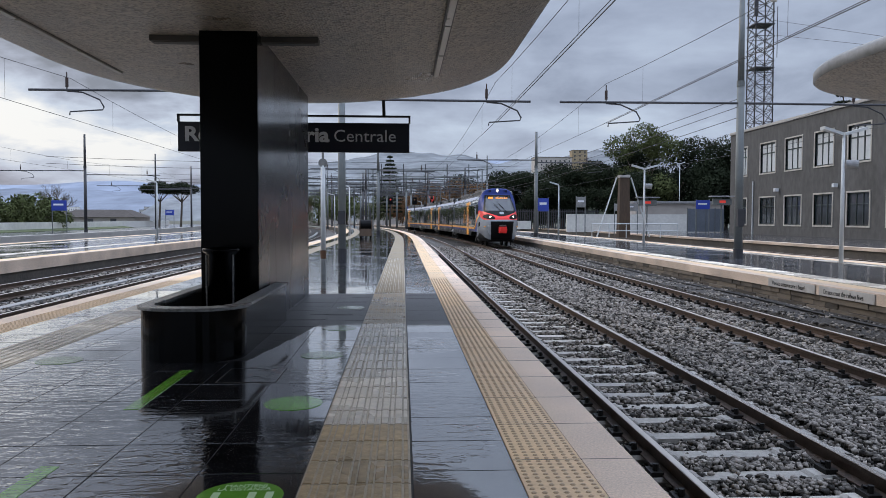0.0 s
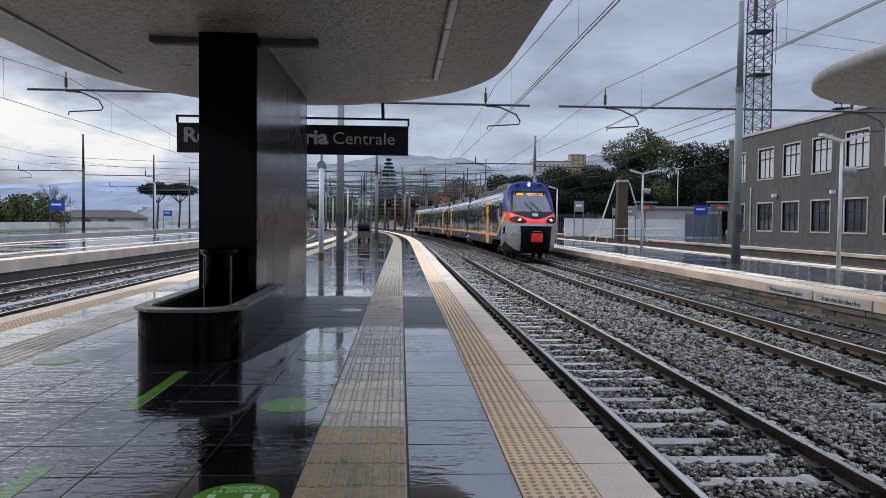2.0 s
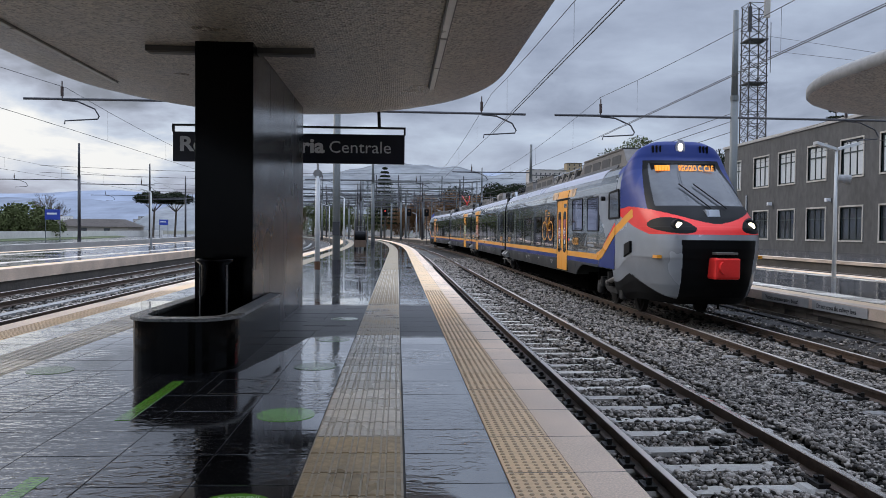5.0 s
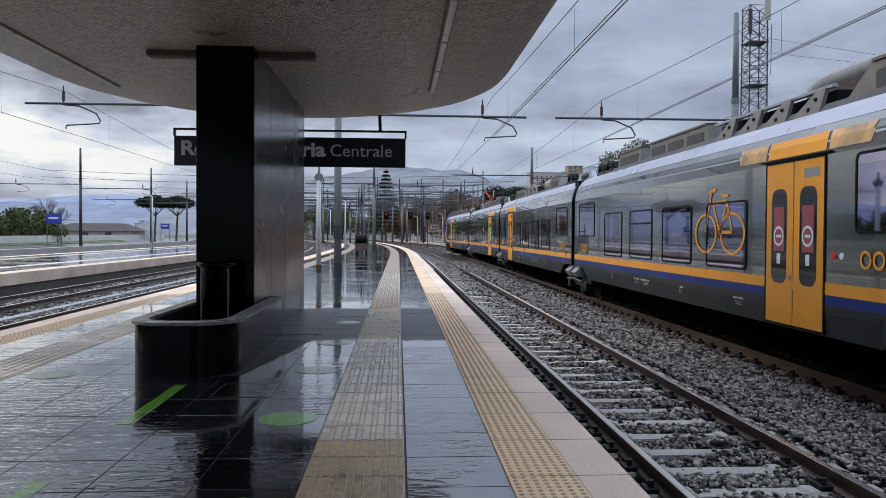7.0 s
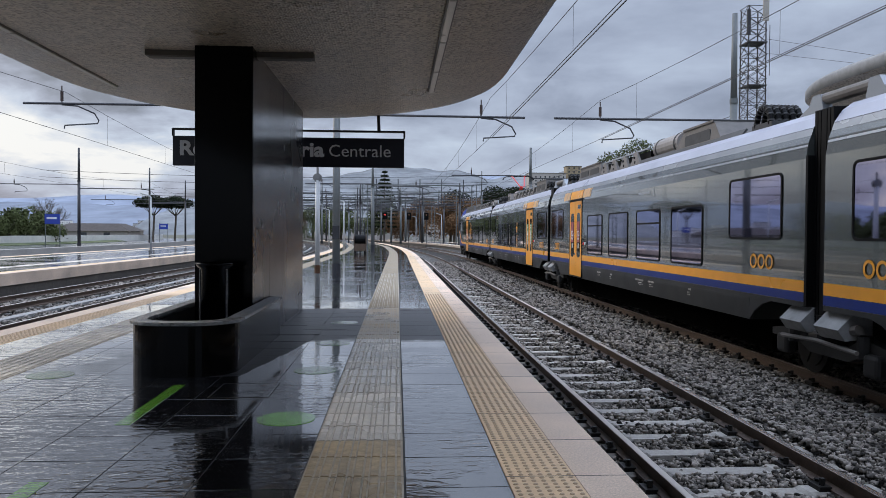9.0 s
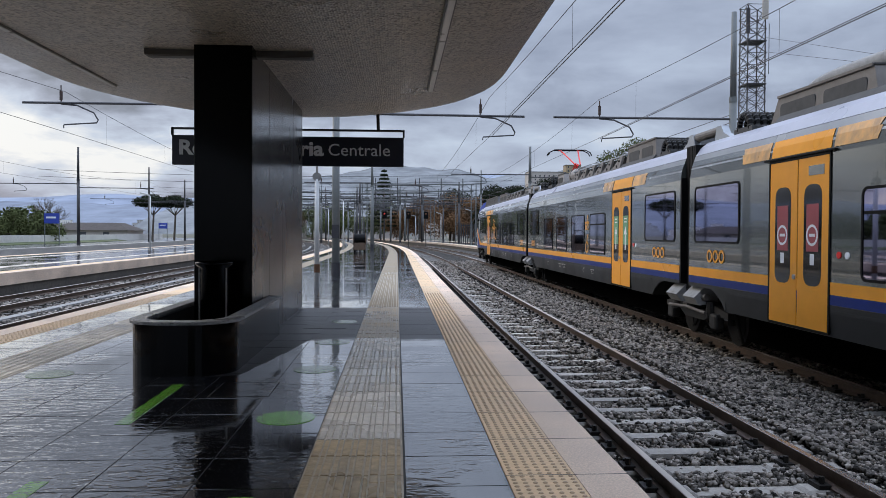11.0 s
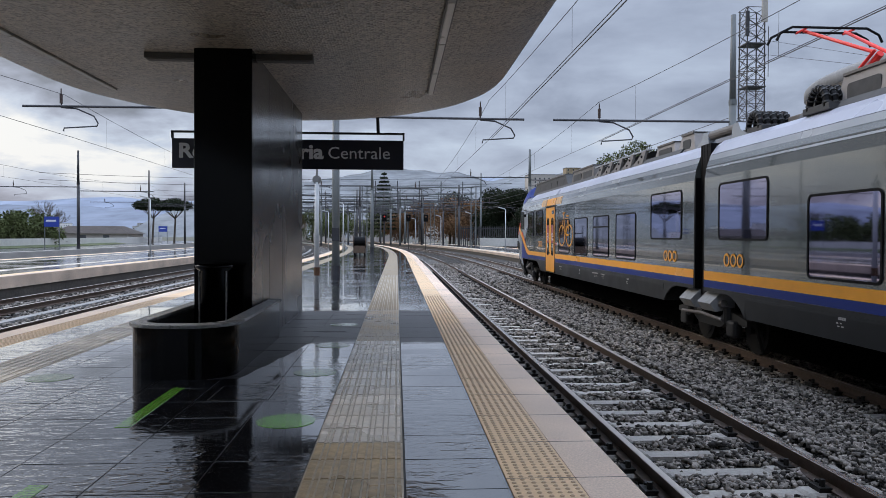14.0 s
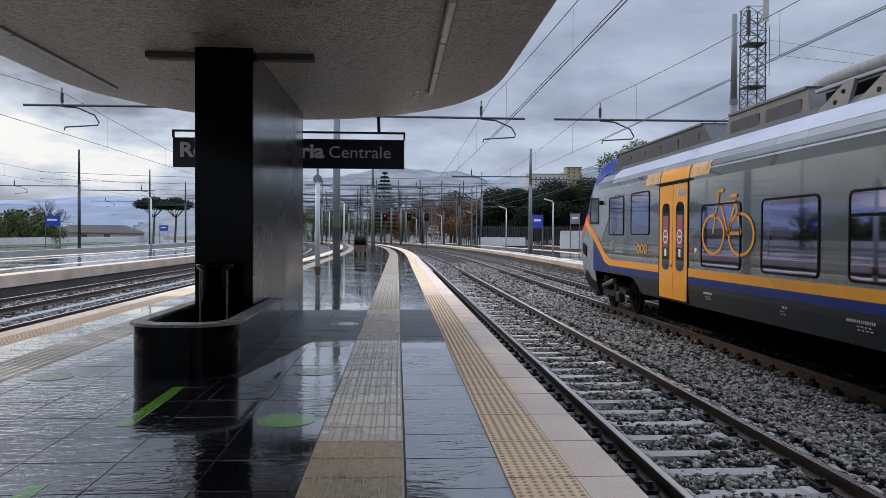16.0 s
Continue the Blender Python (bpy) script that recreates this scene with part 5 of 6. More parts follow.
        lit_text = text_part("display_text", "REGGIO C. C.LE", 0.135, M["led_amber"], t, Matrix(), 0.004, bold=0.002, width=0.86)
        lit_text.data.transform(pose(-0.17, -20.46, 3.232, 90))
    for x in (-0.25, 0.1):
        part("wiper", tube(nb(), (x + 0.3, d * 21.09, 2.45), (x - 0.15, d * 20.74, 2.95), 0.015, n=6), M["train_black"], t, "thin wiper")
    cp = part("coupler", box(nb(), -0.27, 0.27, *span(21.3, 21.62), 0.72, 1.08, 0.04), M["red"], t, "red coupler cover")
    part("coupler_knob", tube(nb(), (-0.12, d * 21.6, 0.9), (-0.12, d * 21.68, 0.9), 0.09, n=14), M["red"], cp)
    part("coupler_lid", box(nb(), -0.22, 0.22, *span(21.38, 21.6), 1.18, 1.25, 0.01), M["lamp_body"], cp)
    part("front_badge", box(nb(), -0.14, 0.16, *span(21.05, 21.19), 2.25, 2.42, 0.01), M["body_silver"], t, "pale front badge")
    nose_grid(t, d)
    for s in (-1, 1):
        part("yellow_plate", box(nb(), *sorted((s * 1.02, s * 1.2)), *span(20.6, 21.02), 1.02, 1.12), M["orange"], t, "small yellow data plate")
        part("side_step", box(nb(), *sorted((s * 1.30, s * 1.425)), *span(19.9, 20.2), 1.15, 1.55, 0.02), M["train_black"], t, "dark handle recess")
        for k in range(3):
            part("hood_vent", box(nb(), *sorted((s * (0.48 + k * 0.09), s * (0.52 + k * 0.09))), *span(20.12, 20.25), 3.52, 3.62), M["train_black"], t)
    underframe(t, *span(1.9, 15.5))
    skirt(t, *span(1.85, 15.5))
    skirt_end(t, d * 1.85, -0.7 * d), skirt_end(t, d * 15.5, 0.9 * d)
    gangway(t, 0.0, d)
    draw_out_nose(t, d)
    bogie(t, d * PIVOT)
    roof_rail(t, *span(2.0, 18.5))
    return t


M["door_glass"] = material("dark_door_glass", (0.010, 0.011, 0.012), 0.06, vary=0.2, spec=0.35, rough_vary=0.02)
# near black without sheen: shade under the cars put into the colour
M["under_shade"] = material("underfloor_shade", (0.002, 0.002, 0.002), 1.0, vary=0.5, spec=0.0)
M["win_green_pale"] = material("pale_green_sticker", (0.12, 0.30, 0.16), 0.5, vary=0.1)

car_1 = cab_car(-1, "dark grey cab car with blue and red nose and lit headlamps", True)
car_2 = middle_car(-1, "dark grey train car with orange doors and waist stripe", False)
car_3 = middle_car(1, "dark grey train car with orange doors and raised red pantograph", True)
car_4 = cab_car(1, "dark grey rear cab car with orange doors and bicycle symbol", False)
bogie(car_2, 0.0), bogie(car_2, CAR), bogie(car_4, 0.0)

# roof equipment: seen end by end as the cars pass
roof_fins(car_1, -13.5, 4, True), roof_box(car_1, -9.3, -5.6, 0.9, 0.42), roof_box(car_1, -19.3, -13.9, 0.97, 0.45, slope=0.6), roof_box(car_1, -5.4, -3.3, 0.98, 0.40)
hose_arch(car_1, -1.75), hose_arch(car_1, -2.6)
hose_arch(car_2, 2.3, r=0.24), roof_box(car_2, 3.9, 6.4, 0.98, 0.40, slope=0.5), roof_tank(car_2, 6.7, 8.3), roof_fins(car_2, 8.4, 4, False), roof_box(car_2, 12.6, 15.4, 0.9, 0.4), hose_arch(car_2, 16.1)
roof_fins(car_3, 5.6, 6, True), roof_box(car_3, 3.0, 5.4, 0.95, 0.46), hose_arch(car_3, 2.2), roof_box(car_3, 1.0, 1.8, 0.7, 0.26, "roof_dark"), roof_tank(car_3, 11.5, 12.7), roof_box(car_3, 13.0, 14.3, 0.9, 0.42, "tank"), hose_arch(car_3, 14.35, -0.85, 0.22), hose_arch(car_3, 16.45)
roof_box(car_4, 1.5, 2.5, 0.9, 0.36, "tank"), roof_box(car_4, 2.6, 4.0, 0.9, 0.30, "tank"), roof_fins(car_4, 4.4, 5, True), roof_box(car_4, 9.3, 12.3, 0.95, 0.42), roof_box(car_4, 12.6, 19.5, 0.97, 0.44, "roof_dark", slope=0.7)

# pantograph on the third car
p = part("pantograph", box(nb(), -0.6, 0.6, 14.6, 16.1, 3.86, 3.96, 0.02), M["roof_kit"], car_3, "pantograph base frame")
for x in (-0.45, 0.45):
    for y in (14.75, 15.95):
        part("base_insulator", tube(nb(), (x, y, 3.76), (x, y, 3.88), 0.07, n=10), M["rust"], p)
b = nb()
tube(b, (0, 15.9, 4.0), (0, 14.65, 4.66), 0.06, 0.05)
part("lower_arm", b, M["red"], p, "red lower arm")
part("control_rod", tube(nb(), (-0.22, 15.7, 4.0), (-0.05, 14.7, 4.72), 0.025), M["red"], p)
for x in (-0.35, 0.35):
    part("upper_arm", tube(nb(), (x * 0.3, 14.65, 4.68), (x, 16.1, 5.36), 0.028), M["red"], p, "red upper arm")
for y in (15.95, 16.25):
    part("collector_strip", polytube(nb(), [(-0.88, y, 5.16), (-0.82, y, 5.28), (-0.62, y, 5.38), (0.62, y, 5.38), (0.82, y, 5.28), (0.88, y, 5.16)], 0.022), M["train_black"], p, "dark collector strip")
for x in (-0.4, 0.4):
    part("head_link", tube(nb(), (x, 15.95, 5.36), (x, 16.25, 5.36), 0.02), M["red"], p)


HEAD = (55.87, -6.869, -0.239, 0.02715, -0.000767)


def head_at(t):
    """Where the front lamp is along the line at t seconds."""
    k = HEAD
    return sum(c * t ** i for i, c in enumerate(k))


def on_line(s):
    return Vector((TRACK_B - bend(s), s, RAIL))


def motions():
    times = [i * 0.5 for i in range(33)]
    joints = {car_1: (20.35, 20.35 - PIVOT), car_2: (20.35, 20.35 + CAR), car_3: (20.35 + CAR, 20.35 + 2 * CAR), car_4: (20.35 + 2 * CAR, 20.35 + 2 * CAR + PIVOT)}
    for ob, (a, c) in joints.items():
        rows = []
        for t in times:
            p, q = on_line(head_at(t) + a), on_line(head_at(t) + c)
            d = (q - p) if c > a else (p - q)
            rows.append((t, Matrix.Translation(p) @ Matrix.Rotation(math.atan2(-d.x, d.y), 4, "Z")))
        walk(ob, rows)
    # the wheels roll: forward is towards -y
    fine = [i / 15 for i in range(241)]
    for w, y in WHEELSETS:
        at = Matrix.Translation(w.location)
        walk(w, [(t, at @ Matrix.Rotation((head_at(0) - head_at(t)) / 0.43, 4, "X")) for t in fine])


# ---------------------------------------------------------------- far platforms, walls and the station building
def slab(name, x0, x1, y0, y1, z0, z1, mat, label, cat=""):
    return single(name, box(nb(), x0, x1, y0, y1, z0, z1), M[mat], label, cat or name.replace("_", " "), kind="structure")


plat_d = thing("platform_4", label="paved platform before the station building", category="platform", kind="structure")
part("paving", sweep(nb(), [(24.3, -1.2), (24.3, 0.0), (60, 0.0), (60, -1.2)], line(0, 5, 150, 0, 12, lambda y: 0.35 * bend(y))), M["asphalt"], plat_d, "wet grey paving")
part("kerb", sweep(nb(), [(23.9, -0.16), (23.9, 0.006), (24.5, 0.006), (24.5, -0.16)], line(0, 5, 150, 0, 12, lambda y: 0.35 * bend(y))), M["kerb"], plat_d, "pale stone kerb")
part("wall", sweep(nb(), [(24.0, -1.2), (24.0, -0.16), (24.3, -0.16), (24.3, -1.2)], line(0, 5, 150, 0, 12, lambda y: 0.35 * bend(y))), M["brickwork"], plat_d, "stained masonry platform wall")
plat_e = thing("platform_5", label="paved platform with pale edge before a low white wall", category="platform", kind="structure")
part("paving", sweep(nb(), [(-42, -1.2), (-42, -0.0), (-31.0, -0.0), (-31.0, -1.2)], line(0, 5, 200, 0, 12)), M["asphalt"], plat_e, "wet grey paving")
part("kerb", sweep(nb(), [(-31.6, -1.0), (-31.6, 0.006), (-30.9, 0.006), (-30.9, -1.0)], line(0, 5, 200, 0, 12)), M["concrete"], plat_e, "pale concrete kerb")
single("boundary_wall", sweep(nb(), [(-40.6, -0.2), (-40.6, 1.0), (-40.2, 1.0), (-40.2, -0.2)], line(0, 30, 190, 0, 12)), M["whitewall"], "low whitewashed wall with stains behind the platform", "wall", kind="structure")
single("grass_verge", sweep(nb(), [(-40.2, 0.0), (-40.2, 0.22), (-38.6, 0.05), (-38.6, 0.0)], line(0, 30, 130, 0, 6)), M["grass"], "rough grass along the wall foot", "grass", kind="stuff")


def building_window(t, y0, y1, z0, z1, blind):
    """Framed window in the wall plane x = 0 facing -x."""
    w = part("window", nb(), M["stone_trim"], t, "pale stone window surround")
    b = nb()
    for q in ((y0 - 0.13, y0, z0 - 0.13, z1 + 0.13), (y1, y1 + 0.13, z0 - 0.13, z1 + 0.13), (y0, y1, z0 - 0.13, z0), (y0, y1, z1, z1 + 0.13)):
        box(b, -0.06, 0.22, *q)
    w.data = mesh("window", b, M["stone_trim"])
    part("pane", box(nb(), 0.16, 0.19, y0, y1, z0, z1), M["pane"], w, "dark window glass")
    b = nb()
    ym = (y0 + y1) / 2
    for y in (y0 + 0.05, ym - 0.45, ym + 0.45, y1 - 0.05):
        box(b, 0.10, 0.17, y - 0.05, y + 0.05, z0, z1)
    for z in (z0 + 0.05, z0 + (z1 - z0) * 0.66, z1 - 0.05):
        box(b, 0.105, 0.165, y0, y1, z - 0.05, z + 0.05)
    part("window_frame", b, M["win_green"], w, "dark painted window frame")
    if blind:
        for k in range(3):
            yk = y0 + 0.15 + k * (y1 - y0 - 0.1) / 3
            part("blind", box(nb(), 0.150, 0.158, yk, yk + (y1 - y0) / 3 - 0.2, z0 + 0.1, z1 - 0.15), M["curtain"], w, "pale blind")


t = thing("station_building", (35.2, 0, 0), "two-storey grey rendered station building with stone window surrounds", "building")
WIN = [(70.4, 73.4), (65.6, 68.5), (60.7, 63.5), (55.7, 58.6), (50.7, 53.6), (45.7, 48.6), (40.7, 43.6), (76.3, 78.8)]
b = nb()
edges_y = [36.0] + [v for w in sorted(WIN) for v in w] + [80.3]
edges_z = [-0.1, 1.0, 3.6, 6.0, 8.85, 10.45]
front, rear = ([[b.verts.new((x, y, z)) for z in edges_z] for y in edges_y] for x in (0.0, 0.3))
ny, nz = len(edges_y) - 1, len(edges_z) - 1


def solid(i, k):
    return 0 <= i < ny and 0 <= k < nz and not (i % 2 and k % 2)


for i in range(ny):
    for k in range(nz):
        if solid(i, k):
            for layer in (front, rear):
                b.faces.new((layer[i][k], layer[i + 1][k], layer[i + 1][k + 1], layer[i][k + 1]))
            for di, dk, (a, c), (e, f) in ((-1, 0, (0, 0), (0, 1)), (1, 0, (1, 0), (1, 1)), (0, -1, (0, 0), (1, 0)), (0, 1, (0, 1), (1, 1))):
                if not solid(i + di, k + dk):
                    b.faces.new((front[i + a][k + c], front[i + e][k + f], rear[i + e][k + f], rear[i + a][k + c]))
part("wall", b, M["plaster"], t, "grey rendered front wall")
part("side_wall", box(nb(), 0.3, 16, 80.0, 80.3, -0.1, 10.45), M["plaster"], t, "grey end wall")
part("back_room", box(nb(), 0.9, 15.7, 36.3, 79.7, 0.0, 10.2), M["pit"], t, "block behind the windows, near black for unlit rooms")
part("roof", box(nb(), -0.12, 16.1, 35.9, 80.45, 10.45, 10.72, 0.03), M["concrete"], t, "pale roof edge slab")
part("plinth", box(nb(), -0.05, 0.02, 36, 80.32, -0.05, 0.7), M["plaster"], t)
for i, (y0, y1) in enumerate(WIN):
    building_window(t, y0, y1, 6.0, 8.85, True)
    building_window(t, y0, y1, 1.0, 3.6, False)
for y in (59.9, 69.6):
    cam_ = part("wall_camera", box(nb(), -0.5, -0.1, y - 0.15, y + 0.15, 4.1, 4.4, 0.03), M["white"], t, "white wall camera")
part("downpipe", tube(nb(), (-0.1, 74.8, 0), (-0.1, 74.8, 5.3), 0.07), M["post_white"], t, "pale downpipe")


# ---------------------------------------------------------------- posts, lamps and signs
def lamp_post(x, y, h, label="pale steel lamp post with two angled heads", double=True, r=0.075, speaker=False):
    t = thing("lamp_post", (x, y, 0), label, "lamp post", "platform lamp posts")
    part("pole", tube(nb(), (0, 0, -0.02), (0, 0, h), r, r * 0.65, n=10), M["post_white"], t, smooth=True)
    for s in ((-1, 1) if double else (-1,)):
        b = nb()
        vs = [(s * 0.03, -0.08, h), (s * 0.03, 0.08, h), (s * 0.75, 0.14, h + 0.20), (s * 0.75, -0.14, h + 0.20)]
        lo_ = [b.verts.new(p) for p in vs]
        hi_ = [b.verts.new((px, py, pz + 0.10)) for px, py, pz in vs]
        b.faces.new(lo_[::-1]), b.faces.new(hi_)
        for i in range(4):
            b.faces.new((lo_[i], lo_[(i + 1) % 4], hi_[(i + 1) % 4], hi_[i]))
        part("lamp_head", b, M["post_white"], t, "flat pale lamp head")
    if speaker:
        part("loudspeaker", tube(nb(), (0.05, -0.02, h - 0.95), (0.42, -0.15, h - 1.0), 0.14, 0.17, n=14), M["fascia"], t, "grey horn loudspeaker")
    return t


lamp_post(14.9, 25.1, 4.3, speaker=True)
lamp_post(14.3, 44.5, 4.4, speaker=True)
lamp_post(40.6, 110, 9.6)
for x, y in ((13.0, 63.0), (11.5, 80.0), (9.4, 96.0), (6.5, 112.0), (3.2, 130.0)):
    lamp_post(x, y, 4.3, double=False, label="pale slim lamp post on the far platform")
for x, y in ((-4.6, 66.0), (-8.0, 90.0), (-19.0, 60.0), (-20.5, 84.0)):
    lamp_post(x, y, 4.2, double=False, label="pale slim lamp post on the platform")

t = thing("clock_post", (-2.1, 20.2, 0), "pale round post with grey disc on the wet platform", "post")
part("pole", tube(nb(), (0, 0, -0.02), (0, 0, 2.85), 0.07, 0.06, n=14), M["post_white"], t, smooth=True)
part("disc", tube(nb(), (0, -0.05, 2.92), (0, 0.06, 2.92), 0.115, n=20), M["fascia"], t, "grey round disc")
part("cap", tube(nb(), (0, 0, 2.85), (0, 0, 3.22), 0.03, n=10), M["fascia"], t)
part("band", tube(nb(), (0, 0, 0.40), (0, 0, 0.62), 0.078, n=14), M["rust"], t, "worn band")


def name_board(x, y, z0, z1, w, label, plate="sign_plate", posts=True):
    t = thing("name_board", (x, y, 0), label, "sign", "platform name boards")
    part("plate", box(nb(), -w / 2, w / 2, -0.04, 0.04, z0, z1, 0.01), M[plate], t, "blue plate" if plate == "sign_plate" else "plain plate")
    part("lettering", box(nb(), -w * 0.36, w * 0.3, -0.046, -0.041, z0 + (z1 - z0) * 0.5, z0 + (z1 - z0) * 0.68), M["white"], t, "pale illegible lettering")
    if posts:
        for s in (-1, 1):
            part("post", tube(nb(), (s * w * 0.48, 0.06, -0.02), (s * w * 0.48, 0.06, z1 + 0.1), 0.05), M["mast"], t)


name_board(-37.4, 85, 2.3, 3.4, 1.6, "blue station name board with pale lettering on two posts")
name_board(-38.5, 128, 2.0, 2.9, 1.4, "blue station name board with pale lettering on two posts")
name_board(13.0, 70, 2.2, 3.4, 1.0, "blue platform board with pale lettering on posts")
name_board(30.1, 75, 2.5, 3.4, 1.4, "blue platform board with pale lettering on posts")
name_board(22.0, 74, 2.3, 3.0, 2.4, "pale timetable board on posts", "fascia")
name_board(17.0, 72, 2.6, 3.6, 0.9, "pale signal plate on a post", "fascia")
for x, y in ((25.0, 58.5), (20.2, 62.0)):
    t = thing("departure_display", (x, y, 0), "grey canopy-topped display with a lit red line on a post", "display", "departure displays")
    part("post", tube(nb(), (0, 0.1, -0.02), (0, 0.1, 3.3), 0.06), M["mast"], t)
    part("case", box(nb(), -0.75, 0.75, -0.12, 0.12, 2.6, 3.1, 0.02), M["mast"], t)
    part("hood", box(nb(), -0.95, 0.95, -0.35, 0.35, 3.22, 3.32, 0.02), M["fascia"], t)
    part("screen", box(nb(), -0.25, 0.25, -0.128, -0.115, 2.76, 2.96), M["led_red"], t, "lit red display text")

# warning boards on the edge of the far platform
for y0, y1, words in ((16.62, 18.8, "Vietato attraversare i binari"), (14.44, 16.45, "Do not cross the railway lines")):
    t = thing("warning_board", (9.29, 0, -0.125), "pale warning board with dark lettering on the platform face", "sign", "track warning boards")
    part("plate", box(nb(), -0.02, 0.0, y0, y1, -0.10, 0.105, 0.004), M["concrete"], t)
    text_part("lettering", words, 0.15, M["sign_black"], t, Matrix.Translation((-0.023, y1 - 0.2, -0.05)) @ Euler((radians(90), 0, radians(-90))).to_matrix().to_4x4(), 0.002, width=(y1 - y0) * 0.72)

# timber tower with struts beside a railing
t = thing("timber_tower", (18.2, 62, 0), "old brown timber post tower with slanting steel struts", "tower")
part("shaft", frustum(nb(), -0.48, 0.48, -0.4, 0.4, -0.02, 4.9, 0.1, 0.1), M["wood_dark"], t, "dark timber shaft")
part("cap", box(nb(), -0.42, 0.42, -0.4, 0.4, 4.9, 5.1), M["concrete"], t)
for s in (-1, 1):
    part("strut", tube(nb(), (s * 2.2, 0, 0), (s * 0.6, 0, 4.9), 0.06), M["post_white"], t, "pale slanting strut")
t = thing("safety_railing", (18.2, 60.5, 0), "white steel safety railing round a stair", "railing")
for x in np.arange(-3.0, 4.1, 1.4):
    part("post", tube(nb(), (x, 0, -0.02), (x, 0, 1.1), 0.035), M["post_white"], t)
for z in (0.55, 1.1):
    part("rail", tube(nb(), (-3.0, 0, z), (4.0, 0, z), 0.035), M["post_white"], t)

slab("yard_wall", 20.0, 36.5, 92.0, 92.4, -0.1, 2.1, "whitewall", "pale rendered yard wall with stains", "wall")
slab("yard_wall", 13.0, 20.0, 118.0, 118.4, -0.1, 1.2, "whitewall", "low pale yard wall", "wall")
t = thing("steel_fence", (0, 84, 0), "blue-grey sheet steel fence between posts", "fence")
for k in range(4):
    part("panel", box(nb(), 32.0 + k * 1.05, 33.0 + k * 1.05, -0.03, 0.03, 0.1, 2.7), M["steel_fence"], t)
    part("post", box(nb(), 31.92 + k * 1.05, 32.0 + k * 1.05, -0.06, 0.06, -0.1, 2.8), M["mast"], t)
t = thing("picket_fence", (0, 118.8, 0), "dark picket fence before the trees", "fence")
for k in range(60):
    part("picket", box(nb(), 10 + k * 0.35, 10.16 + k * 0.35, -0.04, 0.04, -0.1, 3.0), M["mast_dark"], t)
part("rail", box(nb(), 10, 31, -0.03, 0.03, 2.6, 2.75), M["mast_dark"], t)
t = thing("flat_shed", (37, 100, 0), "low pale flat-roofed shed behind the fence", "shed")
part("wall", box(nb(), -6, 6, 0, 6, -0.1, 3.6), M["house"], t)
part("roof", box(nb(), -6.4, 6.4, -0.4, 6.4, 3.6, 3.9), M["fascia"], t)

# buffer cart on the platform
t = thing("platform_cart", (-2.75, 57, 0), "brown rusty platform cart with a dark drum on top", "cart")
part("body", frustum(nb(), -0.46, 0.46, -0.7, 0.7, 0.2, 0.72, 0.05, 0.1), M["wood_dark"], t, "dark brown body")
part("gear", tube(nb(), (-0.4, 0, 1.0), (0.4, 0, 1.0), 0.40, n=20), M["train_black"], t, "black drum")
for x in (-0.44, 0.44):
    part("drum_cheek", tube(nb(), (x - 0.03, 0, 1.0), (x + 0.03, 0, 1.0), 0.47, n=20), M["wood_dark"], t, "dark brown drum cheek")
for x in (-0.35, 0.3):
    part("upright", tube(nb(), (x, 0.3, 0.7), (x, 0.3, 2.3), 0.045), M["mast_dark"], t)
part("crossbar", tube(nb(), (-0.35, 0.3, 1.7), (0.3, 0.3, 1.7), 0.035), M["mast_dark"], t)
for x in (-0.36, 0.36):
    for y in (-0.45, 0.45):
        part("wheel", tube(nb(), (x - 0.05, y, 0.18), (x + 0.05, y, 0.18), 0.18, n=14), M["train_black"], t)


# ---------------------------------------------------------------- far masts, gantry, radio tower
FARM = [(-2.4, 74, 9.0), (-3.0, 96, 8.5), (10.9, 62, 8.6), (13.3, 120, 11.5), (8.5, 104, 8.5), (-12.4, 88, 9.0), (-32.3, 79.4, 10.0), (-36.6, 115, 11.0), (-35.5, 130, 10.2), (1.5, 140, 9.0), (-6.5, 125, 9.0),
        (5.2, 150, 9.0), (-9.5, 150, 8.5), (-16, 120, 9), (-22, 140, 9), (0.5, 112, 8.5),
        (-5.2, 108, 8.5), (-1.0, 126, 9.0), (-7.6, 138, 8.6), (4.0, 122, 9.2), (-11.0, 112, 8.8), (-3.2, 152, 9.0), (8.2, 134, 9.0), (-18.5, 132, 9.0), (1.8, 160, 9.2), (-13.5, 146, 9.0)]
for i, (x, y, h) in enumerate(FARM):
    m = mast(x, y, h, 0.16, "slim grey catenary mast with booms", "mast_dark" if x < -30 or i % 3 == 1 else "mast")
    left_ = -8.5 if x < -30 else -6.5
    arm(m, 0, left_, 6.3, [(left_ * 0.75, 1)])
    if x > -30:
        arm(m, 0, 5.5, 6.1, [(4.2, 1)])
    else:
        arm(m, 0, 7.5, 5.9, [(6.2, 1)])


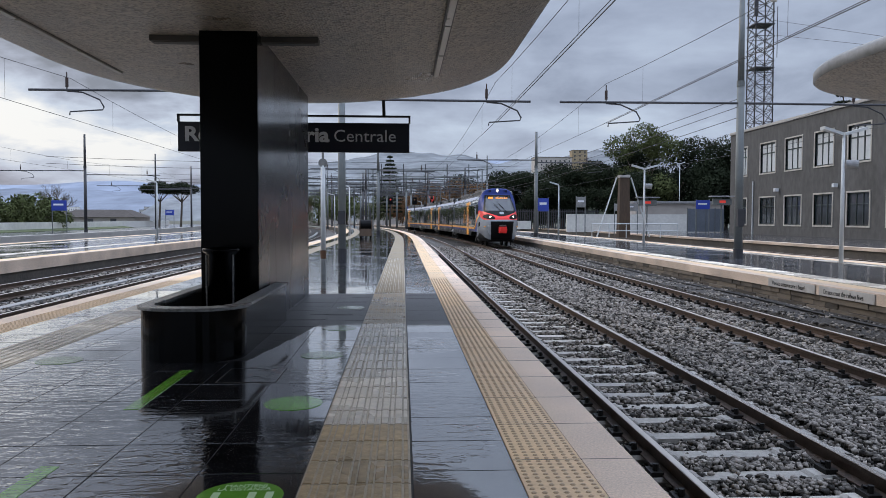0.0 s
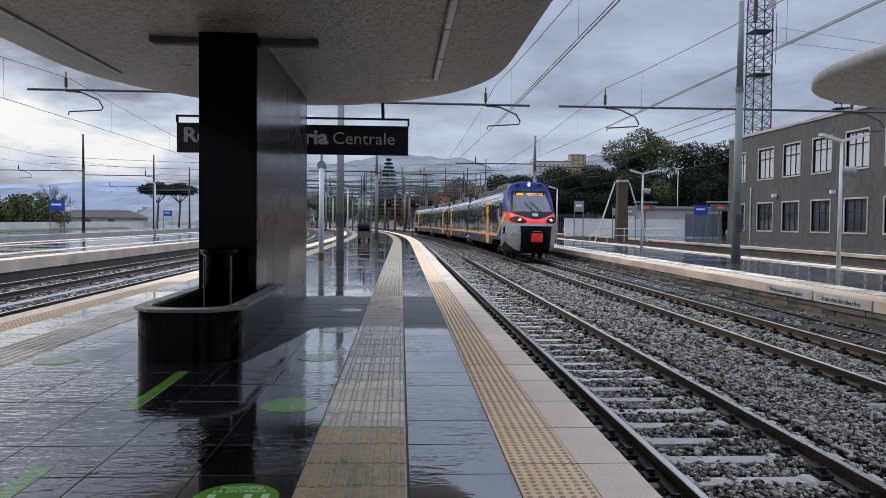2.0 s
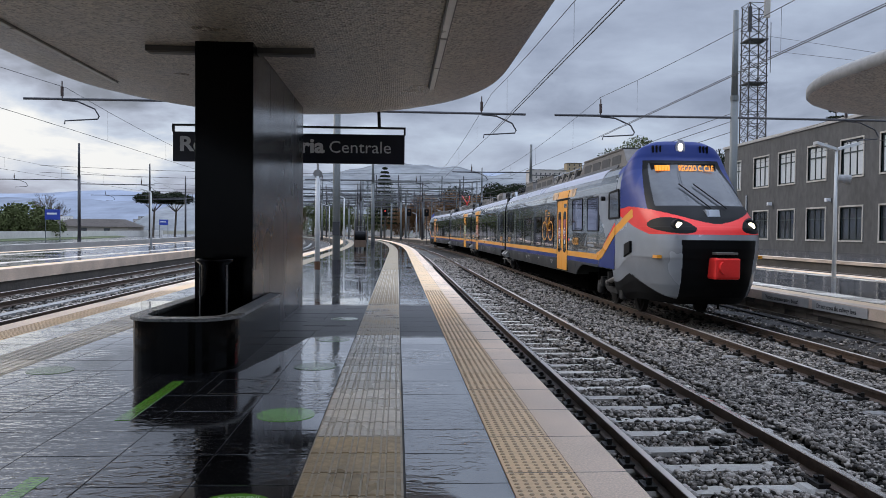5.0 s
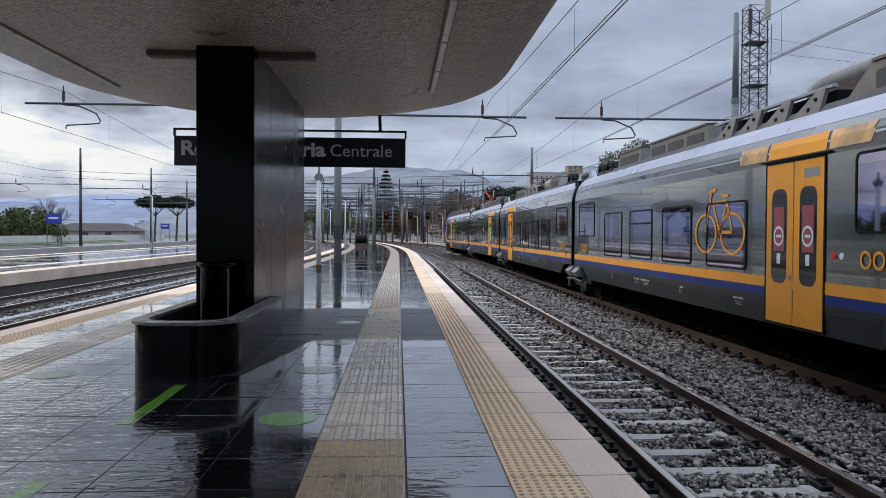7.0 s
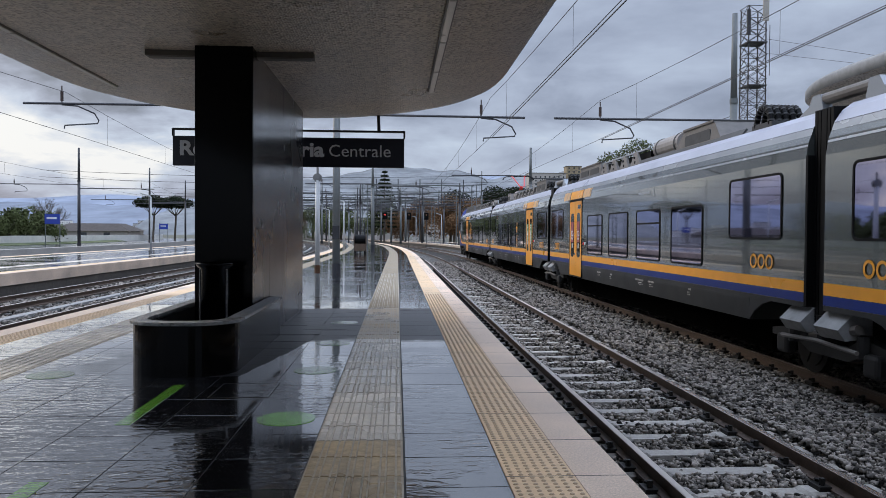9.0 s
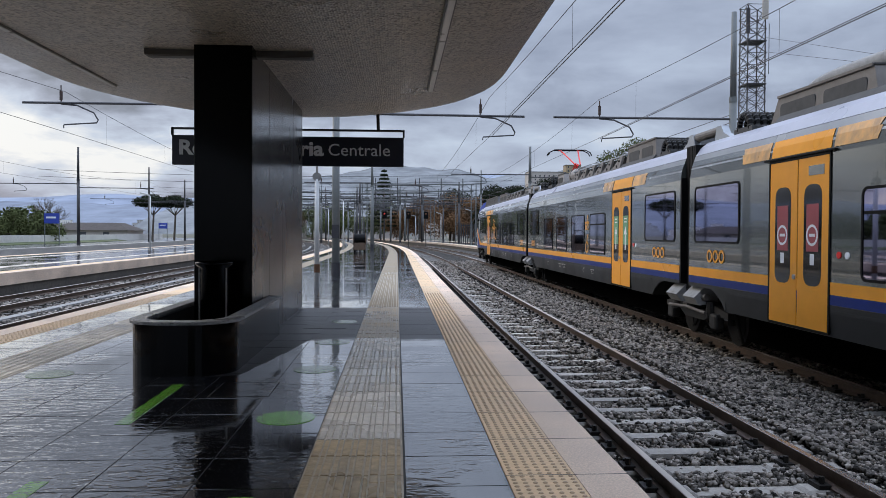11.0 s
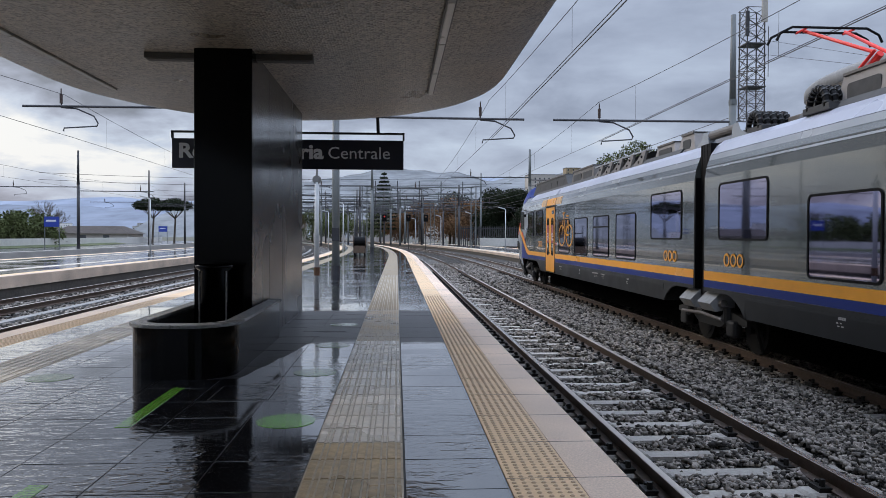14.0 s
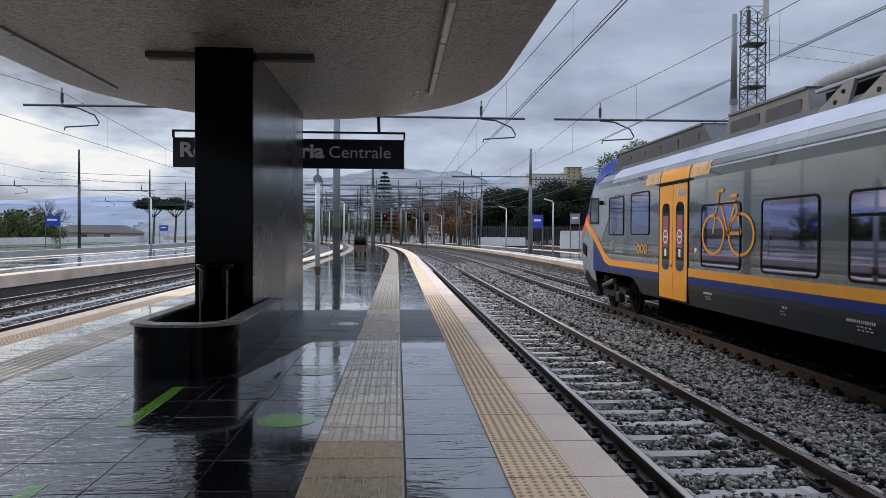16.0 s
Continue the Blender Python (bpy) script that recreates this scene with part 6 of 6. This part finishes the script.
def gantry(y, x0, x1, z, label):
    t = thing("wire_gantry", (0, y, 0), label, "gantry", "line gantries")
    for x in (x0, x1):
        for dx in (-0.3, 0.3):
            part("leg", box(nb(), x + dx - 0.06, x + dx + 0.06, -0.08, 0.08, -1, z + 0.9), M["mast"], t)
        b = nb()
        for k in range(int(z / 1.2)):
            tube(b, (x - 0.3, 0, 0.2 + k * 1.2), (x + 0.3, 0, 1.2 + k * 1.2), 0.04, n=4)
        part("lacing", b, M["mast"], t)
    for dz in (0.0, 0.85):
        part("chord", box(nb(), x0, x1, -0.08, 0.08, z + dz - 0.06, z + dz + 0.06), M["mast"], t)
    b = nb()
    n = int((x1 - x0) / 1.1)
    for k in range(n):
        a = x0 + (x1 - x0) * k / n
        c = x0 + (x1 - x0) * (k + 1) / n
        tube(b, (a, 0, z + (0.85 if k % 2 else 0)), (c, 0, z + (0 if k % 2 else 0.85)), 0.035, n=4)
    tagged(part("bracing", b, M["mast"], t), kind="stuff")
    for k in range(5):
        x = x0 + (x1 - x0) * (k + 0.5) / 5
        part("dropper_post", tube(nb(), (x, 0, z - 1.6), (x, 0, z + 1.6), 0.06), M["wire"], t)


gantry(95, -4.0, 9.6, 6.7, "pale lattice steel gantry spanning the tracks")
gantry(128, -26.0, 6.0, 6.6, "pale lattice steel gantry spanning the tracks")
gantry(112, -20.0, 9.0, 6.4, "pale lattice steel gantry spanning the tracks")
gantry(148, -34.0, 4.0, 6.9, "grey lattice steel gantry spanning the tracks")
gantry(165, -40.0, 2.0, 6.6, "grey lattice steel gantry spanning the tracks")
for i, (xa, xb, y, z) in enumerate(((-36, 12, 79, 7.0), (-36, 12, 115, 7.4), (-40, 10, 140, 6.4), (-30, 8, 150, 8.2), (-34, 12, 104, 5.8), (-30, 4, 172, 7.2), (-20, 10, 90, 6.6), (-22, 9, 98, 5.4), (-18, 10, 109, 6.9), (-24, 9, 121, 5.6), (-26, 8, 133, 7.4), (-22, 6, 145, 5.9), (-28, 4, 157, 6.8), (-14, 11, 84, 5.7))):
    t = thing("span_wire", (0, y, 0), "thin dark cross-span wires between masts", "wire", "span wires")
    for dz in (0.0, 0.7):
        b = nb()
        polytube(b, [(xa + (xb - xa) * k / 8, 0, z + dz - 0.5 * 4 * (k / 8) * (1 - k / 8)) for k in range(9)], 0.025, 4)
        part("cable", b, M["wire"], t)
# feeder cables sweeping over the tracks towards the masts
t = thing("feeder_cable", (0, 0, 0), "long dark feeder cables strung over the far tracks", "wire")
for x0, z0, x1, z1 in ((12.62, 6.0, 2.0, 7.6), (12.62, 5.7, 2.4, 7.0), (12.62, 5.3, 3.2, 6.4)):
    part("cable", polytube(nb(), [(x0 + (x1 - x0) * k / 8, 28.3 + 14 * k, z0 + (z1 - z0) * k / 8 - 1.6 * 4 * (k / 8) * (1 - k / 8)) for k in range(9)], 0.013, 5), M["wire"], t)

for x, y, c in ((-1.9, 118, "led_red"), (1.8, 118, "rust"), (4.5, 118, "rust")):
    t = thing("line_signal", (x, y, 4.2), "black railway signal head with a round lamp", "signal", "line signals")
    part("post", tube(nb(), (0, 0.2, -5), (0, 0.2, 0.2), 0.06), M["mast_dark"], t)
    part("head", box(nb(), -0.35, 0.35, -0.1, 0.1, -0.5, 0.6, 0.05), M["train_black"], t)
    part("lamp", tube(nb(), (0, -0.1, 0.25), (0, -0.14, 0.25), 0.13, n=14), M[c], t, "round signal lamp")

t = thing("radio_tower", (50.0, 105, 0), "dark lattice radio tower behind the station building", "tower")
W = 1.35
for sx in (-1, 1):
    for sy in (-1, 1):
        part("leg", tube(nb(), (sx * W, sy * W, 0), (sx * W * 0.9, sy * W * 0.9, 33.5), 0.09, n=6), M["mast_dark"], t)
b = nb()
for k in range(20):
    z0, z1 = k * 1.68, (k + 1) * 1.68
    for sx, sy, tx, ty in ((-1, -1, 1, -1), (1, -1, 1, 1), (1, 1, -1, 1), (-1, 1, -1, -1)):
        p, q = (sx * W, sy * W), (tx * W, ty * W)
        tube(b, (*p, z0), (*q, z1), 0.05, n=4), tube(b, (*q, z0), (*p, z1), 0.05, n=4), tube(b, (*p, z1), (*q, z1), 0.05, n=4)
tagged(part("bracing", b, M["mast_dark"], t), kind="stuff")
for z in (22.5, 28.5):
    part("work_platform", box(nb(), -1.4, 1.4, -1.4, 1.4, z, z + 0.15), M["mast_dark"], t)
part("antenna", box(nb(), 0.7, 1.5, -1.6, -1.3, 31.5, 35.5, 0.05), M["stone_trim"], t, "tan antenna panel")
part("antenna", box(nb(), -1.6, -1.1, -1.6, -1.3, 29.5, 33.0, 0.05), M["mast_dark"], t)
part("antenna", tube(nb(), (1.9, -1, 24), (1.9, -1, 31), 0.05), M["mast_dark"], t)
for x0, x1 in ((8.0, 66), (3.5, 64)):
    part("guy_wire", tube(nb(), (1.3, -1.3, 29.0 if x0 > 5 else 27), (x0 + 6, -30, 18), 0.03, n=4), M["wire"], t)


# ---------------------------------------------------------------- trees
def leaf_cloud(name, centres, n, size, mat, parent, seed, flat=0.7):
    """Many small leaf clumps, each a few crossed blades, filling uneven lobes."""
    g = np.random.default_rng(seed)
    c = np.array([p[:3] for p in centres])
    r = np.array([p[3] for p in centres])
    pick = g.choice(len(c), n, p=r ** 2 / (r ** 2).sum())
    d = g.standard_normal((n, 3))
    d /= np.linalg.norm(d, axis=1)[:, None]
    rad = g.uniform(0.45, 1.08, n)[:, None] ** 0.6
    pos = c[pick] + d * r[pick][:, None] * rad * np.array((1, 1, flat))
    a = g.standard_normal((n, 3))
    a /= np.linalg.norm(a, axis=1)[:, None]
    b_ = np.cross(a, d)
    b_ /= np.linalg.norm(b_, axis=1)[:, None] + 1e-6
    sz = (size * g.uniform(0.5, 1.4, n))[:, None]
    v = np.stack((pos - a * sz, pos - b_ * sz * 0.55, pos + a * sz, pos + b_ * sz * 0.55), 1).reshape(-1, 3)
    me = bpy.data.meshes.new(name)
    me.from_pydata(v.tolist(), [], (np.arange(n * 4).reshape(-1, 4)).tolist())
    me.materials.append(mat)
    ob = new(name, me)
    ob.parent = parent
    return ob


def tree(x, y, h, w, mat, label, seed, trunk=0.3, n=2600, z=0.0, lobes=9, base=0.3, leaf=0.32, flat=0.8):
    g = random.Random(seed)
    t = thing("tree", (x, y, z), label, "tree", "trees round the station")
    b = nb()
    tube(b, (0, 0, -0.3), (0.15, 0, h * 0.5), trunk, trunk * 0.6, n=8)
    cs = []
    for i in range(lobes):
        a = 6.283 * i / lobes + g.uniform(-0.4, 0.4)
        rr = w * g.uniform(0.25, 0.72)
        zz = h * g.uniform(base + 0.12, 0.85)
        cs.append((rr * math.cos(a), rr * math.sin(a), zz, w * g.uniform(0.3, 0.5)))
        tube(b, (0.1, 0, h * g.uniform(0.25, 0.5)), (cs[-1][0] * 0.9, cs[-1][1] * 0.9, zz), trunk * 0.35, trunk * 0.1, n=5)
    cs.append((0, 0, h * 0.82, w * 0.42))
    part("trunk", b, M["bark"], t, "branching trunk")
    tagged(leaf_cloud("crown", cs, n, leaf, M[mat], t, seed, flat), "uneven leafy crown")
    return t


# dark grove behind the far platforms
g = random.Random(5)
for i, (x, y, h, w) in enumerate(((39, 122, 18.0, 7.0), (46, 124, 15, 7), (52, 120, 15.5, 7), (58, 122, 16, 7), (33, 128, 11.5, 6), (28, 132, 10.5, 6), (22, 136, 10, 6), (63, 125, 14.5, 7), (42, 132, 15, 7), (36, 118, 9, 5), (49, 116, 9.5, 5.5), (25, 126, 8.5, 5),
                                  (18, 142, 10.5, 6), (30, 142, 12, 7), (56, 112, 10, 5.5))):
    tree(x, y, h, w, "leaf_mid" if i == 0 else "leaf_dark", "tall olive-green tree at the edge of the grove" if i == 0 else "dense dark evergreen tree in the grove", 20 + i, n=11000, base=0.12, leaf=0.21)
for i, (x, y, h, w, m) in enumerate(((10.5, 150, 9, 6, "leaf_brown"), (15, 146, 8, 5, "leaf_brown"), (5, 168, 9, 6, "leaf_brown"), (-4, 185, 9, 6, "leaf_mid"), (1, 178, 7, 6, "leaf_brown"), (12, 160, 11, 6, "leaf_dark"), (-14, 190, 8, 6, "leaf_mid"), (-22, 200, 8, 7, "leaf_mid"), (-30, 200, 7, 6, "leaf_brown"))):
    tree(x, y, h, w, m, "leafy tree beside the line, brown in autumn" if m == "leaf_brown" else "leafy green tree beside the line", 60 + i, n=7000, base=0.1, leaf=0.19)
for i in range(8):
    tree(-43.5 - 0.9 * (i % 2) - 0.02 * i, 74 + i * 3.6, 3.9 + g.uniform(-0.5, 0.5), 2.6, "leaf_mid", "clipped green hedge bush behind the wall", 90 + i, trunk=0.1, n=1300, base=0.05, leaf=0.2)
# bare tree beside the hedge
t = thing("bare_tree", (-44.8, 101, 0), "leafless brown tree with fine twigs", "tree")
b = nb()
g = random.Random(11)


def twig(p, d, ln, r, depth):
    q = p + d * ln
    tube(b, p, q, r, r * 0.6, n=5, caps=False)
    if depth:
        for _ in range(4 if depth > 2 else 3):
            twig(p + d * ln * g.uniform(0.5, 1), (d + Vector((g.uniform(-0.8, 0.8), g.uniform(-0.8, 0.8), g.uniform(-0.1, 0.5)))).normalized(), ln * g.uniform(0.55, 0.8), r * 0.55, depth - 1)


twig(Vector((0, 0, -0.2)), Vector((0, 0, 1)), 2.7, 0.18, 5)
part("trunk", b, M["bark"], t, "bare branches")
# umbrella pines
for x, y in ((-46.5, 148), (-43.0, 150)):
    t = thing("umbrella_pine", (x, y, 0), "umbrella pine with bare trunk and flat dark crown", "tree", "umbrella pines")
    b = nb()
    tube(b, (0, 0, -0.2), (0.3, 0, 5.4), 0.22, 0.16)
    for k in range(7):
        a = k * 0.9
        tube(b, (0.2, 0, 4.6), (2.2 * math.cos(a), 2.2 * math.sin(a), 6.6), 0.1, 0.04, n=5)
    part("trunk", b, M["bark"], t, "forked bare trunk")
    leaf_cloud("crown", [(2.0 * math.cos(k * 1.05), 2.0 * math.sin(k * 1.05), 7.1, 1.7) for k in range(6)] + [(0, 0, 7.6, 1.9)], 3400, 0.22, M["leaf_dark"], t, 7, 0.55)
# araucarias: tiers of drooping boughs
for x, y, h in ((-2.9, 172, 15.8), (58.0, 98, 19.5)):
    t = thing("norfolk_pine", (x, y, 0), "tall tiered conifer with spaced horizontal boughs", "tree", "tiered conifers")
    part("trunk", tube(nb(), (0, 0, -0.2), (0, 0, h), 0.25, 0.05), M["bark"], t)
    lobes_ = []
    for k in range(15):
        z = h * (0.2 + 0.78 * k / 14)
        rr = (1 - (z / h) ** 1.6) * 4.2 + 0.3
        for j in range(7):
            a = j * 0.8976 + k
            for f in (0.35, 0.6, 0.85):
                lobes_.append((rr * f * math.cos(a), rr * f * math.sin(a), z - 0.1 * f, 0.36))
    leaf_cloud("foliage", lobes_, 6500, 0.16, M["leaf_dark"], t, 3, 0.6)


# ---------------------------------------------------------------- distance: town and hills
g = random.Random(3)


def house(x, y, w, d, h, mat, label, z=0.0, rows=None):
    t = thing("house", (x, y, z), label, "building", "houses of the town")
    part("wall", box(nb(), -w / 2, w / 2, 0, d, -1.2, h), M[mat], t)
    part("roof", box(nb(), -w / 2 - 0.3, w / 2 + 0.3, -0.3, d + 0.3, h, h + 0.4), M["tile_roof"], t)
    nx, nz = max(1, int(w / 4)), max(1, int(h / 3.4))
    for i in range(nx):
        for k in range(nz):
            cx = -w / 2 + (i + 0.5) * w / nx
            part("window", box(nb(), cx - 0.6, cx + 0.6, -0.05, 0.05, k * 3.4 + 1.0, k * 3.4 + 2.6), M["pane"], t)


for x, y, w, h in ((-60, 152, 15, 1.7), (-74, 160, 10, 1.5)):
    t = thing("shed", (x, y, 0), "low pale shed with hipped dark roof behind the wall", "shed", "sheds behind the wall")
    part("wall", box(nb(), -w / 2, w / 2, 0, 9, -0.2, h), M["house"], t)
    part("roof", frustum(nb(), -w / 2 - 0.5, w / 2 + 0.5, -0.5, 9.5, h, h + 1.5, 3.2, 3.2), M["tile_roof"], t, "dark hipped roof")
    for k in range(3):
        part("window", box(nb(), -w / 2 + 1.5 + k * w / 3.4, -w / 2 + 2.7 + k * w / 3.4, -0.03, 0.05, 0.5, h - 0.3), M["pane"], t)
for i in range(46):
    x = -820 + i * 16 + g.uniform(-10, 10)
    house(x, 1150 + g.uniform(0, 360), g.uniform(8, 26), 12, g.uniform(7, 24), "house_far", "apartment block of the distant town, paled for haze")
for i in range(6):
    house(-50 + i * 16 + g.uniform(-4, 4), 330 + g.uniform(0, 60), g.uniform(10, 16), 10, g.uniform(6, 12), "house", "pale town house behind the station")
# ochre building on the wooded rise
house(137, 690, 34, 18, 12, "house", "pale apartment block on the wooded rise", 46)
house(160, 700, 46, 18, 9, "house_yellow", "long ochre building on the wooded rise", 46)
house(163, 696, 14, 12, 17, "house_yellow", "ochre tower house on the wooded rise", 48)


def hill(name, x0, x1, y, depth, heights, mat, label, n=90, rough=0.12, seed=1):
    """Ridge whose crest follows heights, even steps from x0 to x1."""
    b = nb()
    rows = []
    for j in range(7):
        f = j / 6
        row = []
        for i in range(n + 1):
            u = i / n
            k = u * (len(heights) - 1)
            a = int(min(k, len(heights) - 2))
            s = k - a
            s = s * s * (3 - 2 * s)
            h = heights[a] * (1 - s) + heights[a + 1] * s
            nz = noise.noise((u * 14, j * 0.7, seed)) + 0.5 * noise.noise((u * 40, j * 1.3, seed + 3))
            row.append(b.verts.new((x0 + (x1 - x0) * u, y - depth * (1 - f), (h * (f ** 0.75)) * (1 + rough * nz) - 3)))
        rows.append(row)
    for r, s_ in zip(rows, rows[1:]):
        for i in range(n):
            b.faces.new((r[i], r[i + 1], s_[i + 1], s_[i]))
    return single(name, b, M[mat], label, "hill", kind="structure", smooth=True)


hill("far_hills", -2600, 2600, 3600, 900, [165, 160, 170, 158, 165, 176, 160, 170, 150, 175, 230, 270, 285, 250, 285, 240, 260, 300, 290, 310, 300], "hill_far", "mountain ridge on the horizon, tinted blue-grey for haze", rough=0.06)
hill("mid_hills", -2400, 300, 2600, 500, [105, 92, 104, 96, 110, 98, 104, 92, 100, 108, 96, 110, 104, 90], "hill_mid", "foothill ridge before the mountains, tinted blue-grey for haze", rough=0.08, seed=13)
hill("near_hills", -320, 900, 1500, 600, [88, 110, 120, 133, 136, 117, 128, 142, 132, 112, 100, 90, 70], "hill_near", "grey-green hillside behind the town, paled for haze", n=160, rough=0.08, seed=5)
hill("wooded_rise", 60, 420, 720, 300, [8, 30, 48, 52, 50, 52, 48, 40], "leaf_dark", "dark wooded rise behind the station", rough=0.25, seed=9)


# ---------------------------------------------------------------- masonry face of the far platform
M["stone_block"] = material("stained_stone_block", (0.085, 0.068, 0.05), 0.8, scale=7, vary=0.6, bump=0.6, bump_scale=30, coarse=2.5, rand=0.5, stretch=(1, 0.35, 1))
g = random.Random(8)
BLOCKS = {}
for row, (zc, hh, out) in enumerate(((-0.295, 0.055, 0.0), (-0.42, 0.06, 0.02), (-0.56, 0.075, -0.035), (-0.71, 0.07, -0.05))):
    y = 10.0
    while y < 46:
        k = g.choice((0.5, 0.7, 0.95, 1.3))
        if (row, k) not in BLOCKS:
            BLOCKS[row, k] = mesh("stone_block", frustum(nb(), -0.04, 0.04, -k / 2 + 0.006, k / 2 - 0.006, -hh, hh, 0.008, 0.01), M["stone_block"])
        ob = new("stone_block", BLOCKS[row, k])
        ob.parent = plat_b
        ob.location = (MID_B - 3.45 + 0.055 + out + g.uniform(-0.014, 0.014), y + k / 2, zc + g.uniform(-0.006, 0.006))
        y += k
# black cable along the wall foot
single("ground_cable", polytube(nb(), [(8.85 + 0.05 * math.sin(y * 0.7), y, -0.535 + 0.012 * math.sin(y * 0.45)) for y in np.arange(4, 50, 1.0)], 0.035, 6), M["clip"], "black cable lying along the platform wall foot", "cable")


# ---------------------------------------------------------------- paving, sleepers and other small pieces
def paving_tile(w, l, mat):
    return mesh("tile", frustum(nb(), -w / 2 + 0.002, w / 2 - 0.002, -l / 2 + 0.0045, l / 2 - 0.0045, -0.03, 0.0, 0.002, 0.005), M[mat])


tilt = random.Random(21)
COLUMNS = [(0.055, 0.655)] + [(-0.56 - 0.6 * (i + 1), -0.56 - 0.6 * i) for i in range(5)] + [(-3.845, -3.56), (-5.055, -4.46)]
b = nb()
for x0, x1 in COLUMNS:
    slate = paving_tile(x1 - x0, 0.6, "tile")
    for k in range(-20, 250):
        y = 2.83 + 0.595 * k
        if -4 <= k < 26:
            ob = new("tile", slate)
            ob.parent = plat_a
            ob.location = ((x0 + x1) / 2, y, 0.0005 * ((k * 7 + int(x0 * 10)) % 3))
            ob.rotation_euler = (tilt.gauss(0, 0.0016), tilt.gauss(0, 0.0016), 0)
        else:
            x = (x0 + x1) / 2 - bend(y)
            w = (x1 - x0) / 2 - 0.003
            if y < 160:
                q = [b.verts.new((x + sx * w, y + sy * 0.294, 0.0)) for sx, sy in ((-1, -1), (1, -1), (1, 1), (-1, 1))]
                b.faces.new(q)
tagged(part("paving_tiles", b, M["tile"], plat_a, "dark wet slate tiles"), kind="stuff")

# ribbed tactile path, both sides of the platform
for x0 in (-0.56, -4.455):
    lo = nb()
    for k in range(-28, 330):
        y0, y1 = 2.53 + 0.4 * k, 2.53 + 0.4 * (k + 1) - 0.006
        if y0 > 165:
            continue
        xb = x0 - bend((y0 + y1) / 2)
        if -8 <= k < (64 if x0 > -1 else 30):
            b = box(nb(), xb + 0.002, xb + 0.605, y0, y1 - 0.004, -0.03, -0.0005)
            for r in range(6):
                n0 = len(b.faces)
                frustum(b, xb + 0.010 + r * 0.0985, xb + 0.062 + r * 0.0985, y0 + 0.004, y1 - 0.010, -0.001, 0.006, 0.004, 0.004)
                frustum(b, xb + 0.073 + r * 0.0985, xb + 0.100 + r * 0.0985, y0 + 0.004, y1 - 0.010, -0.001, 0.003, 0.003, 0.003)
                b.faces.ensure_lookup_table()
                for f in b.faces[n0:]:
                    f.material_index = 1
            brown = x0 > -1 and (y1 < 5.4 or 10.4 < y0 < 14.8)
            part("tactile_tile", b, [M["groove"], M["tactile_brown"] if brown else M["tactile_far"] if y0 > 14.8 else M["tactile"]], plat_a, "brown stained ribbed tile" if brown else "pale ribbed tile")
        else:
            box(lo, xb + 0.002, xb + 0.605, y0, y1, -0.03, 0.0)
            box(lo, xb + 0.1, xb + 0.2, y0, y1, -0.001, 0.006), box(lo, xb + 0.4, xb + 0.5, y0, y1, -0.001, 0.006)
    tagged(part("tactile_tiles", lo, M["tactile_far"], plat_a, "pale ribbed tactile tiles"), kind="stuff")

# studs of the warning strip
b = nb()
for side in (1, -1):
    for k in range(-60, 260 if side > 0 else 150):
        for r in range(7):
            x = MID_A + side * (HALF - 0.355 - r * 0.0585)
            y = 3.3 + k * 0.0585 + (6 if side < 0 else 0)
            n = 6
            lo_ = [b.verts.new((x + 0.017 * math.cos(2 * math.pi * i / n), y + 0.017 * math.sin(2 * math.pi * i / n), 0.0)) for i in range(n)]
            hi_ = [b.verts.new((x + 0.011 * math.cos(2 * math.pi * i / n), y + 0.011 * math.sin(2 * math.pi * i / n), 0.006)) for i in range(n)]
            for i in range(n):
                b.faces.new((lo_[i], lo_[(i + 1) % n], hi_[(i + 1) % n], hi_[i]))
            b.faces.new(hi_)
tagged(part("warning_studs", b, M["dome"], plat_a, "small studs, darkened for their shadows"), kind="stuff")

# joints across kerb and warning strip
b = nb()
for k in range(-8, 60):
    y = 2.9 + 0.8 * k
    box(b, MID_A + HALF - 0.74, MID_A + HALF + 0.002, y - 0.003, y + 0.003, -0.1, 0.0012)
tagged(part("kerb_joints", b, M["joint"], plat_a, "thin dark joints"), kind="stuff")

# near sleepers and clips; those of the second track are grimy and half buried
GRIMY = SLEEPER.copy()
GRIMY.materials[0] = M["sleeper_far"]
for name, (tr, ax, near) in tracks.items():
    if not near:
        continue
    for k in range(int((near + 3) / 0.6)):
        y = -2.71 + 0.6 * k + (0.28 if ax > 5 else 0.0)
        ob = new("sleeper", GRIMY if ax > 5 else SLEEPER)
        ob.parent = tr
        ob.location = (ax - bend(y), y, RAIL - (0.02 if ax > 5 else 0.0))
        if -3 < y < 45:
            for s in (-0.752, 0.752):
                c = new("rail_clip", CLIP)
                c.parent = tr
                c.location = (ax + s, y, RAIL)

motions()
